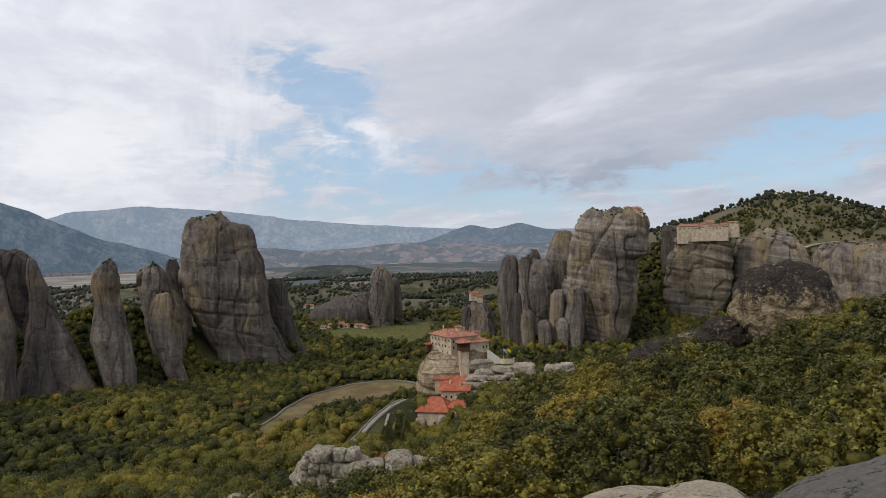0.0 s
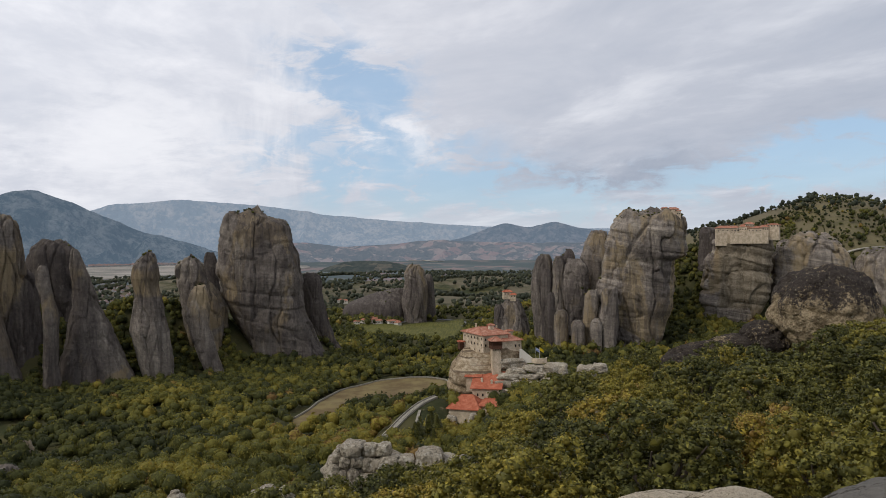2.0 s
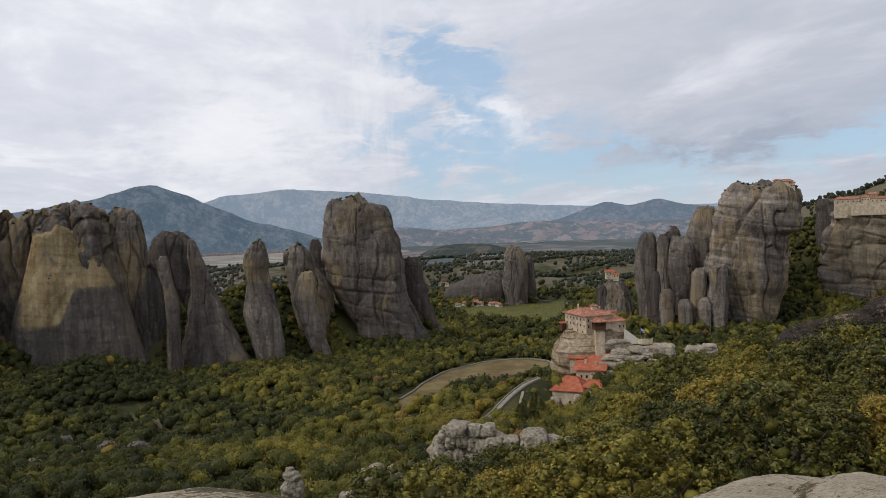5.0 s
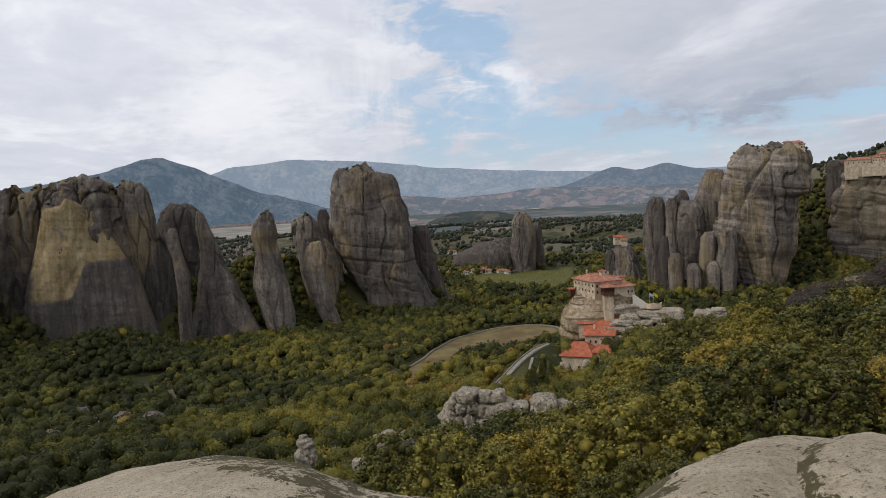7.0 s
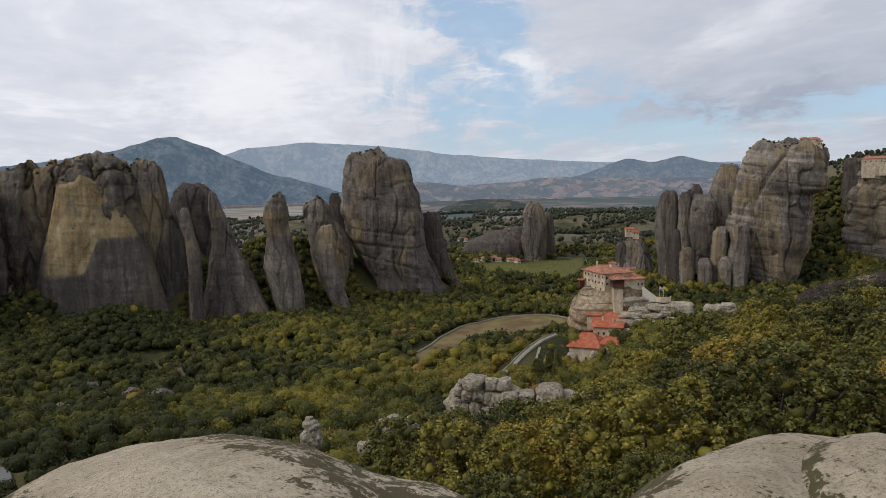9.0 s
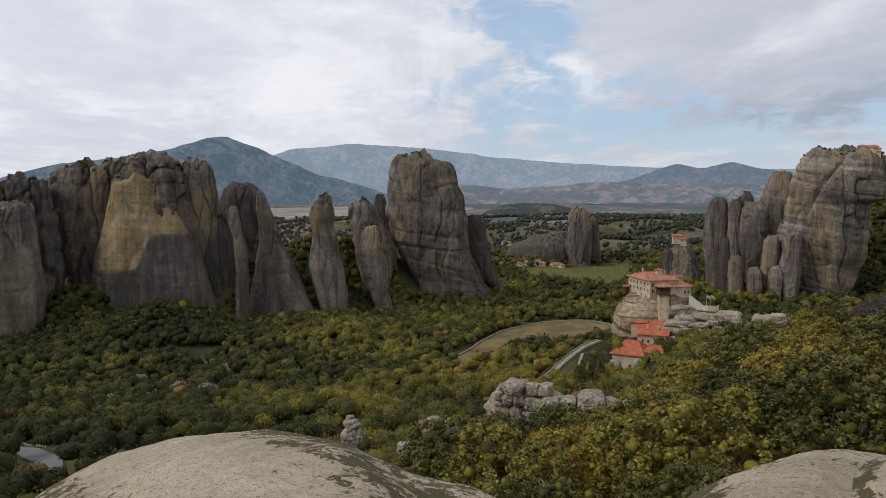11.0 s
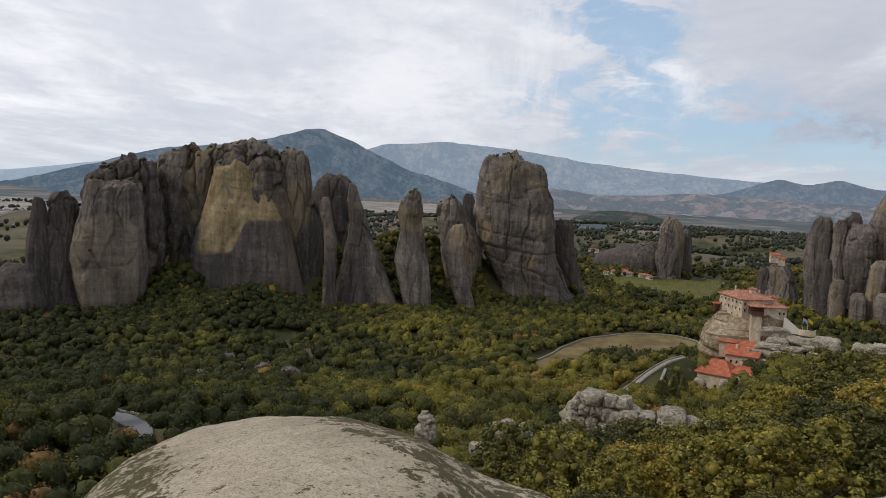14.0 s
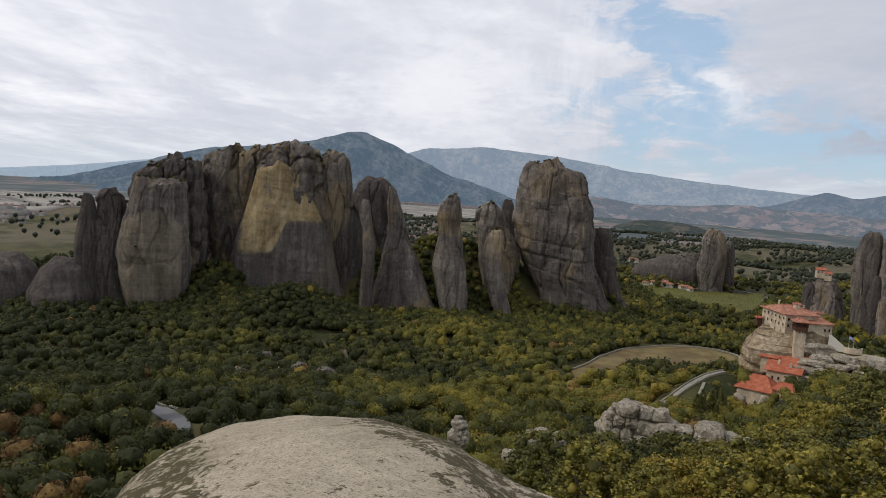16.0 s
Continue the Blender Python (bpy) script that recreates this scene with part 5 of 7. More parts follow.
build_gate()
for x, mat, lab in ((18.2, CLOTH_BLUE, "blue and white striped flag on a pole"), (19.9, CLOTH_YELLOW, "yellow flag on a pole")):
    m = empty("flag", MON @ pose(x, -1.2, -53.4), lab, "flag", "flags on the terrace")
    bm = bmesh.new()
    bmesh.ops.create_cone(bm, cap_ends=True, segments=8, radius1=0.06, radius2=0.045, depth=5.6, matrix=Matrix.Translation((0, 0, 2.8)))
    part("pole", bm, CONCRETE, m)
    bm = bmesh.new()
    rows = [[bm.verts.new((0.05 + 0.25 * i, 0.18 * math.sin(i * 1.1), 5.5 - 0.16 * i - 0.35 * j)) for i in range(8)] for j in range(5)]
    for j in range(4):
        for i in range(7):
            bm.faces.new((rows[j][i], rows[j + 1][i], rows[j + 1][i + 1], rows[j][i + 1]))
    bmesh.ops.solidify(bm, geom=bm.faces[:], thickness=0.02)
    part("cloth", bm, mat, m)


def far_house(label, az, r, slope, w, d, h, rise, turn, wall=None, roof=None, group="far houses", cat="house", wins=3, sunk=3.0):
    p = spot(az, r, EYE + slope * r)
    m = empty("house", pose(*p, 0, 0, turn - az), label, cat, group)
    wall_part(m, "wall", w, d, h + sunk, 0, 0, -sunk, 0, wall or PLASTER)
    hip_roof(m, w, d, rise, 0, 0, h, 0, roof or ROOF_RED, 0.5, 0.5)
    for i in range(wins):
        window_part(m, -w / 2 + (i + 0.5) * w / wins, -d / 2 - 0.05, h * 0.45, 0, 0.9, 1.2)
    return m


# the large monastery on the striped cliff
for a, s, w, d, h, rise, turn in ((18.25, 0.0045, 17, 10, 5.5, 2.4, 8), (18.95, 0.0035, 6, 6, 6.5, 2.0, 0), (19.6, 0.006, 9, 8, 5.5, 2.4, -6), (20.25, 0.0045, 13, 9, 5.0, 2.2, 4), (20.9, 0.0065, 8, 7, 4.5, 2.0, 0), (19.9, 0.011, 8, 7, 4, 2, 12), (21.5, 0.011, 11, 6, 3, 1.2, -10)):
    far_house("stone monastery building with a tiled roof on the cliff", a, 786, s, w, d, h, rise, turn, MASONRY, ROOF_OLD, "cliff-top monastery", "monastery building", 4, 12.0)
bm = bmesh.new()
for i in range(17):
    box(bm, (1.4, 1.0, 1.6), (-16 + i * 2.0, 0, 6.5))
box(bm, (34, 1.6, 10.5), (0, 0.2, -4.0))
part("rampart", bm, MASONRY)
rampart = bpy.data.objects["rampart"]
rampart.matrix_world = pose(*spot(19.9, 778, EYE - 0.003 * 778), 0, 0, -19.9)
tagged(rampart, "long crenellated stone rampart above the cliff", "wall")
# on the huge pillar, and the chapel on its own small rock
for a, s, w, d, h, rise, turn, r in ((14.65, 0.0325, 11, 7, 3.0, 2.0, 6, 722), (14.1, 0.0345, 6, 5, 2.6, 1.4, -8, 726), (15.1, 0.027, 3.5, 3.5, 5.5, 0.8, 0, 716)):
    far_house("small monastery building with a tiled roof on the huge pillar", a, r, s, w, d, h, rise, turn, MASONRY, ROOF_OLD, "pillar-top monastery", "monastery building", 2, 9.0)
far_house("tiny chapel with a red tile roof on a rock", 2.3, 766, -0.0765, 9, 7, 4.5, 2.2, 12, MASONRY, ROOF_RED, "valley chapel", "chapel", 3)
far_house("low chapel wing with a red tile roof", 2.75, 764, -0.079, 6, 6, 3.5, 1.8, -4, MASONRY, ROOF_RED, "valley chapel", "chapel", 2)
# village in the valley
rng = random.Random(5)
proto = far_house("white village house with a red tile roof", -9.4, 905, -0.11, 7, 6, 3.6, 1.6, 10, None, ROOF_OLD, "village houses", "house", 3)
protos = [proto, far_house("cream village house with an orange tile roof", -8.6, 915, -0.1125, 9.5, 6, 4.2, 1.7, -15, None, ROOF_OLD, "village houses", "house", 4)]
for i in range(34):
    a, r = rng.uniform(-12.4, -6.2), rng.uniform(915, 1180)
    if a > -9.0:
        r = rng.uniform(905, 940)
    p = spot(a, r)
    copy_thing(protos[i % 2], pose(p.x, p.y, ground_at(p.x, p.y) + 0.3, 0, 0, rng.uniform(-60, 60)))
for ob in protos:
    p = ob.matrix_world.translation
    ob.matrix_world = pose(p.x, p.y, ground_at(p.x, p.y) + 0.3, 0, 0, 12)

# ---------------------------------------------------------------- boulders and outcrops


def boulder_colour(n, pos):
    a, b = n.noise(pos, 0.25, 5, 0.6), n.noise(pos, 2.2, 6, 0.7)
    c = n.mix(n.ramp(a, 0.35, 0.65), (0.375, 0.32, 0.25), (0.54, 0.475, 0.375))
    c = n.mix(1.0, c, n.colours(b, ((0.32, (0.55, 0.54, 0.52)), (0.66, (1.2, 1.19, 1.16)))), "MULTIPLY")
    pale = n.noise(pos, 0.9, 6, 0.7)
    c = n.mix(n.ramp(pale, 0.54, 0.62, 0.0, 0.7), c, (0.68, 0.62, 0.52))
    dark = n.noise(n.stretch(pos, 1.0, 1.0, 0.6), 1.6, 9, 0.80)
    return n.mix(n.ramp(dark, 0.53, 0.60, 0.0, 0.8), c, (0.105, 0.088, 0.064))


BOULDER = surface("pale grey weathered stone", boulder_colour, 0.95, lambda n, p: n.noise(p, 1.5, 10, 0.80), 1.0, 0.55, 0.1)


def knob_colour(cover):
    """Brown gravelly rock under a crust of black lichen with pale specks; cover: the height above which the crust is thick."""
    def colour(n, pos):
        sep = n.node("ShaderNodeSeparateXYZ")
        n.put(sep.inputs[0], pos)
        gravel = n.cells(pos, 2.2)
        tone = n.noise(pos, 0.8, 7, 0.72)
        c = n.mix(n.ramp(tone, 0.40, 0.60), (0.16, 0.12, 0.072), (0.38, 0.295, 0.185))
        c = n.mix(n.ramp(gravel, 0.22, 0.08, 0.0, 0.7), c, (0.42, 0.36, 0.26))
        lich = n.math("ADD", n.math("MULTIPLY", n.noise(n.stretch(pos, 1, 1, 0.5), 0.35, 4, 0.6), 0.45), n.math("MULTIPLY", n.noise(pos, 2.0, 8, 0.78), 0.55))
        lich = n.math("ADD", lich, n.ramp(sep.outputs[2], cover - 3.0, cover + 2.5, -0.07, 0.085))
        c = n.mix(n.ramp(lich, 0.495, 0.535, 0.0, 0.93), c, n.mix(tone, (0.018, 0.014, 0.014), (0.06, 0.05, 0.046)))
        specks = n.noise(pos, 2.6, 6, 0.78)
        return n.mix(n.ramp(specks, 0.60, 0.64, 0.0, 0.8), c, (0.36, 0.32, 0.22))
    return colour


def knob_relief(n, pos):
    return n.math("ADD", n.noise(pos, 1.2, 8, 0.75), n.math("MULTIPLY", n.cells(pos, 2.2), -0.6))


KNOB = surface("conglomerate with black lichen above", knob_colour(EYE - 9.0), 0.95, knob_relief, 1.0, 0.5, 0.1)
KNOB_DARK = surface("conglomerate crusted with black lichen", knob_colour(EYE - 21.0), 0.95, knob_relief, 1.0, 0.5, 0.1)


def boulder(name, label, centre, rx, ry, rz, turn=0.0, seed=0.0, square=2.6, material=None, rough=0.12, nu=44, nv=30, group="boulders", tilt=0.0, crack=0.0):
    """A weathered, rounded block of stone."""
    verts = np.zeros((nv, nu, 3))
    m = pose(*centre, 0, tilt, turn)
    size = (rx * ry * rz) ** (1 / 3)
    for j in range(nv):
        v = -math.pi / 2 + math.pi * j / (nv - 1)
        for i in range(nu):
            u = 2 * math.pi * i / nu
            d = Vector((math.cos(u) * math.cos(v), math.sin(u) * math.cos(v), math.sin(v)))
            q = (abs(d.x) ** square + abs(d.y) ** square + abs(d.z) ** square) ** (-1 / square)
            p = d * q
            w = Vector((p.x * rx, p.y * ry, p.z * rz)) / size
            k = 1 + rough * (noise.noise(w * 1.3 + Vector((seed, 0, seed))) * 1.3 + 0.5 * noise.noise(w * 3.1 + Vector((0, seed, 0))) + 0.3 * noise.noise(w * 7.0))
            cr = 1 - min(1.0, abs(noise.noise(w * 1.1 + Vector((seed * 2, 5, 1)))) * 10)
            k -= rough * 0.9 * cr ** 2
            ds, ps = noise.voronoi(w * 1.5 + Vector((seed, seed, 0)))
            k -= crack * (0.7 * max(0.0, 1 - (ds[1] - ds[0]) * 7) - 0.35 * noise.noise(ps[0] * 9.1))
            k += 0.022 * noise.fractal(w * 6.0 + Vector((seed, 0, 0)), 0.8, 2.1, 3)
            verts[j, i] = m @ Vector((p.x * rx * k, p.y * ry * k, p.z * rz * k))
    me = grid_mesh(name, verts, nu, nv, material or BOULDER, wrap=True)
    return tagged(new(name, me), label, "boulder", group)


# stacked stones on the brow below the viewpoint: across, up, half breadth, half height
STACK = spot(-7.6, 106, EYE - 32.6)
ACROSS = Vector((math.cos(radians(6.9)), math.sin(radians(6.9)), 0))
AWAY = Vector((-math.sin(radians(6.9)), math.cos(radians(6.9)), 0))
STONES = ((-6.0, 2.6, 0.6, 0.35), (-4.1, 2.55, 1.75, 1.15), (-1.7, 2.3, 1.4, 1.05), (0.3, 2.25, 1.3, 1.0),
          (-6.5, 1.3, 0.7, 0.8), (-5.3, 0.9, 0.85, 0.85), (-3.6, 0.85, 1.15, 0.95), (-2.0, 0.4, 1.15, 1.2), (-0.6, 0.1, 1.1, 1.15), (1.1, 0.3, 1.7, 1.3),
          (-6.7, -0.2, 0.65, 0.95), (-5.7, -1.1, 0.8, 1.0), (-4.2, -1.4, 1.0, 1.5), (-2.2, -1.75, 1.7, 1.15), (0.4, -2.1, 1.1, 1.4),
          (-3.0, -3.3, 1.3, 1.2), (-5.2, -3.2, 1.4, 1.4), (-0.9, -3.6, 1.4, 1.2))
COLUMN = ((3.2, 0.6, 1.75, 0.85), (2.5, -0.6, 1.2, 0.9), (3.9, -1.0, 1.35, 1.5), (2.0, -2.1, 1.3, 1.3), (3.4, -3.2, 1.7, 1.5), (1.3, -3.9, 1.3, 1.2))
SLABS = ((7.0, 0.9, 2.2, 1.5), (5.6, -1.3, 1.2, 1.2), (10.6, -1.0, 4.4, 1.95), (7.6, -3.4, 3.6, 1.5), (12.6, -3.8, 3.4, 1.6), (5.8, -4.4, 1.6, 1.6))
rng = random.Random(3)
for k, (group, kind) in enumerate(((STONES, "rounded pale boulder in a stacked outcrop"), (COLUMN, "pale cracked boulder in a leaning column"), (SLABS, "broad smooth grey rock slab"))):
    for i, (x, z, hx, hz) in enumerate(group):
        deep = rng.uniform(0.9, 1.4) * max(hx, 1.2)
        c = STACK + ACROSS * x + AWAY * (0.35 * (z + 2) + rng.uniform(-0.3, 0.3)) + Vector((0, 0, z))
        boulder("boulder", kind, c, hx * 0.93, deep * 0.85, hz * 0.92, 6.9 + rng.uniform(-14, 14), i * 3.7 + k * 50, 3.8, nu=64, nv=44, rough=0.12, crack=0.035, tilt=rng.uniform(-8, 8), group="stacked stones")
for x, z, hx, hy, hz, s in ((-2.4, -3.4, 6.0, 2.6, 4.6, 1.0), (3.0, -4.2, 2.4, 2.4, 3.6, 2.0), (9.5, -5.2, 6.5, 3.2, 4.0, 3.0)):
    boulder("outcrop", "grey bedrock under the stacked stones", STACK + ACROSS * x + AWAY * 5.2 + Vector((0, 0, z)), hx, hy, hz, 6.9, s * 11, 3.0, rough=0.16, nu=70, nv=46, group="stacked stones")

# lone stones on the slopes: bearing, distance, slope, half breadth, half height
for i, (a, r, s, hx, hz, lab) in enumerate((
        (-22.7, 88, -0.346, 1.35, 1.1, "lower stone of a natural stack"), (-22.75, 88, -0.329, 0.95, 0.75, "upper stone of a natural stack"), (-22.9, 88, -0.321, 0.45, 0.5, "small capping stone of a natural stack"),
        (-18.6, 86, -0.365, 0.95, 0.7, "grey boulder in the scrub"), (-16.6, 128, -0.335, 2.3, 1.3, "pale outcrop in the scrub"), (-15.0, 126, -0.338, 1.7, 1.2, "pale outcrop in the scrub"),
        (7.7, 168, -0.232, 2.2, 1.6, "pale boulder on the wooded spur"), (8.6, 165, -0.236, 1.6, 1.2, "pale boulder on the wooded spur"),
        (-0.2, 92, -0.365, 1.8, 1.4, "grey boulder among the bushes"), (2.0, 88, -0.345, 2.0, 1.3, "grey boulder among the bushes"),
        (-35.6, 330, -0.222, 4.4, 5.0, "grey boulder in the valley woods"), (-33.6, 300, -0.242, 4.6, 4.2, "grey boulder in the valley woods"), (-39.9, 330, -0.235, 4.6, 3.0, "grey boulder in the valley woods"), (-37.0, 345, -0.232, 3.6, 3.0, "grey boulder in the valley woods"),
        (-32.3, 380, -0.196, 3.4, 5.5, "upright boulder in the valley woods"), (-38.2, 372, -0.212, 4.2, 3.4, "grey boulder in the valley woods"), (-29.4, 310, -0.244, 2.8, 2.6, "grey boulder in the valley woods"))):
    p = spot(a, r)
    far = r > 200
    z = ground_at(p.x, p.y) + 2.2 if far else EYE + s * r
    boulder("boulder", lab, (p.x, p.y, z), hx * (0.8 if far else 1), hx * 0.8, hz, -a + 11 * i, i * 4.3, 3.2, CRAG if far else None, rough=0.22, group="lone boulders", tilt=9 * math.sin(i))

# layered slabs beside the monastery
for i, (x, y, z, hx, hy, hz) in enumerate((
        (27.0, -6, -57.0, 5.0, 4.5, 2.9), (17.5, -6, -56.4, 5.2, 4.5, 1.3), (9.5, -7, -57.2, 4.6, 4.0, 1.2), (20.5, -8, -58.6, 3.2, 3.5, 1.1), (7.0, -9, -59.2, 6.0, 4.0, 1.3), (14.6, -9, -59.4, 4.4, 4.0, 1.1), (22.5, -9.5, -60.8, 3.0, 3.4, 1.2),
        (5.0, -11, -62.2, 6.4, 4.0, 1.8), (15.0, -11, -62.2, 7.4, 4.0, 1.6), (26.0, -10, -62.0, 6.0, 4.0, 1.6), (4.2, -13, -65.6, 5.6, 4.0, 2.0), (12.0, -12, -65.4, 5.0, 4.0, 1.7),
        (40.0, -4, -58.0, 4.0, 3.5, 2.4), (46.0, -2, -57.0, 3.2, 3.0, 2.0), (6.0, -2, -54.5, 7.5, 5.0, 2.4),
        (-17.8, -32, -74.5, 2.1, 2.1, 3.4), (-8.5, -31, -73.5, 2.2, 2.2, 2.8), (-20.5, -33, -77.5, 4.2, 3.4, 2.6), (12.8, -30, -68.5, 2.3, 2.2, 1.7))):
    boulder("rock_slab", "layered grey rock slab beside the monastery", MON @ Vector((x, y, z)), hx, hy, hz, 8.0 * math.sin(i * 2.3), i * 5.1, 4.5, rough=0.20, crack=0.10, group="layered slabs", tilt=3 * math.sin(i))
crag("monastery_rock", "banded grey-brown rock carrying the monastery", 338,
     ((-0.148, -1.2, 3.2), (-0.158, -1.7, 3.35), (-0.175, -2.2, 3.2), (-0.195, -2.5, 2.8), (-0.215, -2.3, 2.4), (-0.24, -2.3, 2.2)), MON_ROCK, 60.0, 0.85, seams=0.25, band=4.0, nu=170, nv=110, square=3.2, group="monastery rock", deep=8.0)

# the lichen-black knob and its ridge
boulder("lichen_rock", "brown conglomerate knob crusted with black lichen", spot(24.7, 118, EYE - 10.6), 7.4, 7.0, 6.2, -20, 7.0, 2.3, KNOB, 0.10, 110, 70, "lichen rocks")
boulder("lichen_rock", "low lichen-covered shoulder of the knob", spot(20.9, 118, EYE - 14.6), 3.6, 4.0, 2.3, -18, 17.0, 2.3, KNOB_DARK, 0.14, 80, 50, "lichen rocks")
boulder("rock_ridge", "dark lichen-covered rock ridge among the bushes", spot(17.4, 117, EYE - 17.0), 7.6, 3.2, 1.9, -18, 27.0, 2.4, KNOB_DARK, 0.18, 110, 60, "lichen rocks", -15.0)
boulder("rock_ridge", "dark end of the rock ridge among the bushes", spot(14.9, 114, EYE - 19.4), 2.7, 2.8, 2.2, -18, 37.0, 2.4, KNOB_DARK, 0.18, 70, 40, "lichen rocks", -10.0)

# ---------------------------------------------------------------- fields, roads and walls
FIELD_EARTH = surface("mown brown field", lambda n, p: n.mix(n.ramp(n.noise(p, 0.06, 6, 0.65), 0.38, 0.64), (0.135, 0.092, 0.042), (0.215, 0.165, 0.070)), 0.95, lambda n, p: n.noise(p, 1.0, 5, 0.7), 0.5, 0.2)
MEADOW_GREEN = surface("green vineyard rows", lambda n, p: n.mix(n.ramp(n.noise(n.stretch(p, 0.5, 0.04, 1), 1.0, 4, 0.6), 0.40, 0.62), (0.080, 0.078, 0.016), (0.130, 0.122, 0.028)), 0.95)
DRYSTONE = surface("dry stone wall", lambda n, p: n.mix(n.cells(p, 1.4), (0.38, 0.345, 0.28), (0.20, 0.18, 0.14)), 0.95)


def patch_mesh(name, label, outline, material, lift):
    """A field draped over the ground: rings of points from its middle to its outline."""
    c = sum((Vector(p) for p in outline), Vector((0, 0))) / len(outline)
    rings, n = 16, len(outline)
    verts = np.zeros((rings, n, 3))
    for j in range(rings):
        k = 0.02 + 0.98 * min(j, rings - 2) / (rings - 2)
        for i, p in enumerate(outline):
            x, y = c.x + (p[0] - c.x) * k, c.y + (p[1] - c.y) * k
            verts[j, i] = (x, y, ground_at(x, y) + (lift if j < rings - 1 else -3.0))
    me = grid_mesh(name, verts[::-1], n, rings, material, wrap=True)
    return tagged(new(name, me), label, "field", kind="structure")


def closed_curve(points, n):
    out, m = [], len(points)
    for i in range(n):
        t = i * m / n
        k, f = int(t), t - int(t)
        p0, p1, p2, p3 = (Vector(points[(k + d) % m]) for d in (-1, 0, 1, 2))
        out.append(0.5 * (2 * p1 + (p2 - p0) * f + (2 * p0 - 5 * p1 + 4 * p2 - p3) * f * f + (3 * p1 - p0 - 3 * p2 + p3) * f ** 3))
    return out


def flat(az, r):
    return spot(az, r).to_2d()


def on_ground(az, slope, r0=200.0):
    """The place where the line of sight at this bearing and slope meets the ground."""
    r = np.arange(r0, 2000.0, 1.0)
    x, y = r * math.sin(radians(az)), r * math.cos(radians(az))
    gap = EYE + slope * r - ground_z(x, y)
    k = int(np.argmax(gap <= 0))
    return flat(az, float(r[k]))


FIELD_LINE = closed_curve([on_ground(*p) for p in ((-14.24, -0.2373), (-12.76, -0.2216), (-11.73, -0.2106), (-10.31, -0.2003), (-8.11, -0.1922), (-5.93, -0.1877), (-3.36, -0.1885), (-2.38, -0.1939), (-2.84, -0.2095), (-5.93, -0.2204), (-8.99, -0.2213), (-10.32, -0.2294), (-12.55, -0.2501), (-13.98, -0.2516))], 110)
MEADOW_LINE = closed_curve([on_ground(*p, 650.0) for p in ((-10.07, -0.1108), (-8.54, -0.1147), (-5.94, -0.1145), (-3.38, -0.1118), (-1.70, -0.1085), (-1.08, -0.1098), (-1.36, -0.1250), (-2.11, -0.1350), (-5.94, -0.1337), (-8.10, -0.1278))], 80)
patch_mesh("field", "mown brown field inside a low stone wall", FIELD_LINE, FIELD_EARTH, 0.5)
patch_mesh("field", "green vineyard at the foot of the rocks", MEADOW_LINE, MEADOW_GREEN, 0.8)


def strip(name, label, points, width, material, lift=0.35, kind="structure", cat="road", height=0.0, margin=2.6):
    """A road or wall draped along a smooth line on the ground."""
    line = []
    pts = [Vector(p) for p in points]
    for k in range(len(pts) - 1):
        p0, p1, p2, p3 = pts[max(k - 1, 0)], pts[k], pts[k + 1], pts[min(k + 2, len(pts) - 1)]
        n = min(90, max(3, int((p2 - p1).length / 2.2)))
        for i in range(n):
            f = i / n
            line.append(0.5 * (2 * p1 + (p2 - p0) * f + (2 * p0 - 5 * p1 + 4 * p2 - p3) * f * f + (3 * p1 - p0 - 3 * p2 + p3) * f ** 3))
    line.append(pts[-1])
    bm = bmesh.new()
    prev = None
    for i, p in enumerate(line):
        d = (line[min(i + 1, len(line) - 1)] - line[max(i - 1, 0)]).normalized()
        nrm = Vector((-d.y, d.x)) * width / 2
        g = ground_at(p.x, p.y) + lift
        row = [bm.verts.new((*(p + nrm), g - 1.2)), bm.verts.new((*(p + nrm), g + height)), bm.verts.new((*(p - nrm), g + height)), bm.verts.new((*(p - nrm), g - 1.2))]
        if prev:
            for j in range(3):
                bm.faces.new((prev[j], row[j], row[j + 1], prev[j + 1]))
        prev = row
        if i:
            TRACKS.append((line[i - 1].copy(), p.copy(), width / 2 + margin))
    bm.normal_update()
    ob = part(name, bm, material)
    tagged(ob, label, cat, kind=kind)
    return line


strip("field_wall", "low dry-stone wall round the field", FIELD_LINE[0:66], 0.7, DRYSTONE, 0.3, "", "wall", 1.1)
road = strip("road", "grey asphalt mountain road in a bend", [on_ground(*p, 60.0) for p in ((-46.9954, -0.3053), (-46.1265, -0.3136), (-45.2053, -0.3226), (-44.4694, -0.3331), (-44.2885, -0.3439), (-44.6292, -0.3543), (-44.95, -0.3610))], 4.6, ASPHALT, 0.6, margin=1.3)
strip("road", "grey road through the valley woods", [flat(*p) for p in ((-27, 268), (-24.5, 258), (-22.3, 255), (-20.3, 252), (-17, 262))], 4.2, GRAVEL, 0.6)
strip("path", "pale stepped path climbing to the monastery", [flat(*p) for p in ((-9.6, 243), (-8.33, 258), (-7.0, 275), (-5.85, 290), (-4.48, 305), (-3.3, 316))], 1.3, DRYSTONE, 0.3)
strip("path", "pale side path below the monastery", [flat(*p) for p in ((-5.5, 268), (-5.04, 282), (-4.6, 298))], 1.1, DRYSTONE, 0.3)
strip("retaining_wall", "white retaining wall along the stepped path", [flat(*p) for p in ((-9.45, 242), (-8.15, 257), (-6.83, 274), (-5.68, 289), (-4.31, 304), (-3.2, 315))], 0.4, DRYSTONE, 0.4, "", "wall", 0.3)
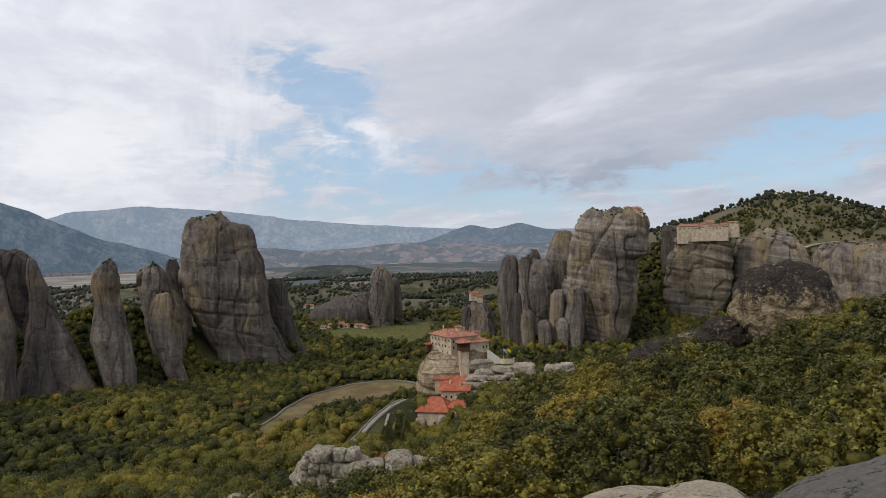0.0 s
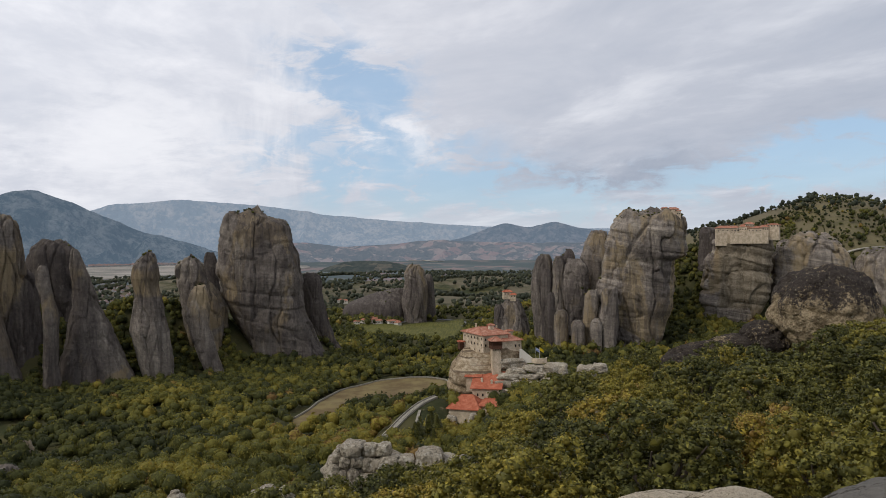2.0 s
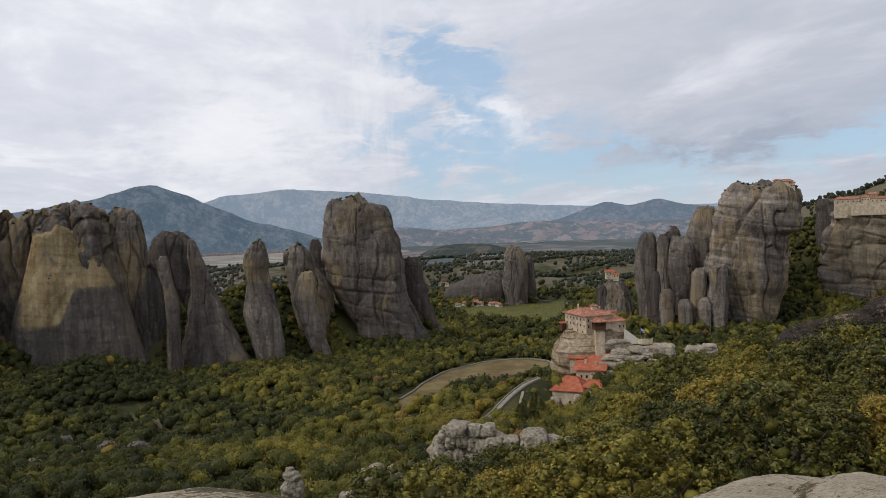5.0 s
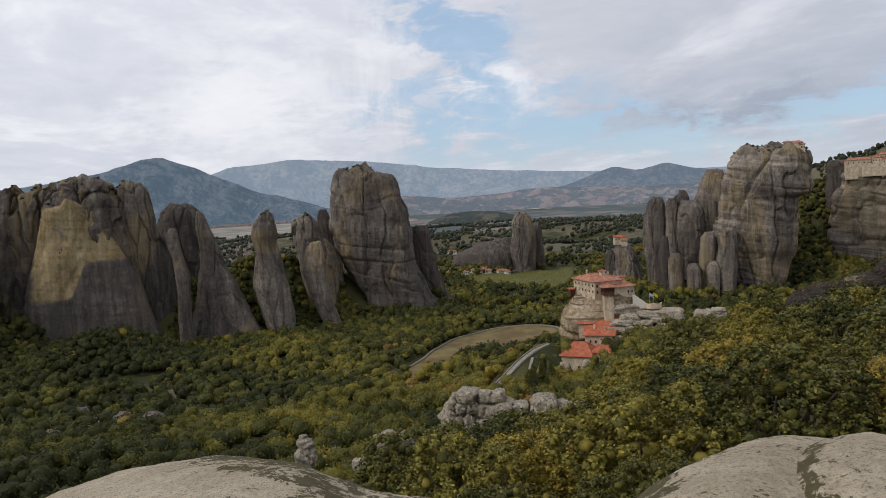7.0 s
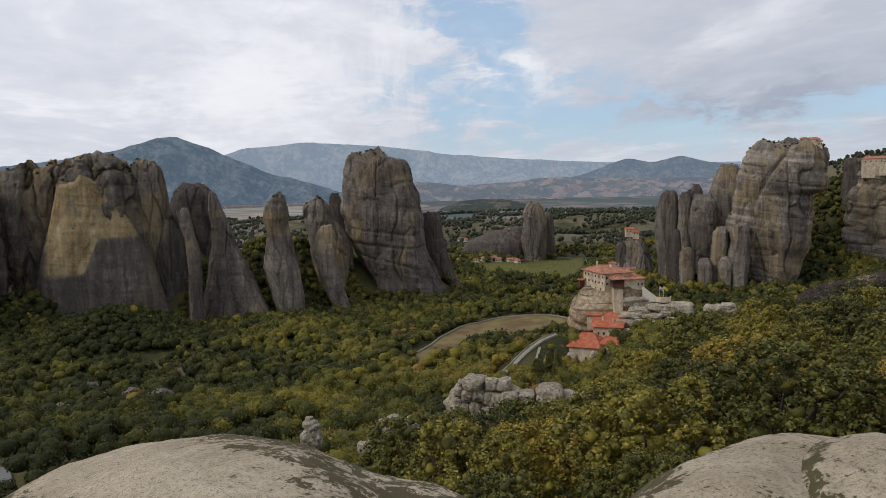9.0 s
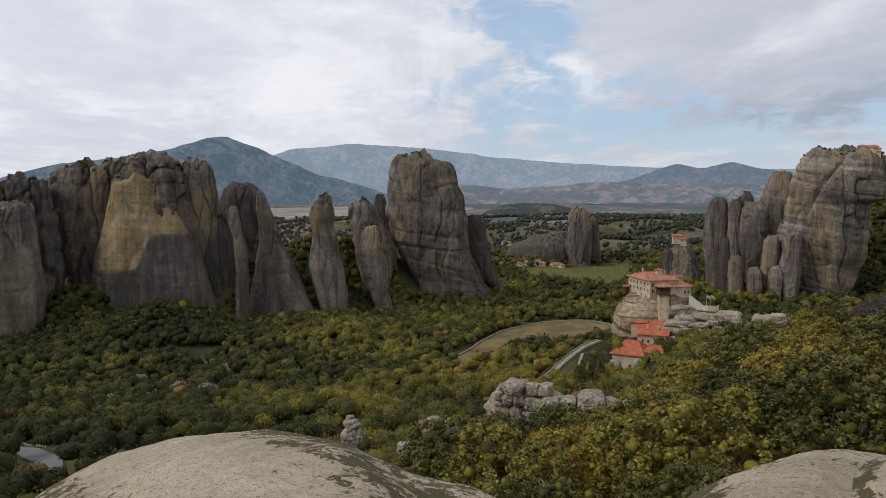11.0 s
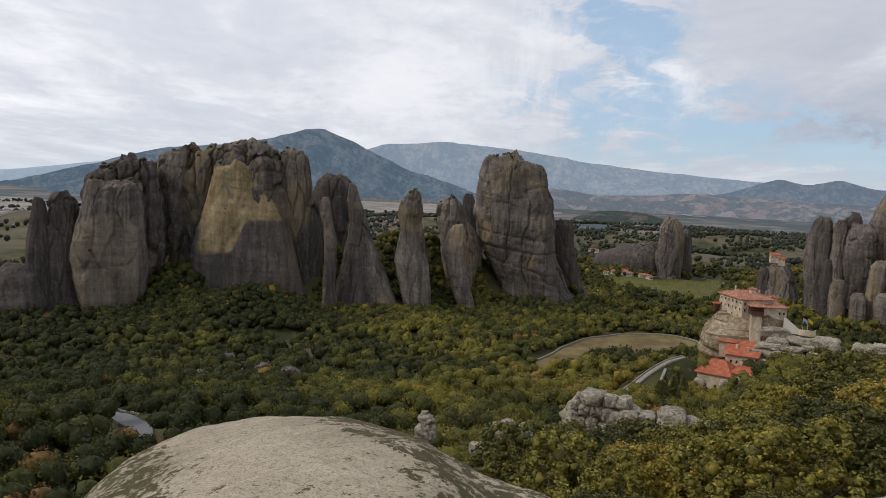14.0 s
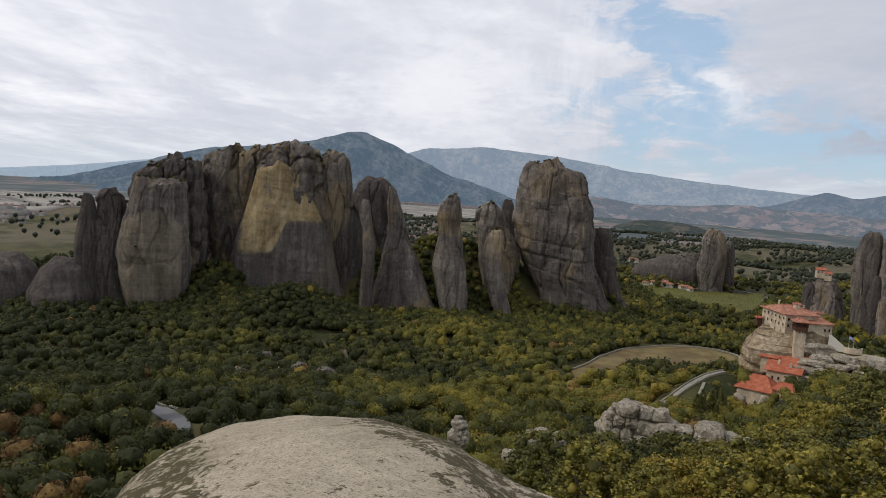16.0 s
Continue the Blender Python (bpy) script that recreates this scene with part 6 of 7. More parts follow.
strip("retaining_wall", "low parapet wall on the far side of the stepped path", [flat(*p) for p in ((-9.75, 244), (-8.5, 259), (-7.18, 276), (-6.03, 291), (-4.65, 306), (-3.4, 317))], 0.4, DRYSTONE, 0.4, "", "wall", 0.6)
strip("road", "pale road beside the vineyard", [flat(*p) for p in ((-3.6, 700), (-2.5, 735), (-1.9, 800), (-1.4, 870), (-1.1, 960), (-3.2, 985), (-6, 950))], 4.5, ASPHALT, 0.6)
strip("road", "pale road across the bare hill", [flat(*p) for p in ((22.6, 905), (24.5, 930), (27, 960), (30, 985), (34, 1000), (40, 1010))], 6.0, GRAVEL, 1.6)
strip("river", "pale gravelly river bed on the plain", [flat(*p) for p in ((-8.6, 4150), (-6.9, 3950), (-6.0, 4020), (-5.2, 3850), (-4.4, 3900), (-3.4, 3600), (-2.6, 3650))], 22.0, GRAVEL, 3.0, "structure", "river")
# kerb stones along the outer side of the bend
stone = None
k = 0
for i in range(1, len(road) - 14, 1):
    p, d = road[i], (road[min(i + 1, len(road) - 1)] - road[i - 1]).normalized()
    q = p + Vector((-d.y, d.x)) * 3.2
    if stone is None:
        bm = bmesh.new()
        box(bm, (0.9, 0.4, 0.55), (0, 0, 0), 0.0, 0.8)
        bmesh.ops.bevel(bm, geom=bm.edges[:], offset=0.06, segments=1, affect="EDGES")
        stone = tagged(part("guard_stone", bm, DRYSTONE), "pale low guard stone beside the road bend", "guard stone", "guard stones")
        stone.matrix_world = pose(q.x, q.y, ground_at(q.x, q.y) + 0.55, 0, 0, math.degrees(math.atan2(d.y, d.x)))
    else:
        copy_thing(stone, pose(q.x, q.y, ground_at(q.x, q.y) + 0.55, 0, 0, math.degrees(math.atan2(d.y, d.x))))

DRYLAND = surface("dry pale fields", lambda n, p: n.mix(n.ramp(n.noise(n.stretch(p, 0.004, 0.02, 0), 1.0, 5, 0.6), 0.42, 0.58), (0.155, 0.15, 0.13), (0.36, 0.32, 0.275)), 0.95)
for lab, line in (("pale dry fields along the river plain", ((-31, 2500), (-27, 2350), (-22, 2450), (-18, 2600), (-15.5, 2750), (-13, 2950), (-13.5, 3250), (-16, 3350), (-20, 3500), (-27, 3600), (-32, 3300))),
                  ("pale dry fields on the western plain", ((-64, 1500), (-60, 1380), (-55, 1420), (-51, 1600), (-49, 2200), (-52, 2700), (-58, 2500), (-64, 2200)))):
    patch_mesh("field", lab, closed_curve([flat(*p) for p in line], 90), DRYLAND, 3.0)


# town colours muted to grey, imitating the haze over it
FAR_ROOF = surface("far roofs greyed for haze", lambda n, p: n.mix(n.noise(p, 0.03), (0.20, 0.15, 0.14), (0.30, 0.20, 0.175)), 0.95)
FAR_WALL = surface("far walls greyed for haze", lambda n, p: n.mix(n.noise(p, 0.03), (0.26, 0.26, 0.26), (0.46, 0.45, 0.43)), 0.95)


def far_town(label, a0, a1, r0, r1, count, seed, scale):
    """Far small houses, too many and too small to tell apart."""
    g = random.Random(seed)
    bpy.context.view_layer.update()
    dep = bpy.context.evaluated_depsgraph_get()
    walls, roofs = bmesh.new(), bmesh.new()
    for _ in range(count):
        p = spot(g.gauss((a0 + a1) / 2, (a1 - a0) / 4), g.uniform(r0, r1))
        hit, place, nrm, _, ob, _ = scene.ray_cast(dep, Vector((p.x, p.y, EYE + 300)), Vector((0, 0, -1)))
        if not hit:
            continue
        w, d, h, turn = scale * g.uniform(9, 16), scale * g.uniform(8, 11), scale * g.uniform(4, 7), g.uniform(0, 3)
        box(walls, (w, d, h + 3), (p.x, p.y, place.z - 3), turn)
        box(roofs, (w * 1.1, d * 1.1, 2.6 * scale), (p.x, p.y, place.z + h), turn, 0.35)
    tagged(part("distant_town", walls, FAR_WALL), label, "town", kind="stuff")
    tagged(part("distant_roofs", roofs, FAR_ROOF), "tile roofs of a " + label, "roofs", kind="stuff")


far_town("far town of pale houses at the mountain foot", -30.5, -21.5, 3700, 3960, 240, 4, 0.9)
far_town("village of pale houses between the pillars", -28.0, -25.0, 1250, 1700, 130, 6, 0.5)
far_town("town of pale houses on the western plain", -62.0, -53.0, 1330, 1700, 190, 7, 0.6)

# ---------------------------------------------------------------- woods


def ico(sub):
    bm = bmesh.new()
    bmesh.ops.create_icosphere(bm, subdivisions=sub, radius=1.0)
    v = np.array([x.co[:] for x in bm.verts])
    f = np.array([[q.index for q in p.verts] for p in bm.faces])
    bm.free()
    return v, f


def crown_template(rng, sub, leaves, size):
    """A lumpy crown of unit radius: a leafy core and many loose leaf clumps. All in triangles."""
    v, f = ico(sub)
    out = []
    for p in v:
        k = 0.80 + 0.30 * noise.noise(Vector(p) * 1.9 + Vector(rng.uniform(0, 50, 3))) + rng.uniform(-0.07, 0.07)
        out.append(p * k)
    v = np.array(out)
    v[:, 2] *= 0.82
    vs, fs, n = [v], [f], len(v)
    d = rng.normal(size=(leaves, 3))
    d[:, 2] = np.abs(d[:, 2]) * 0.9 - 0.25
    d /= np.linalg.norm(d, axis=1)[:, None]
    for q in d:
        c = q * np.array((1, 1, 0.86)) * rng.uniform(0.84, 1.02)
        a = np.cross(q + rng.normal(size=3) * 0.55, rng.normal(size=3))
        a /= np.linalg.norm(a)
        b = np.cross(q + rng.normal(size=3) * 0.4, a)
        b /= np.linalg.norm(b)
        s = size * rng.uniform(0.6, 1.35)
        vs.append(np.array([c + a * s, c - a * s * 0.6 + b * s * 0.8, c - a * s * 0.5 - b * s * 0.9]))
        fs.append(np.array([[n, n + 1, n + 2]]))
        n += 3
    # lower tint on the core paints the shade inside the crown
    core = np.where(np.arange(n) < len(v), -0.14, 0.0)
    return np.concatenate(vs), np.concatenate(fs), core


def woods(name, label, spots, templates, rng, leaves=None):
    """One joined mesh of many crowns; spots: x, y, z, radius, height, tint."""
    V, F, T, n = [], [], [], 0
    for k, (v, f, core) in enumerate(templates):
        s = spots[k::len(templates)]
        if not len(s):
            continue
        a = rng.uniform(0, 2 * np.pi, len(s))
        ca, sa = np.cos(a)[:, None], np.sin(a)[:, None]
        x = (v[None, :, 0] * ca - v[None, :, 1] * sa) * s[:, 3:4] + s[:, 0:1]
        y = (v[None, :, 0] * sa + v[None, :, 1] * ca) * s[:, 3:4] + s[:, 1:2]
        z = v[None, :, 2] * s[:, 4:5] + s[:, 2:3]
        V.append(np.stack([x, y, z], -1).reshape(-1, 3))
        F.append((f[None] + (np.arange(len(s)) * len(v))[:, None, None]).reshape(-1, 3) + n)
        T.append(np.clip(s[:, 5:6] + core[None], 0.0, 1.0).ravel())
        n += len(s) * len(v)
    me = bpy.data.meshes.new(name)
    fill_mesh(me, np.concatenate(V), np.concatenate(F))
    at = me.attributes.new("tint", "FLOAT", "POINT")
    at.data.foreach_set("value", np.concatenate(T).astype(np.float32))
    me.materials.append(leaves or LEAVES)
    return tagged(new(name, me), label, "woods", kind="stuff")


def in_ellipse(x, y, spec):
    c = spot(spec[0], spec[1])
    b = radians(spec[0])
    dx, dy = x - c.x, y - c.y
    across, along = dx * math.cos(b) - dy * math.sin(b), dx * math.sin(b) + dy * math.cos(b)
    return (across / spec[2]) ** 2 + (along / spec[3]) ** 2 < 1.0


CLEARINGS = [(0.6, 298, 15, 14)]


def inside(x, y, line, grow=1.0):
    """Which of the points lie within a closed line."""
    c = sum(line, Vector((0, 0))) / len(line)
    pts = [c + (p - c) * grow for p in line]
    hit = np.zeros(x.shape, bool)
    for p, q in zip(pts, pts[1:] + pts[:1]):
        if abs(q.y - p.y) > 1e-6:
            hit ^= ((p.y > y) != (q.y > y)) & (x < (q.x - p.x) * (y - p.y) / (q.y - p.y) + p.x)
    return hit


def scatter(rng, r0, r1, a0, a1, area, size, keep=None, crest_side=None):
    n = int(0.5 * (r1 * r1 - r0 * r0) * radians(a1 - a0) / area)
    r = np.sqrt(rng.uniform(r0 * r0, r1 * r1, n))
    az = rng.uniform(a0, a1, n)
    x, y = r * np.sin(np.radians(az)), r * np.cos(np.radians(az))
    ok = np.ones(n, bool)
    for c in CLEARINGS:
        ok &= ~in_ellipse(x, y, c)
    ok &= ~inside(x, y, FIELD_LINE, 1.04) & ~inside(x, y, MEADOW_LINE, 1.05)
    for c, side, bear, hw, hd in FOOTPRINTS:
        dx, dy = x - c[0], y - c[1]
        ok &= ((dx * side[0] + dy * side[1]) / hw) ** 2 + ((dx * bear[0] + dy * bear[1]) / hd) ** 2 > 0.92
    for p, q, w in TRACKS:
        ok &= segment_distance(x, y, p, q)[0] > w
    if keep is not None:
        ok &= keep(x, y, r, az, rng)
    x, y = x[ok], y[ok]
    r, az = r[ok], az[ok]
    rad = size * rng.uniform(0.62, 1.25, len(x))
    rad = np.where((az > 15) & (r > 860), rad * 0.8, rad)
    z = ground_z(x, y)
    patch = 0.5 + 0.5 * wave(x, y, 60, 3.0)
    # tint drops towards the left: a cloud shadow put into the leaf colour
    tint = np.clip(0.33 + 0.36 * (patch - 0.5) + 0.12 * wave(x, y, 24, 8.0) + rng.normal(0, 0.11, len(x)) - 0.16 * ((az > 15) & (r > 860)) - 0.23 * smooth(-24, -42, az) + 0.10 * smooth(420, 250, r) * (az > -25), 0.02, 0.66)
    rust = rng.uniform(0, 1, len(x)) < 0.012 + 0.16 * (az < -44.5) * (r < 190) + 0.16 * (az > -16) * (az < -2) * (r < 340) * (r > 100)
    tint = np.where(rust, rng.uniform(0.74, 1.0, len(x)), tint)
    tint = np.where(rust & (az < -44.5), 1.0, tint)
    return np.stack([x, y, z + rad * rng.uniform(0.75, 1.6, len(x)), rad, rad * rng.uniform(0.95, 1.45, len(x)), tint], -1)


def build_woods():
    rng = np.random.default_rng(11)
    near = [crown_template(rng, 2, 110, 0.13) for _ in range(5)]
    mid = [crown_template(rng, 2, 26, 0.20) for _ in range(5)]
    far = [crown_template(rng, 1, 10, 0.36) for _ in range(4)]
    tiny = [crown_template(rng, 1, 0, 0.3) for _ in range(4)]
    beyond = lambda x, y, r, az, g: ((az < -17) & (r > np.where(az > -43.5, 95, 70))) | ((az >= -17) & (r > np.interp(az, CREST_AZ, CREST_R) + 14))
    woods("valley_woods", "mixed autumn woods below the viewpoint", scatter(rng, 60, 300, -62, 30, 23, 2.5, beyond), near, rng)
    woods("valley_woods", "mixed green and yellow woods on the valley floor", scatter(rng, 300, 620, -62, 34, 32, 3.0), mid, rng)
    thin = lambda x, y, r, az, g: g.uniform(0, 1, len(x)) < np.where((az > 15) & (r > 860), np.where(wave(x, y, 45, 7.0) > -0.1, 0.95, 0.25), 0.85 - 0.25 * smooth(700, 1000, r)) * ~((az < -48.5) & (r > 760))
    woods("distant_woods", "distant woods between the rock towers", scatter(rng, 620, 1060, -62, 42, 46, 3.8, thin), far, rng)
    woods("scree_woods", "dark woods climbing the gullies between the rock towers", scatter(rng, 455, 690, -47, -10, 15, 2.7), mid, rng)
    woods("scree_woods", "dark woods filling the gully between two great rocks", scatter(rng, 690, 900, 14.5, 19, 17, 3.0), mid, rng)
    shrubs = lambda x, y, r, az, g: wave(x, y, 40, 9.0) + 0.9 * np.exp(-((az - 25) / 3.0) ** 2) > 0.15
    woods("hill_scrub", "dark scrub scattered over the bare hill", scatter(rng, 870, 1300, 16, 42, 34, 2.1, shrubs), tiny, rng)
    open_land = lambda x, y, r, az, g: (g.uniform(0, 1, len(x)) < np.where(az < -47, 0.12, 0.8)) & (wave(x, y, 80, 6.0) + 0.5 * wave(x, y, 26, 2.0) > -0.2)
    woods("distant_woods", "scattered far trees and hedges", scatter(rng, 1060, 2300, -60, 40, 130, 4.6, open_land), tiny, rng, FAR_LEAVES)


build_woods()

# ---------------------------------------------------------------- trees on the near slope


def lobed_crown(seed, lobes, clumps, leaves, size, squash=0.85):
    """A broad crown of unit radius: rounded lobes, each a cluster of small leafy clumps, with dark gaps between. Returns points, triangles."""
    g = np.random.default_rng(seed)
    centres = [np.array((0, 0, 0.05, 0.50))]
    for _ in range(400):
        if len(centres) > lobes:
            break
        a, e = g.uniform(0, 2 * np.pi), g.uniform(-0.45, 1.35)
        d = np.array((np.cos(a) * np.cos(e), np.sin(a) * np.cos(e), np.sin(e) * squash)) * g.uniform(0.56, 0.80)
        if min(np.linalg.norm(d - c[:3]) for c in centres[1:] or [np.ones(4) * 9]) > 0.42:
            centres.append(np.append(d, g.uniform(0.27, 0.42)))
    core_v, core_f = ico(1)
    V, F, n, spots, outward = [], [], 0, [], []
    for c in centres:
        way = g.normal(size=(clumps, 3))
        way[:, 2] += 0.3
        way /= np.linalg.norm(way, axis=1)[:, None]
        for d in np.concatenate([np.zeros((1, 3)), way]):
            middle = not d.any()
            rad = c[3] * (0.36 if middle else g.uniform(0.13, 0.25))
            p = c[:3] + d * c[3] * g.uniform(0.68, 0.92)
            v = core_v * rad * (0.66 + g.uniform(-0.24, 0.24, (len(core_v), 1))) + p
            V.append(v), F.append(core_f + n)
            n += len(v)
            if not middle:
                spots.append(np.append(p, rad)), outward.append(d)
    spots, outward = np.array(spots), np.array(outward)
    k = g.integers(0, len(spots), leaves)
    d = g.normal(size=(leaves, 3)) + outward[k] * 1.0
    d /= np.linalg.norm(d, axis=1)[:, None]
    p = spots[k, :3] + d * spots[k, 3:4] * g.uniform(0.85, 1.55, (leaves, 1))
    a = np.cross(d + g.normal(size=(leaves, 3)) * 0.6, g.normal(size=(leaves, 3)))
    a /= np.linalg.norm(a, axis=1)[:, None]
    b = np.cross(d + g.normal(size=(leaves, 3)) * 0.5, a)
    b /= np.linalg.norm(b, axis=1)[:, None]
    s = size * g.uniform(0.6, 1.4, (leaves, 1))
    V.append(np.stack([p + a * s, p - a * s * 0.5 + b * s * 0.75, p - a * s * 0.5 - b * s * 0.75], 1).reshape(-1, 3))
    F.append(np.arange(leaves * 3).reshape(-1, 3) + n)
    return np.concatenate(V), np.concatenate(F)


def trunk_mesh(seed, height, reach):
    """A tapered, leaning trunk with forking limbs."""
    g = random.Random(seed)
    bm = bmesh.new()

    def limb(p, q, r0, r1):
        axis = q - p
        m = Matrix.Translation((p + q) / 2) @ axis.to_track_quat("Z", "Y").to_matrix().to_4x4()
        bmesh.ops.create_cone(bm, cap_ends=True, segments=7, radius1=r0, radius2=r1, depth=axis.length, matrix=m)

    base = Vector((0, 0, -0.6))
    fork = Vector((g.uniform(-0.2, 0.2), g.uniform(-0.2, 0.2), height * 0.42))
    limb(base, fork, 0.16, 0.11)
    for i in range(5):
        a = i * 1.26 + g.uniform(-0.3, 0.3)
        mid = fork + Vector((math.cos(a) * reach * 0.4, math.sin(a) * reach * 0.4, height * 0.22))
        tip = mid + Vector((math.cos(a + 0.4) * reach * 0.38, math.sin(a + 0.4) * reach * 0.38, height * 0.24))
        limb(fork, mid, 0.085, 0.055)
        limb(mid, tip, 0.055, 0.02)
    return bm


def tinted(name, value, spread):
    """Leaves whose hue differs from tree to tree about the given place on the autumn scale."""
    m = bpy.data.materials.new(name)
    m.use_nodes = True
    n = Nodes(m.node_tree)
    rnd = n.node("ShaderNodeObjectInfo").outputs["Random"]
    geo = n.node("ShaderNodeNewGeometry")
    fac = n.math("ADD", n.math("MULTIPLY_ADD", rnd, spread, value - spread / 2), n.math("MULTIPLY", n.math("SUBTRACT", geo.outputs["Random Per Island"], 0.5), 0.26))
    fac = n.math("ADD", fac, n.math("MULTIPLY", n.math("SUBTRACT", n.noise(geo.outputs["Position"], 0.5, 3, 0.6), 0.5), 0.30), clamp=True)
    c = n.colours(fac, LEAF_STOPS)
    pick = n.math("FRACT", n.math("MULTIPLY", geo.outputs["Random Per Island"], 7.31))
    c = n.mix(1.0, c, n.colours(pick, ((0.0, (0.62, 0.61, 0.58)), (0.6, (1.04, 1.01, 0.95)), (1.0, (1.48, 1.42, 1.18)))), "MULTIPLY")
    d = n.node("ShaderNodeBsdfPrincipled")
    n.put(d.inputs["Base Color"], c)
    d.inputs["Roughness"].default_value, d.inputs["Specular IOR Level"].default_value = 0.6, 0.2
    tr = n.node("ShaderNodeBsdfTranslucent")
    n.put(tr.inputs[0], c)
    mixer = n.node("ShaderNodeMixShader")
    mixer.inputs[0].default_value = 0.08
    n.put(mixer.inputs[1], d.outputs[0]), n.put(mixer.inputs[2], tr.outputs[0])
    out = n.node("ShaderNodeOutputMaterial")
    n.put(out.inputs[0], mixer.outputs[0])
    return m


GREEN_LEAVES = tinted("green oak leaves", 0.30, 0.38)
GOLD_LEAVES = tinted("yellowing leaves", 0.42, 0.14)
RUST_LEAVES = tinted("rusty autumn leaves", 0.66, 0.14)
DUSK_LEAVES = tinted("dark evergreen leaves", 0.17, 0.14)


def tree_kind(label, seed, lobes, clumps, leaves, size, radius, height, material):
    m = empty("tree", pose(0, 0, 0), label, "tree", "trees on the slope")
    part("trunk", trunk_mesh(seed, height * 0.9, radius * 0.7), BARK, m)
    v, f = lobed_crown(seed, lobes, clumps, leaves, size)
    v = v * np.array((radius, radius, radius * 0.86)) + np.array((0, 0, height - radius * 0.72))
    me = bpy.data.meshes.new("crown")
    fill_mesh(me, v, f)
    me.materials.append(material)
    new("crown", me).parent = m
    return m


def plant_slope():
    g = random.Random(21)
    near = [tree_kind("bushy green oak on the slope", 1, 12, 34, 13000, 0.024, 2.2, 4.2, GREEN_LEAVES), tree_kind("dense green oak on the slope", 2, 12, 34, 13000, 0.024, 2.4, 4.4, GREEN_LEAVES),
            tree_kind("yellowing bush on the slope", 3, 12, 34, 13000, 0.024, 2.0, 3.6, GOLD_LEAVES), tree_kind("rusty autumn bush on the slope", 4, 12, 34, 13000, 0.024, 2.0, 3.8, RUST_LEAVES),
            tree_kind("dark evergreen bush on the slope", 5, 12, 34, 13000, 0.024, 2.2, 4.0, DUSK_LEAVES)]
    far = [tree_kind("round green oak on the slope", 6, 12, 24, 4200, 0.034, 2.3, 4.0, GREEN_LEAVES), tree_kind("green oak with a broken outline on the slope", 7, 12, 24, 4200, 0.034, 2.3, 4.2, GREEN_LEAVES),
           tree_kind("golden bush on the slope", 8, 12, 24, 4200, 0.034, 2.1, 3.6, GOLD_LEAVES), tree_kind("russet bush on the slope", 9, 12, 24, 4200, 0.034, 2.1, 3.7, RUST_LEAVES),
           tree_kind("dark holm oak on the slope", 10, 12, 24, 4200, 0.034, 2.3, 4.0, DUSK_LEAVES)]
    used, taken = set(), []
    tries = 0
    while len(taken) < 298 and tries < 16000:
        tries += 1
        a, r = g.uniform(-16, 39), g.uniform(15, 150)
        if r > float(np.interp(a, CREST_AZ, CREST_R)) + 16 or (r < 30 and a > 33):
            continue
        p = spot(a, r)
        gap = 2.5 + r * 0.019
        if any((p.x - q[0]) ** 2 + (p.y - q[1]) ** 2 < (gap + q[2]) ** 2 * 0.54 for q in taken):
            continue
        if (-14.5 < a < 1.5 and 84 < r < 112 and not (a > -3.2 and r > 101)) or (-14.5 < a < -2.5 and 58 < r < 85):
            continue
        if 13.5 < a < 29 and 100 < r < 124:
            continue
        taken.append((p.x, p.y, gap))
        pool = near if r < 46 else far
        patch = float(wave(np.array(p.x), np.array(p.y), 11, 5.0))
        u = g.random()
        # more dark evergreens beyond bearing 17, their colour standing in for shade
        k = 2 if u < 0.20 + 0.12 * patch else 3 if u > (0.91 if not 8 < a < 17 else 0.82) else 4 if 0.34 < u < (0.40 if 2 < a < 17 else 0.62) else g.choice((0, 1))
        s = g.uniform(1.0, 1.5) * (1 + 0.0018 * r) * (0.66 if r < 22 else 1.0)
        m = pose(p.x, p.y, ground_at(p.x, p.y) - 0.1, 0, 0, g.uniform(0, 360))
        ob = pool[k]
        if ob.name in used:
            ob = copy_thing(ob, m)
            ob.scale = (s, s, s * g.uniform(0.9, 1.1))
        else:
            used.add(ob.name)
            ob.matrix_world = m
            ob.scale = (s, s, s)


plant_slope()


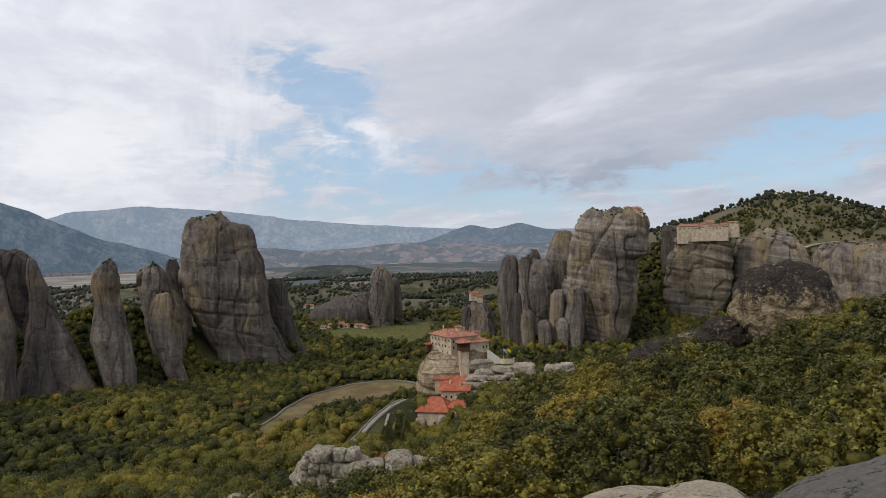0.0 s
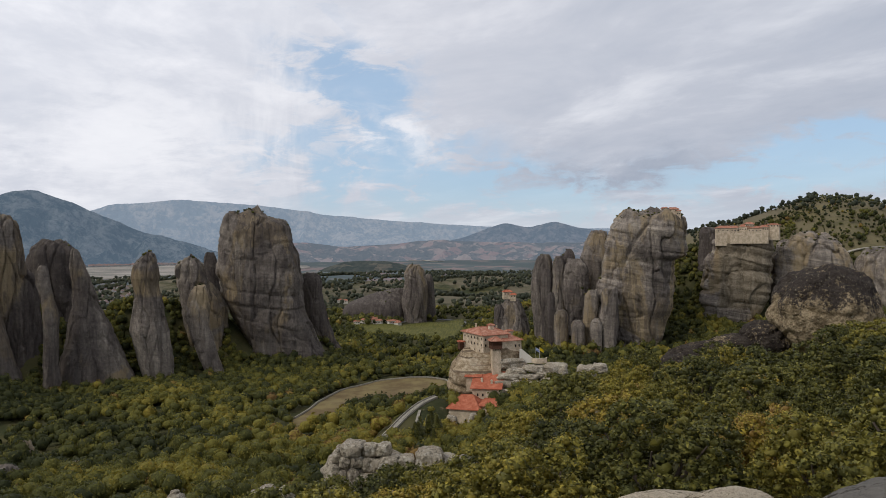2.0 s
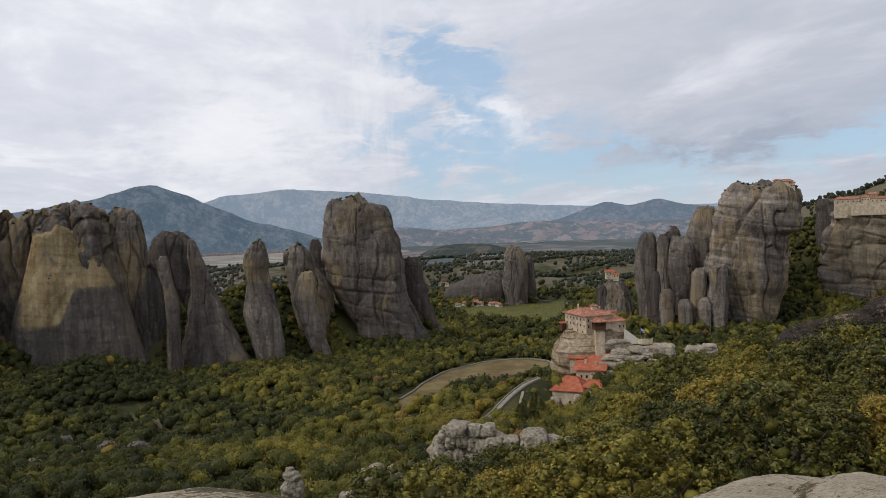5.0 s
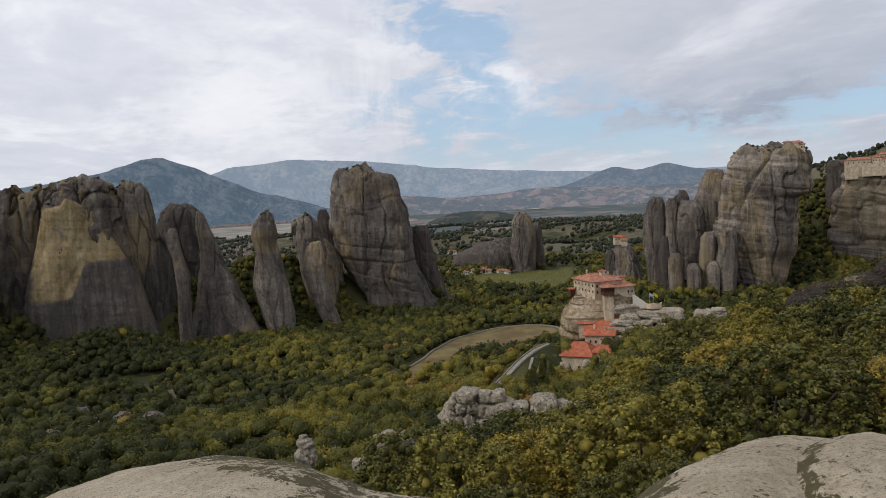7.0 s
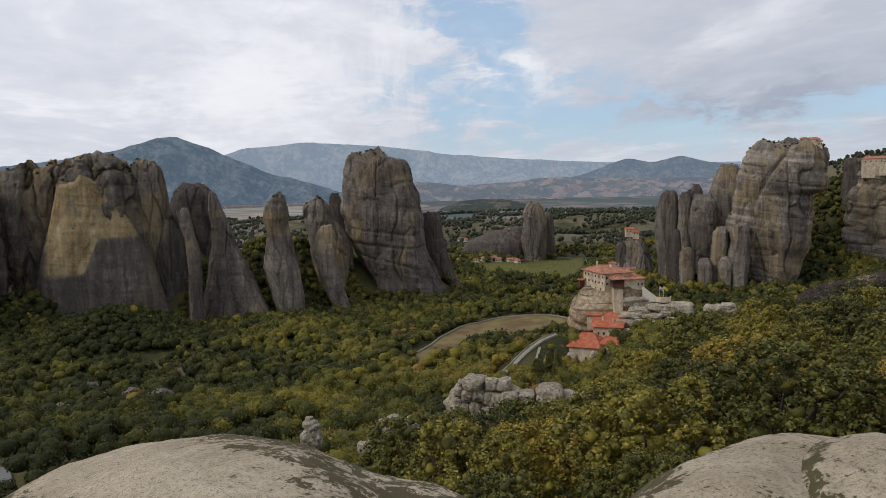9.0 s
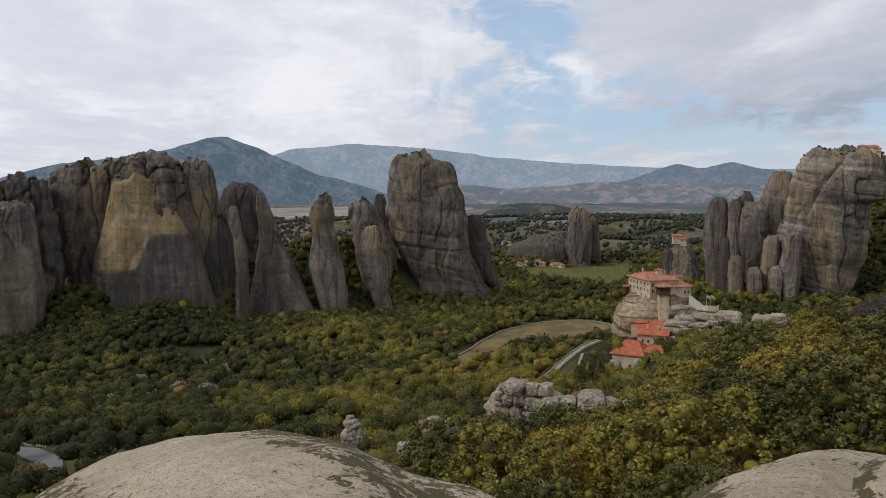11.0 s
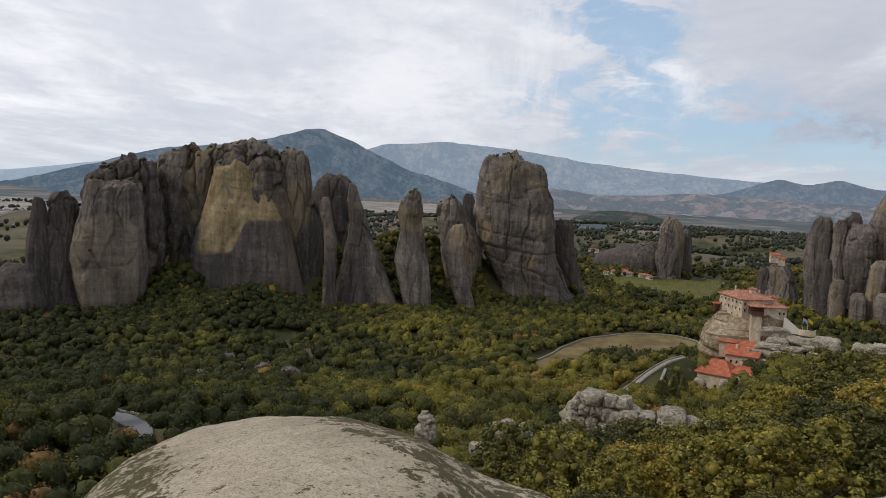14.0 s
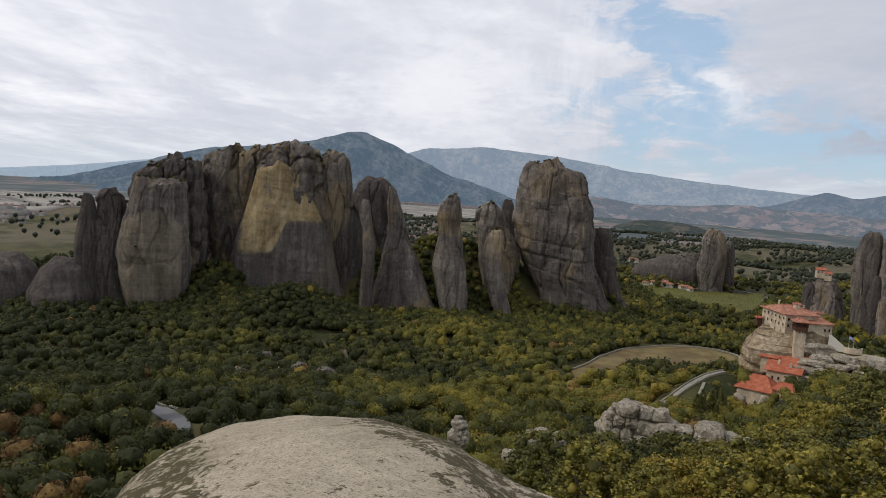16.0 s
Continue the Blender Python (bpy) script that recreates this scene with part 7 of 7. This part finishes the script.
def plant_conifers():
    """Dark pointed conifers below the monastery and a row beside the vineyard."""
    g = random.Random(31)
    kinds = []
    for k in range(2):
        m = empty("conifer", pose(0, 0, 0), "dark blue-green pointed conifer", "tree", "conifers")
        bm = bmesh.new()
        bmesh.ops.create_cone(bm, cap_ends=True, segments=7, radius1=0.2, radius2=0.08, depth=3.0, matrix=Matrix.Translation((0, 0, 1.0)))
        part("trunk", bm, BARK, m)
        q = np.random.default_rng(40 + k)
        n = 900
        h = q.uniform(0, 1, n) ** 1.3
        a = q.uniform(0, 2 * np.pi, n)
        rad = (1 - h) * 1.5 * q.uniform(0.75, 1.1, n) * (0.8 + 0.25 * np.sin(h * 26)) + 0.08
        c = np.stack([np.cos(a) * rad, np.sin(a) * rad, 1.0 + h * 7.0], -1)
        o = np.stack([np.cos(a), np.sin(a), np.full(n, -0.5)], -1) * 0.34
        t = np.stack([-np.sin(a), np.cos(a), np.zeros(n)], -1) * 0.22
        v = np.stack([c + o, c - o * 0.6 + t, c - o * 0.6 - t], 1).reshape(-1, 3)
        f = np.arange(n * 3).reshape(-1, 3)
        me = bpy.data.meshes.new("crown")
        fill_mesh(me, v, f)
        me.materials.append(DUSK_LEAVES)
        new("crown", me).parent = m
        kinds.append(m)
    first = [True, True]
    for i in range(22):
        if i < 14:
            a, r = g.uniform(-5.0, -3.0), g.uniform(252, 284)
        else:
            a, r = -7.6 + (i - 14) * 0.55 + g.uniform(-0.1, 0.1), g.uniform(975, 990)
        p = spot(a, r)
        k = i % 2
        m = pose(p.x, p.y, ground_at(p.x, p.y) - 0.2, 0, 0, g.uniform(0, 360))
        s = g.uniform(0.75, 1.25)
        ob = kinds[k]
        if first[k]:
            first[k] = False
            ob.matrix_world = m
        else:
            ob = copy_thing(ob, m)
        ob.scale = (s * 1.7, s * 1.7, s * 1.1)


plant_conifers()


def bushes_on_rocks():
    """Scrub on the tops and ledges of the rock towers."""
    g = np.random.default_rng(8)
    bpy.context.view_layer.update()
    dep = bpy.context.evaluated_depsgraph_get()
    out = []
    regions = ((-16.8, 612, 24, 16, 30), (-39.5, 585, 55, 45, 170), (-44.6, 570, 42, 55, 110), (13.2, 730, 34, 26, 70), (19.6, 800, 36, 26, 60), (24.5, 830, 50, 30, 90), (32, 850, 70, 30, 120), (-27.8, 590, 45, 60, 120), (-49.2, 560, 28, 22, 30), (-24.5, 575, 40, 40, 60), (-5.75, 960, 30, 25, 30), (7.0, 735, 40, 40, 90))
    for a, r, hx, hy, n in regions:
        c, b = spot(a, r), radians(-a)
        for _ in range(n):
            u, v = g.uniform(-hx, hx), g.uniform(-hy, hy)
            x, y = c.x + u * math.cos(b) - v * math.sin(b), c.y + u * math.sin(b) + v * math.cos(b)
            hit, place, nrm, _, ob, _ = scene.ray_cast(dep, Vector((x, y, EYE + 120)), Vector((0, 0, -1)))
            if hit and nrm.z > 0.55 and ob.name.split(".")[0] in ("rock_pillar", "cliff", "rock_needle"):
                s = g.uniform(0.7, 2.1)
                out.append((x, y, place.z + s * 0.4, s, s * g.uniform(0.6, 1.0), np.clip(g.normal(0.24, 0.12), 0.02, 0.6)))
    woods("rock_scrub", "dark scrub on the tops and ledges of the rocks", np.array(out), [crown_template(g, 1, 10, 0.36) for _ in range(4)], g)


bushes_on_rocks()
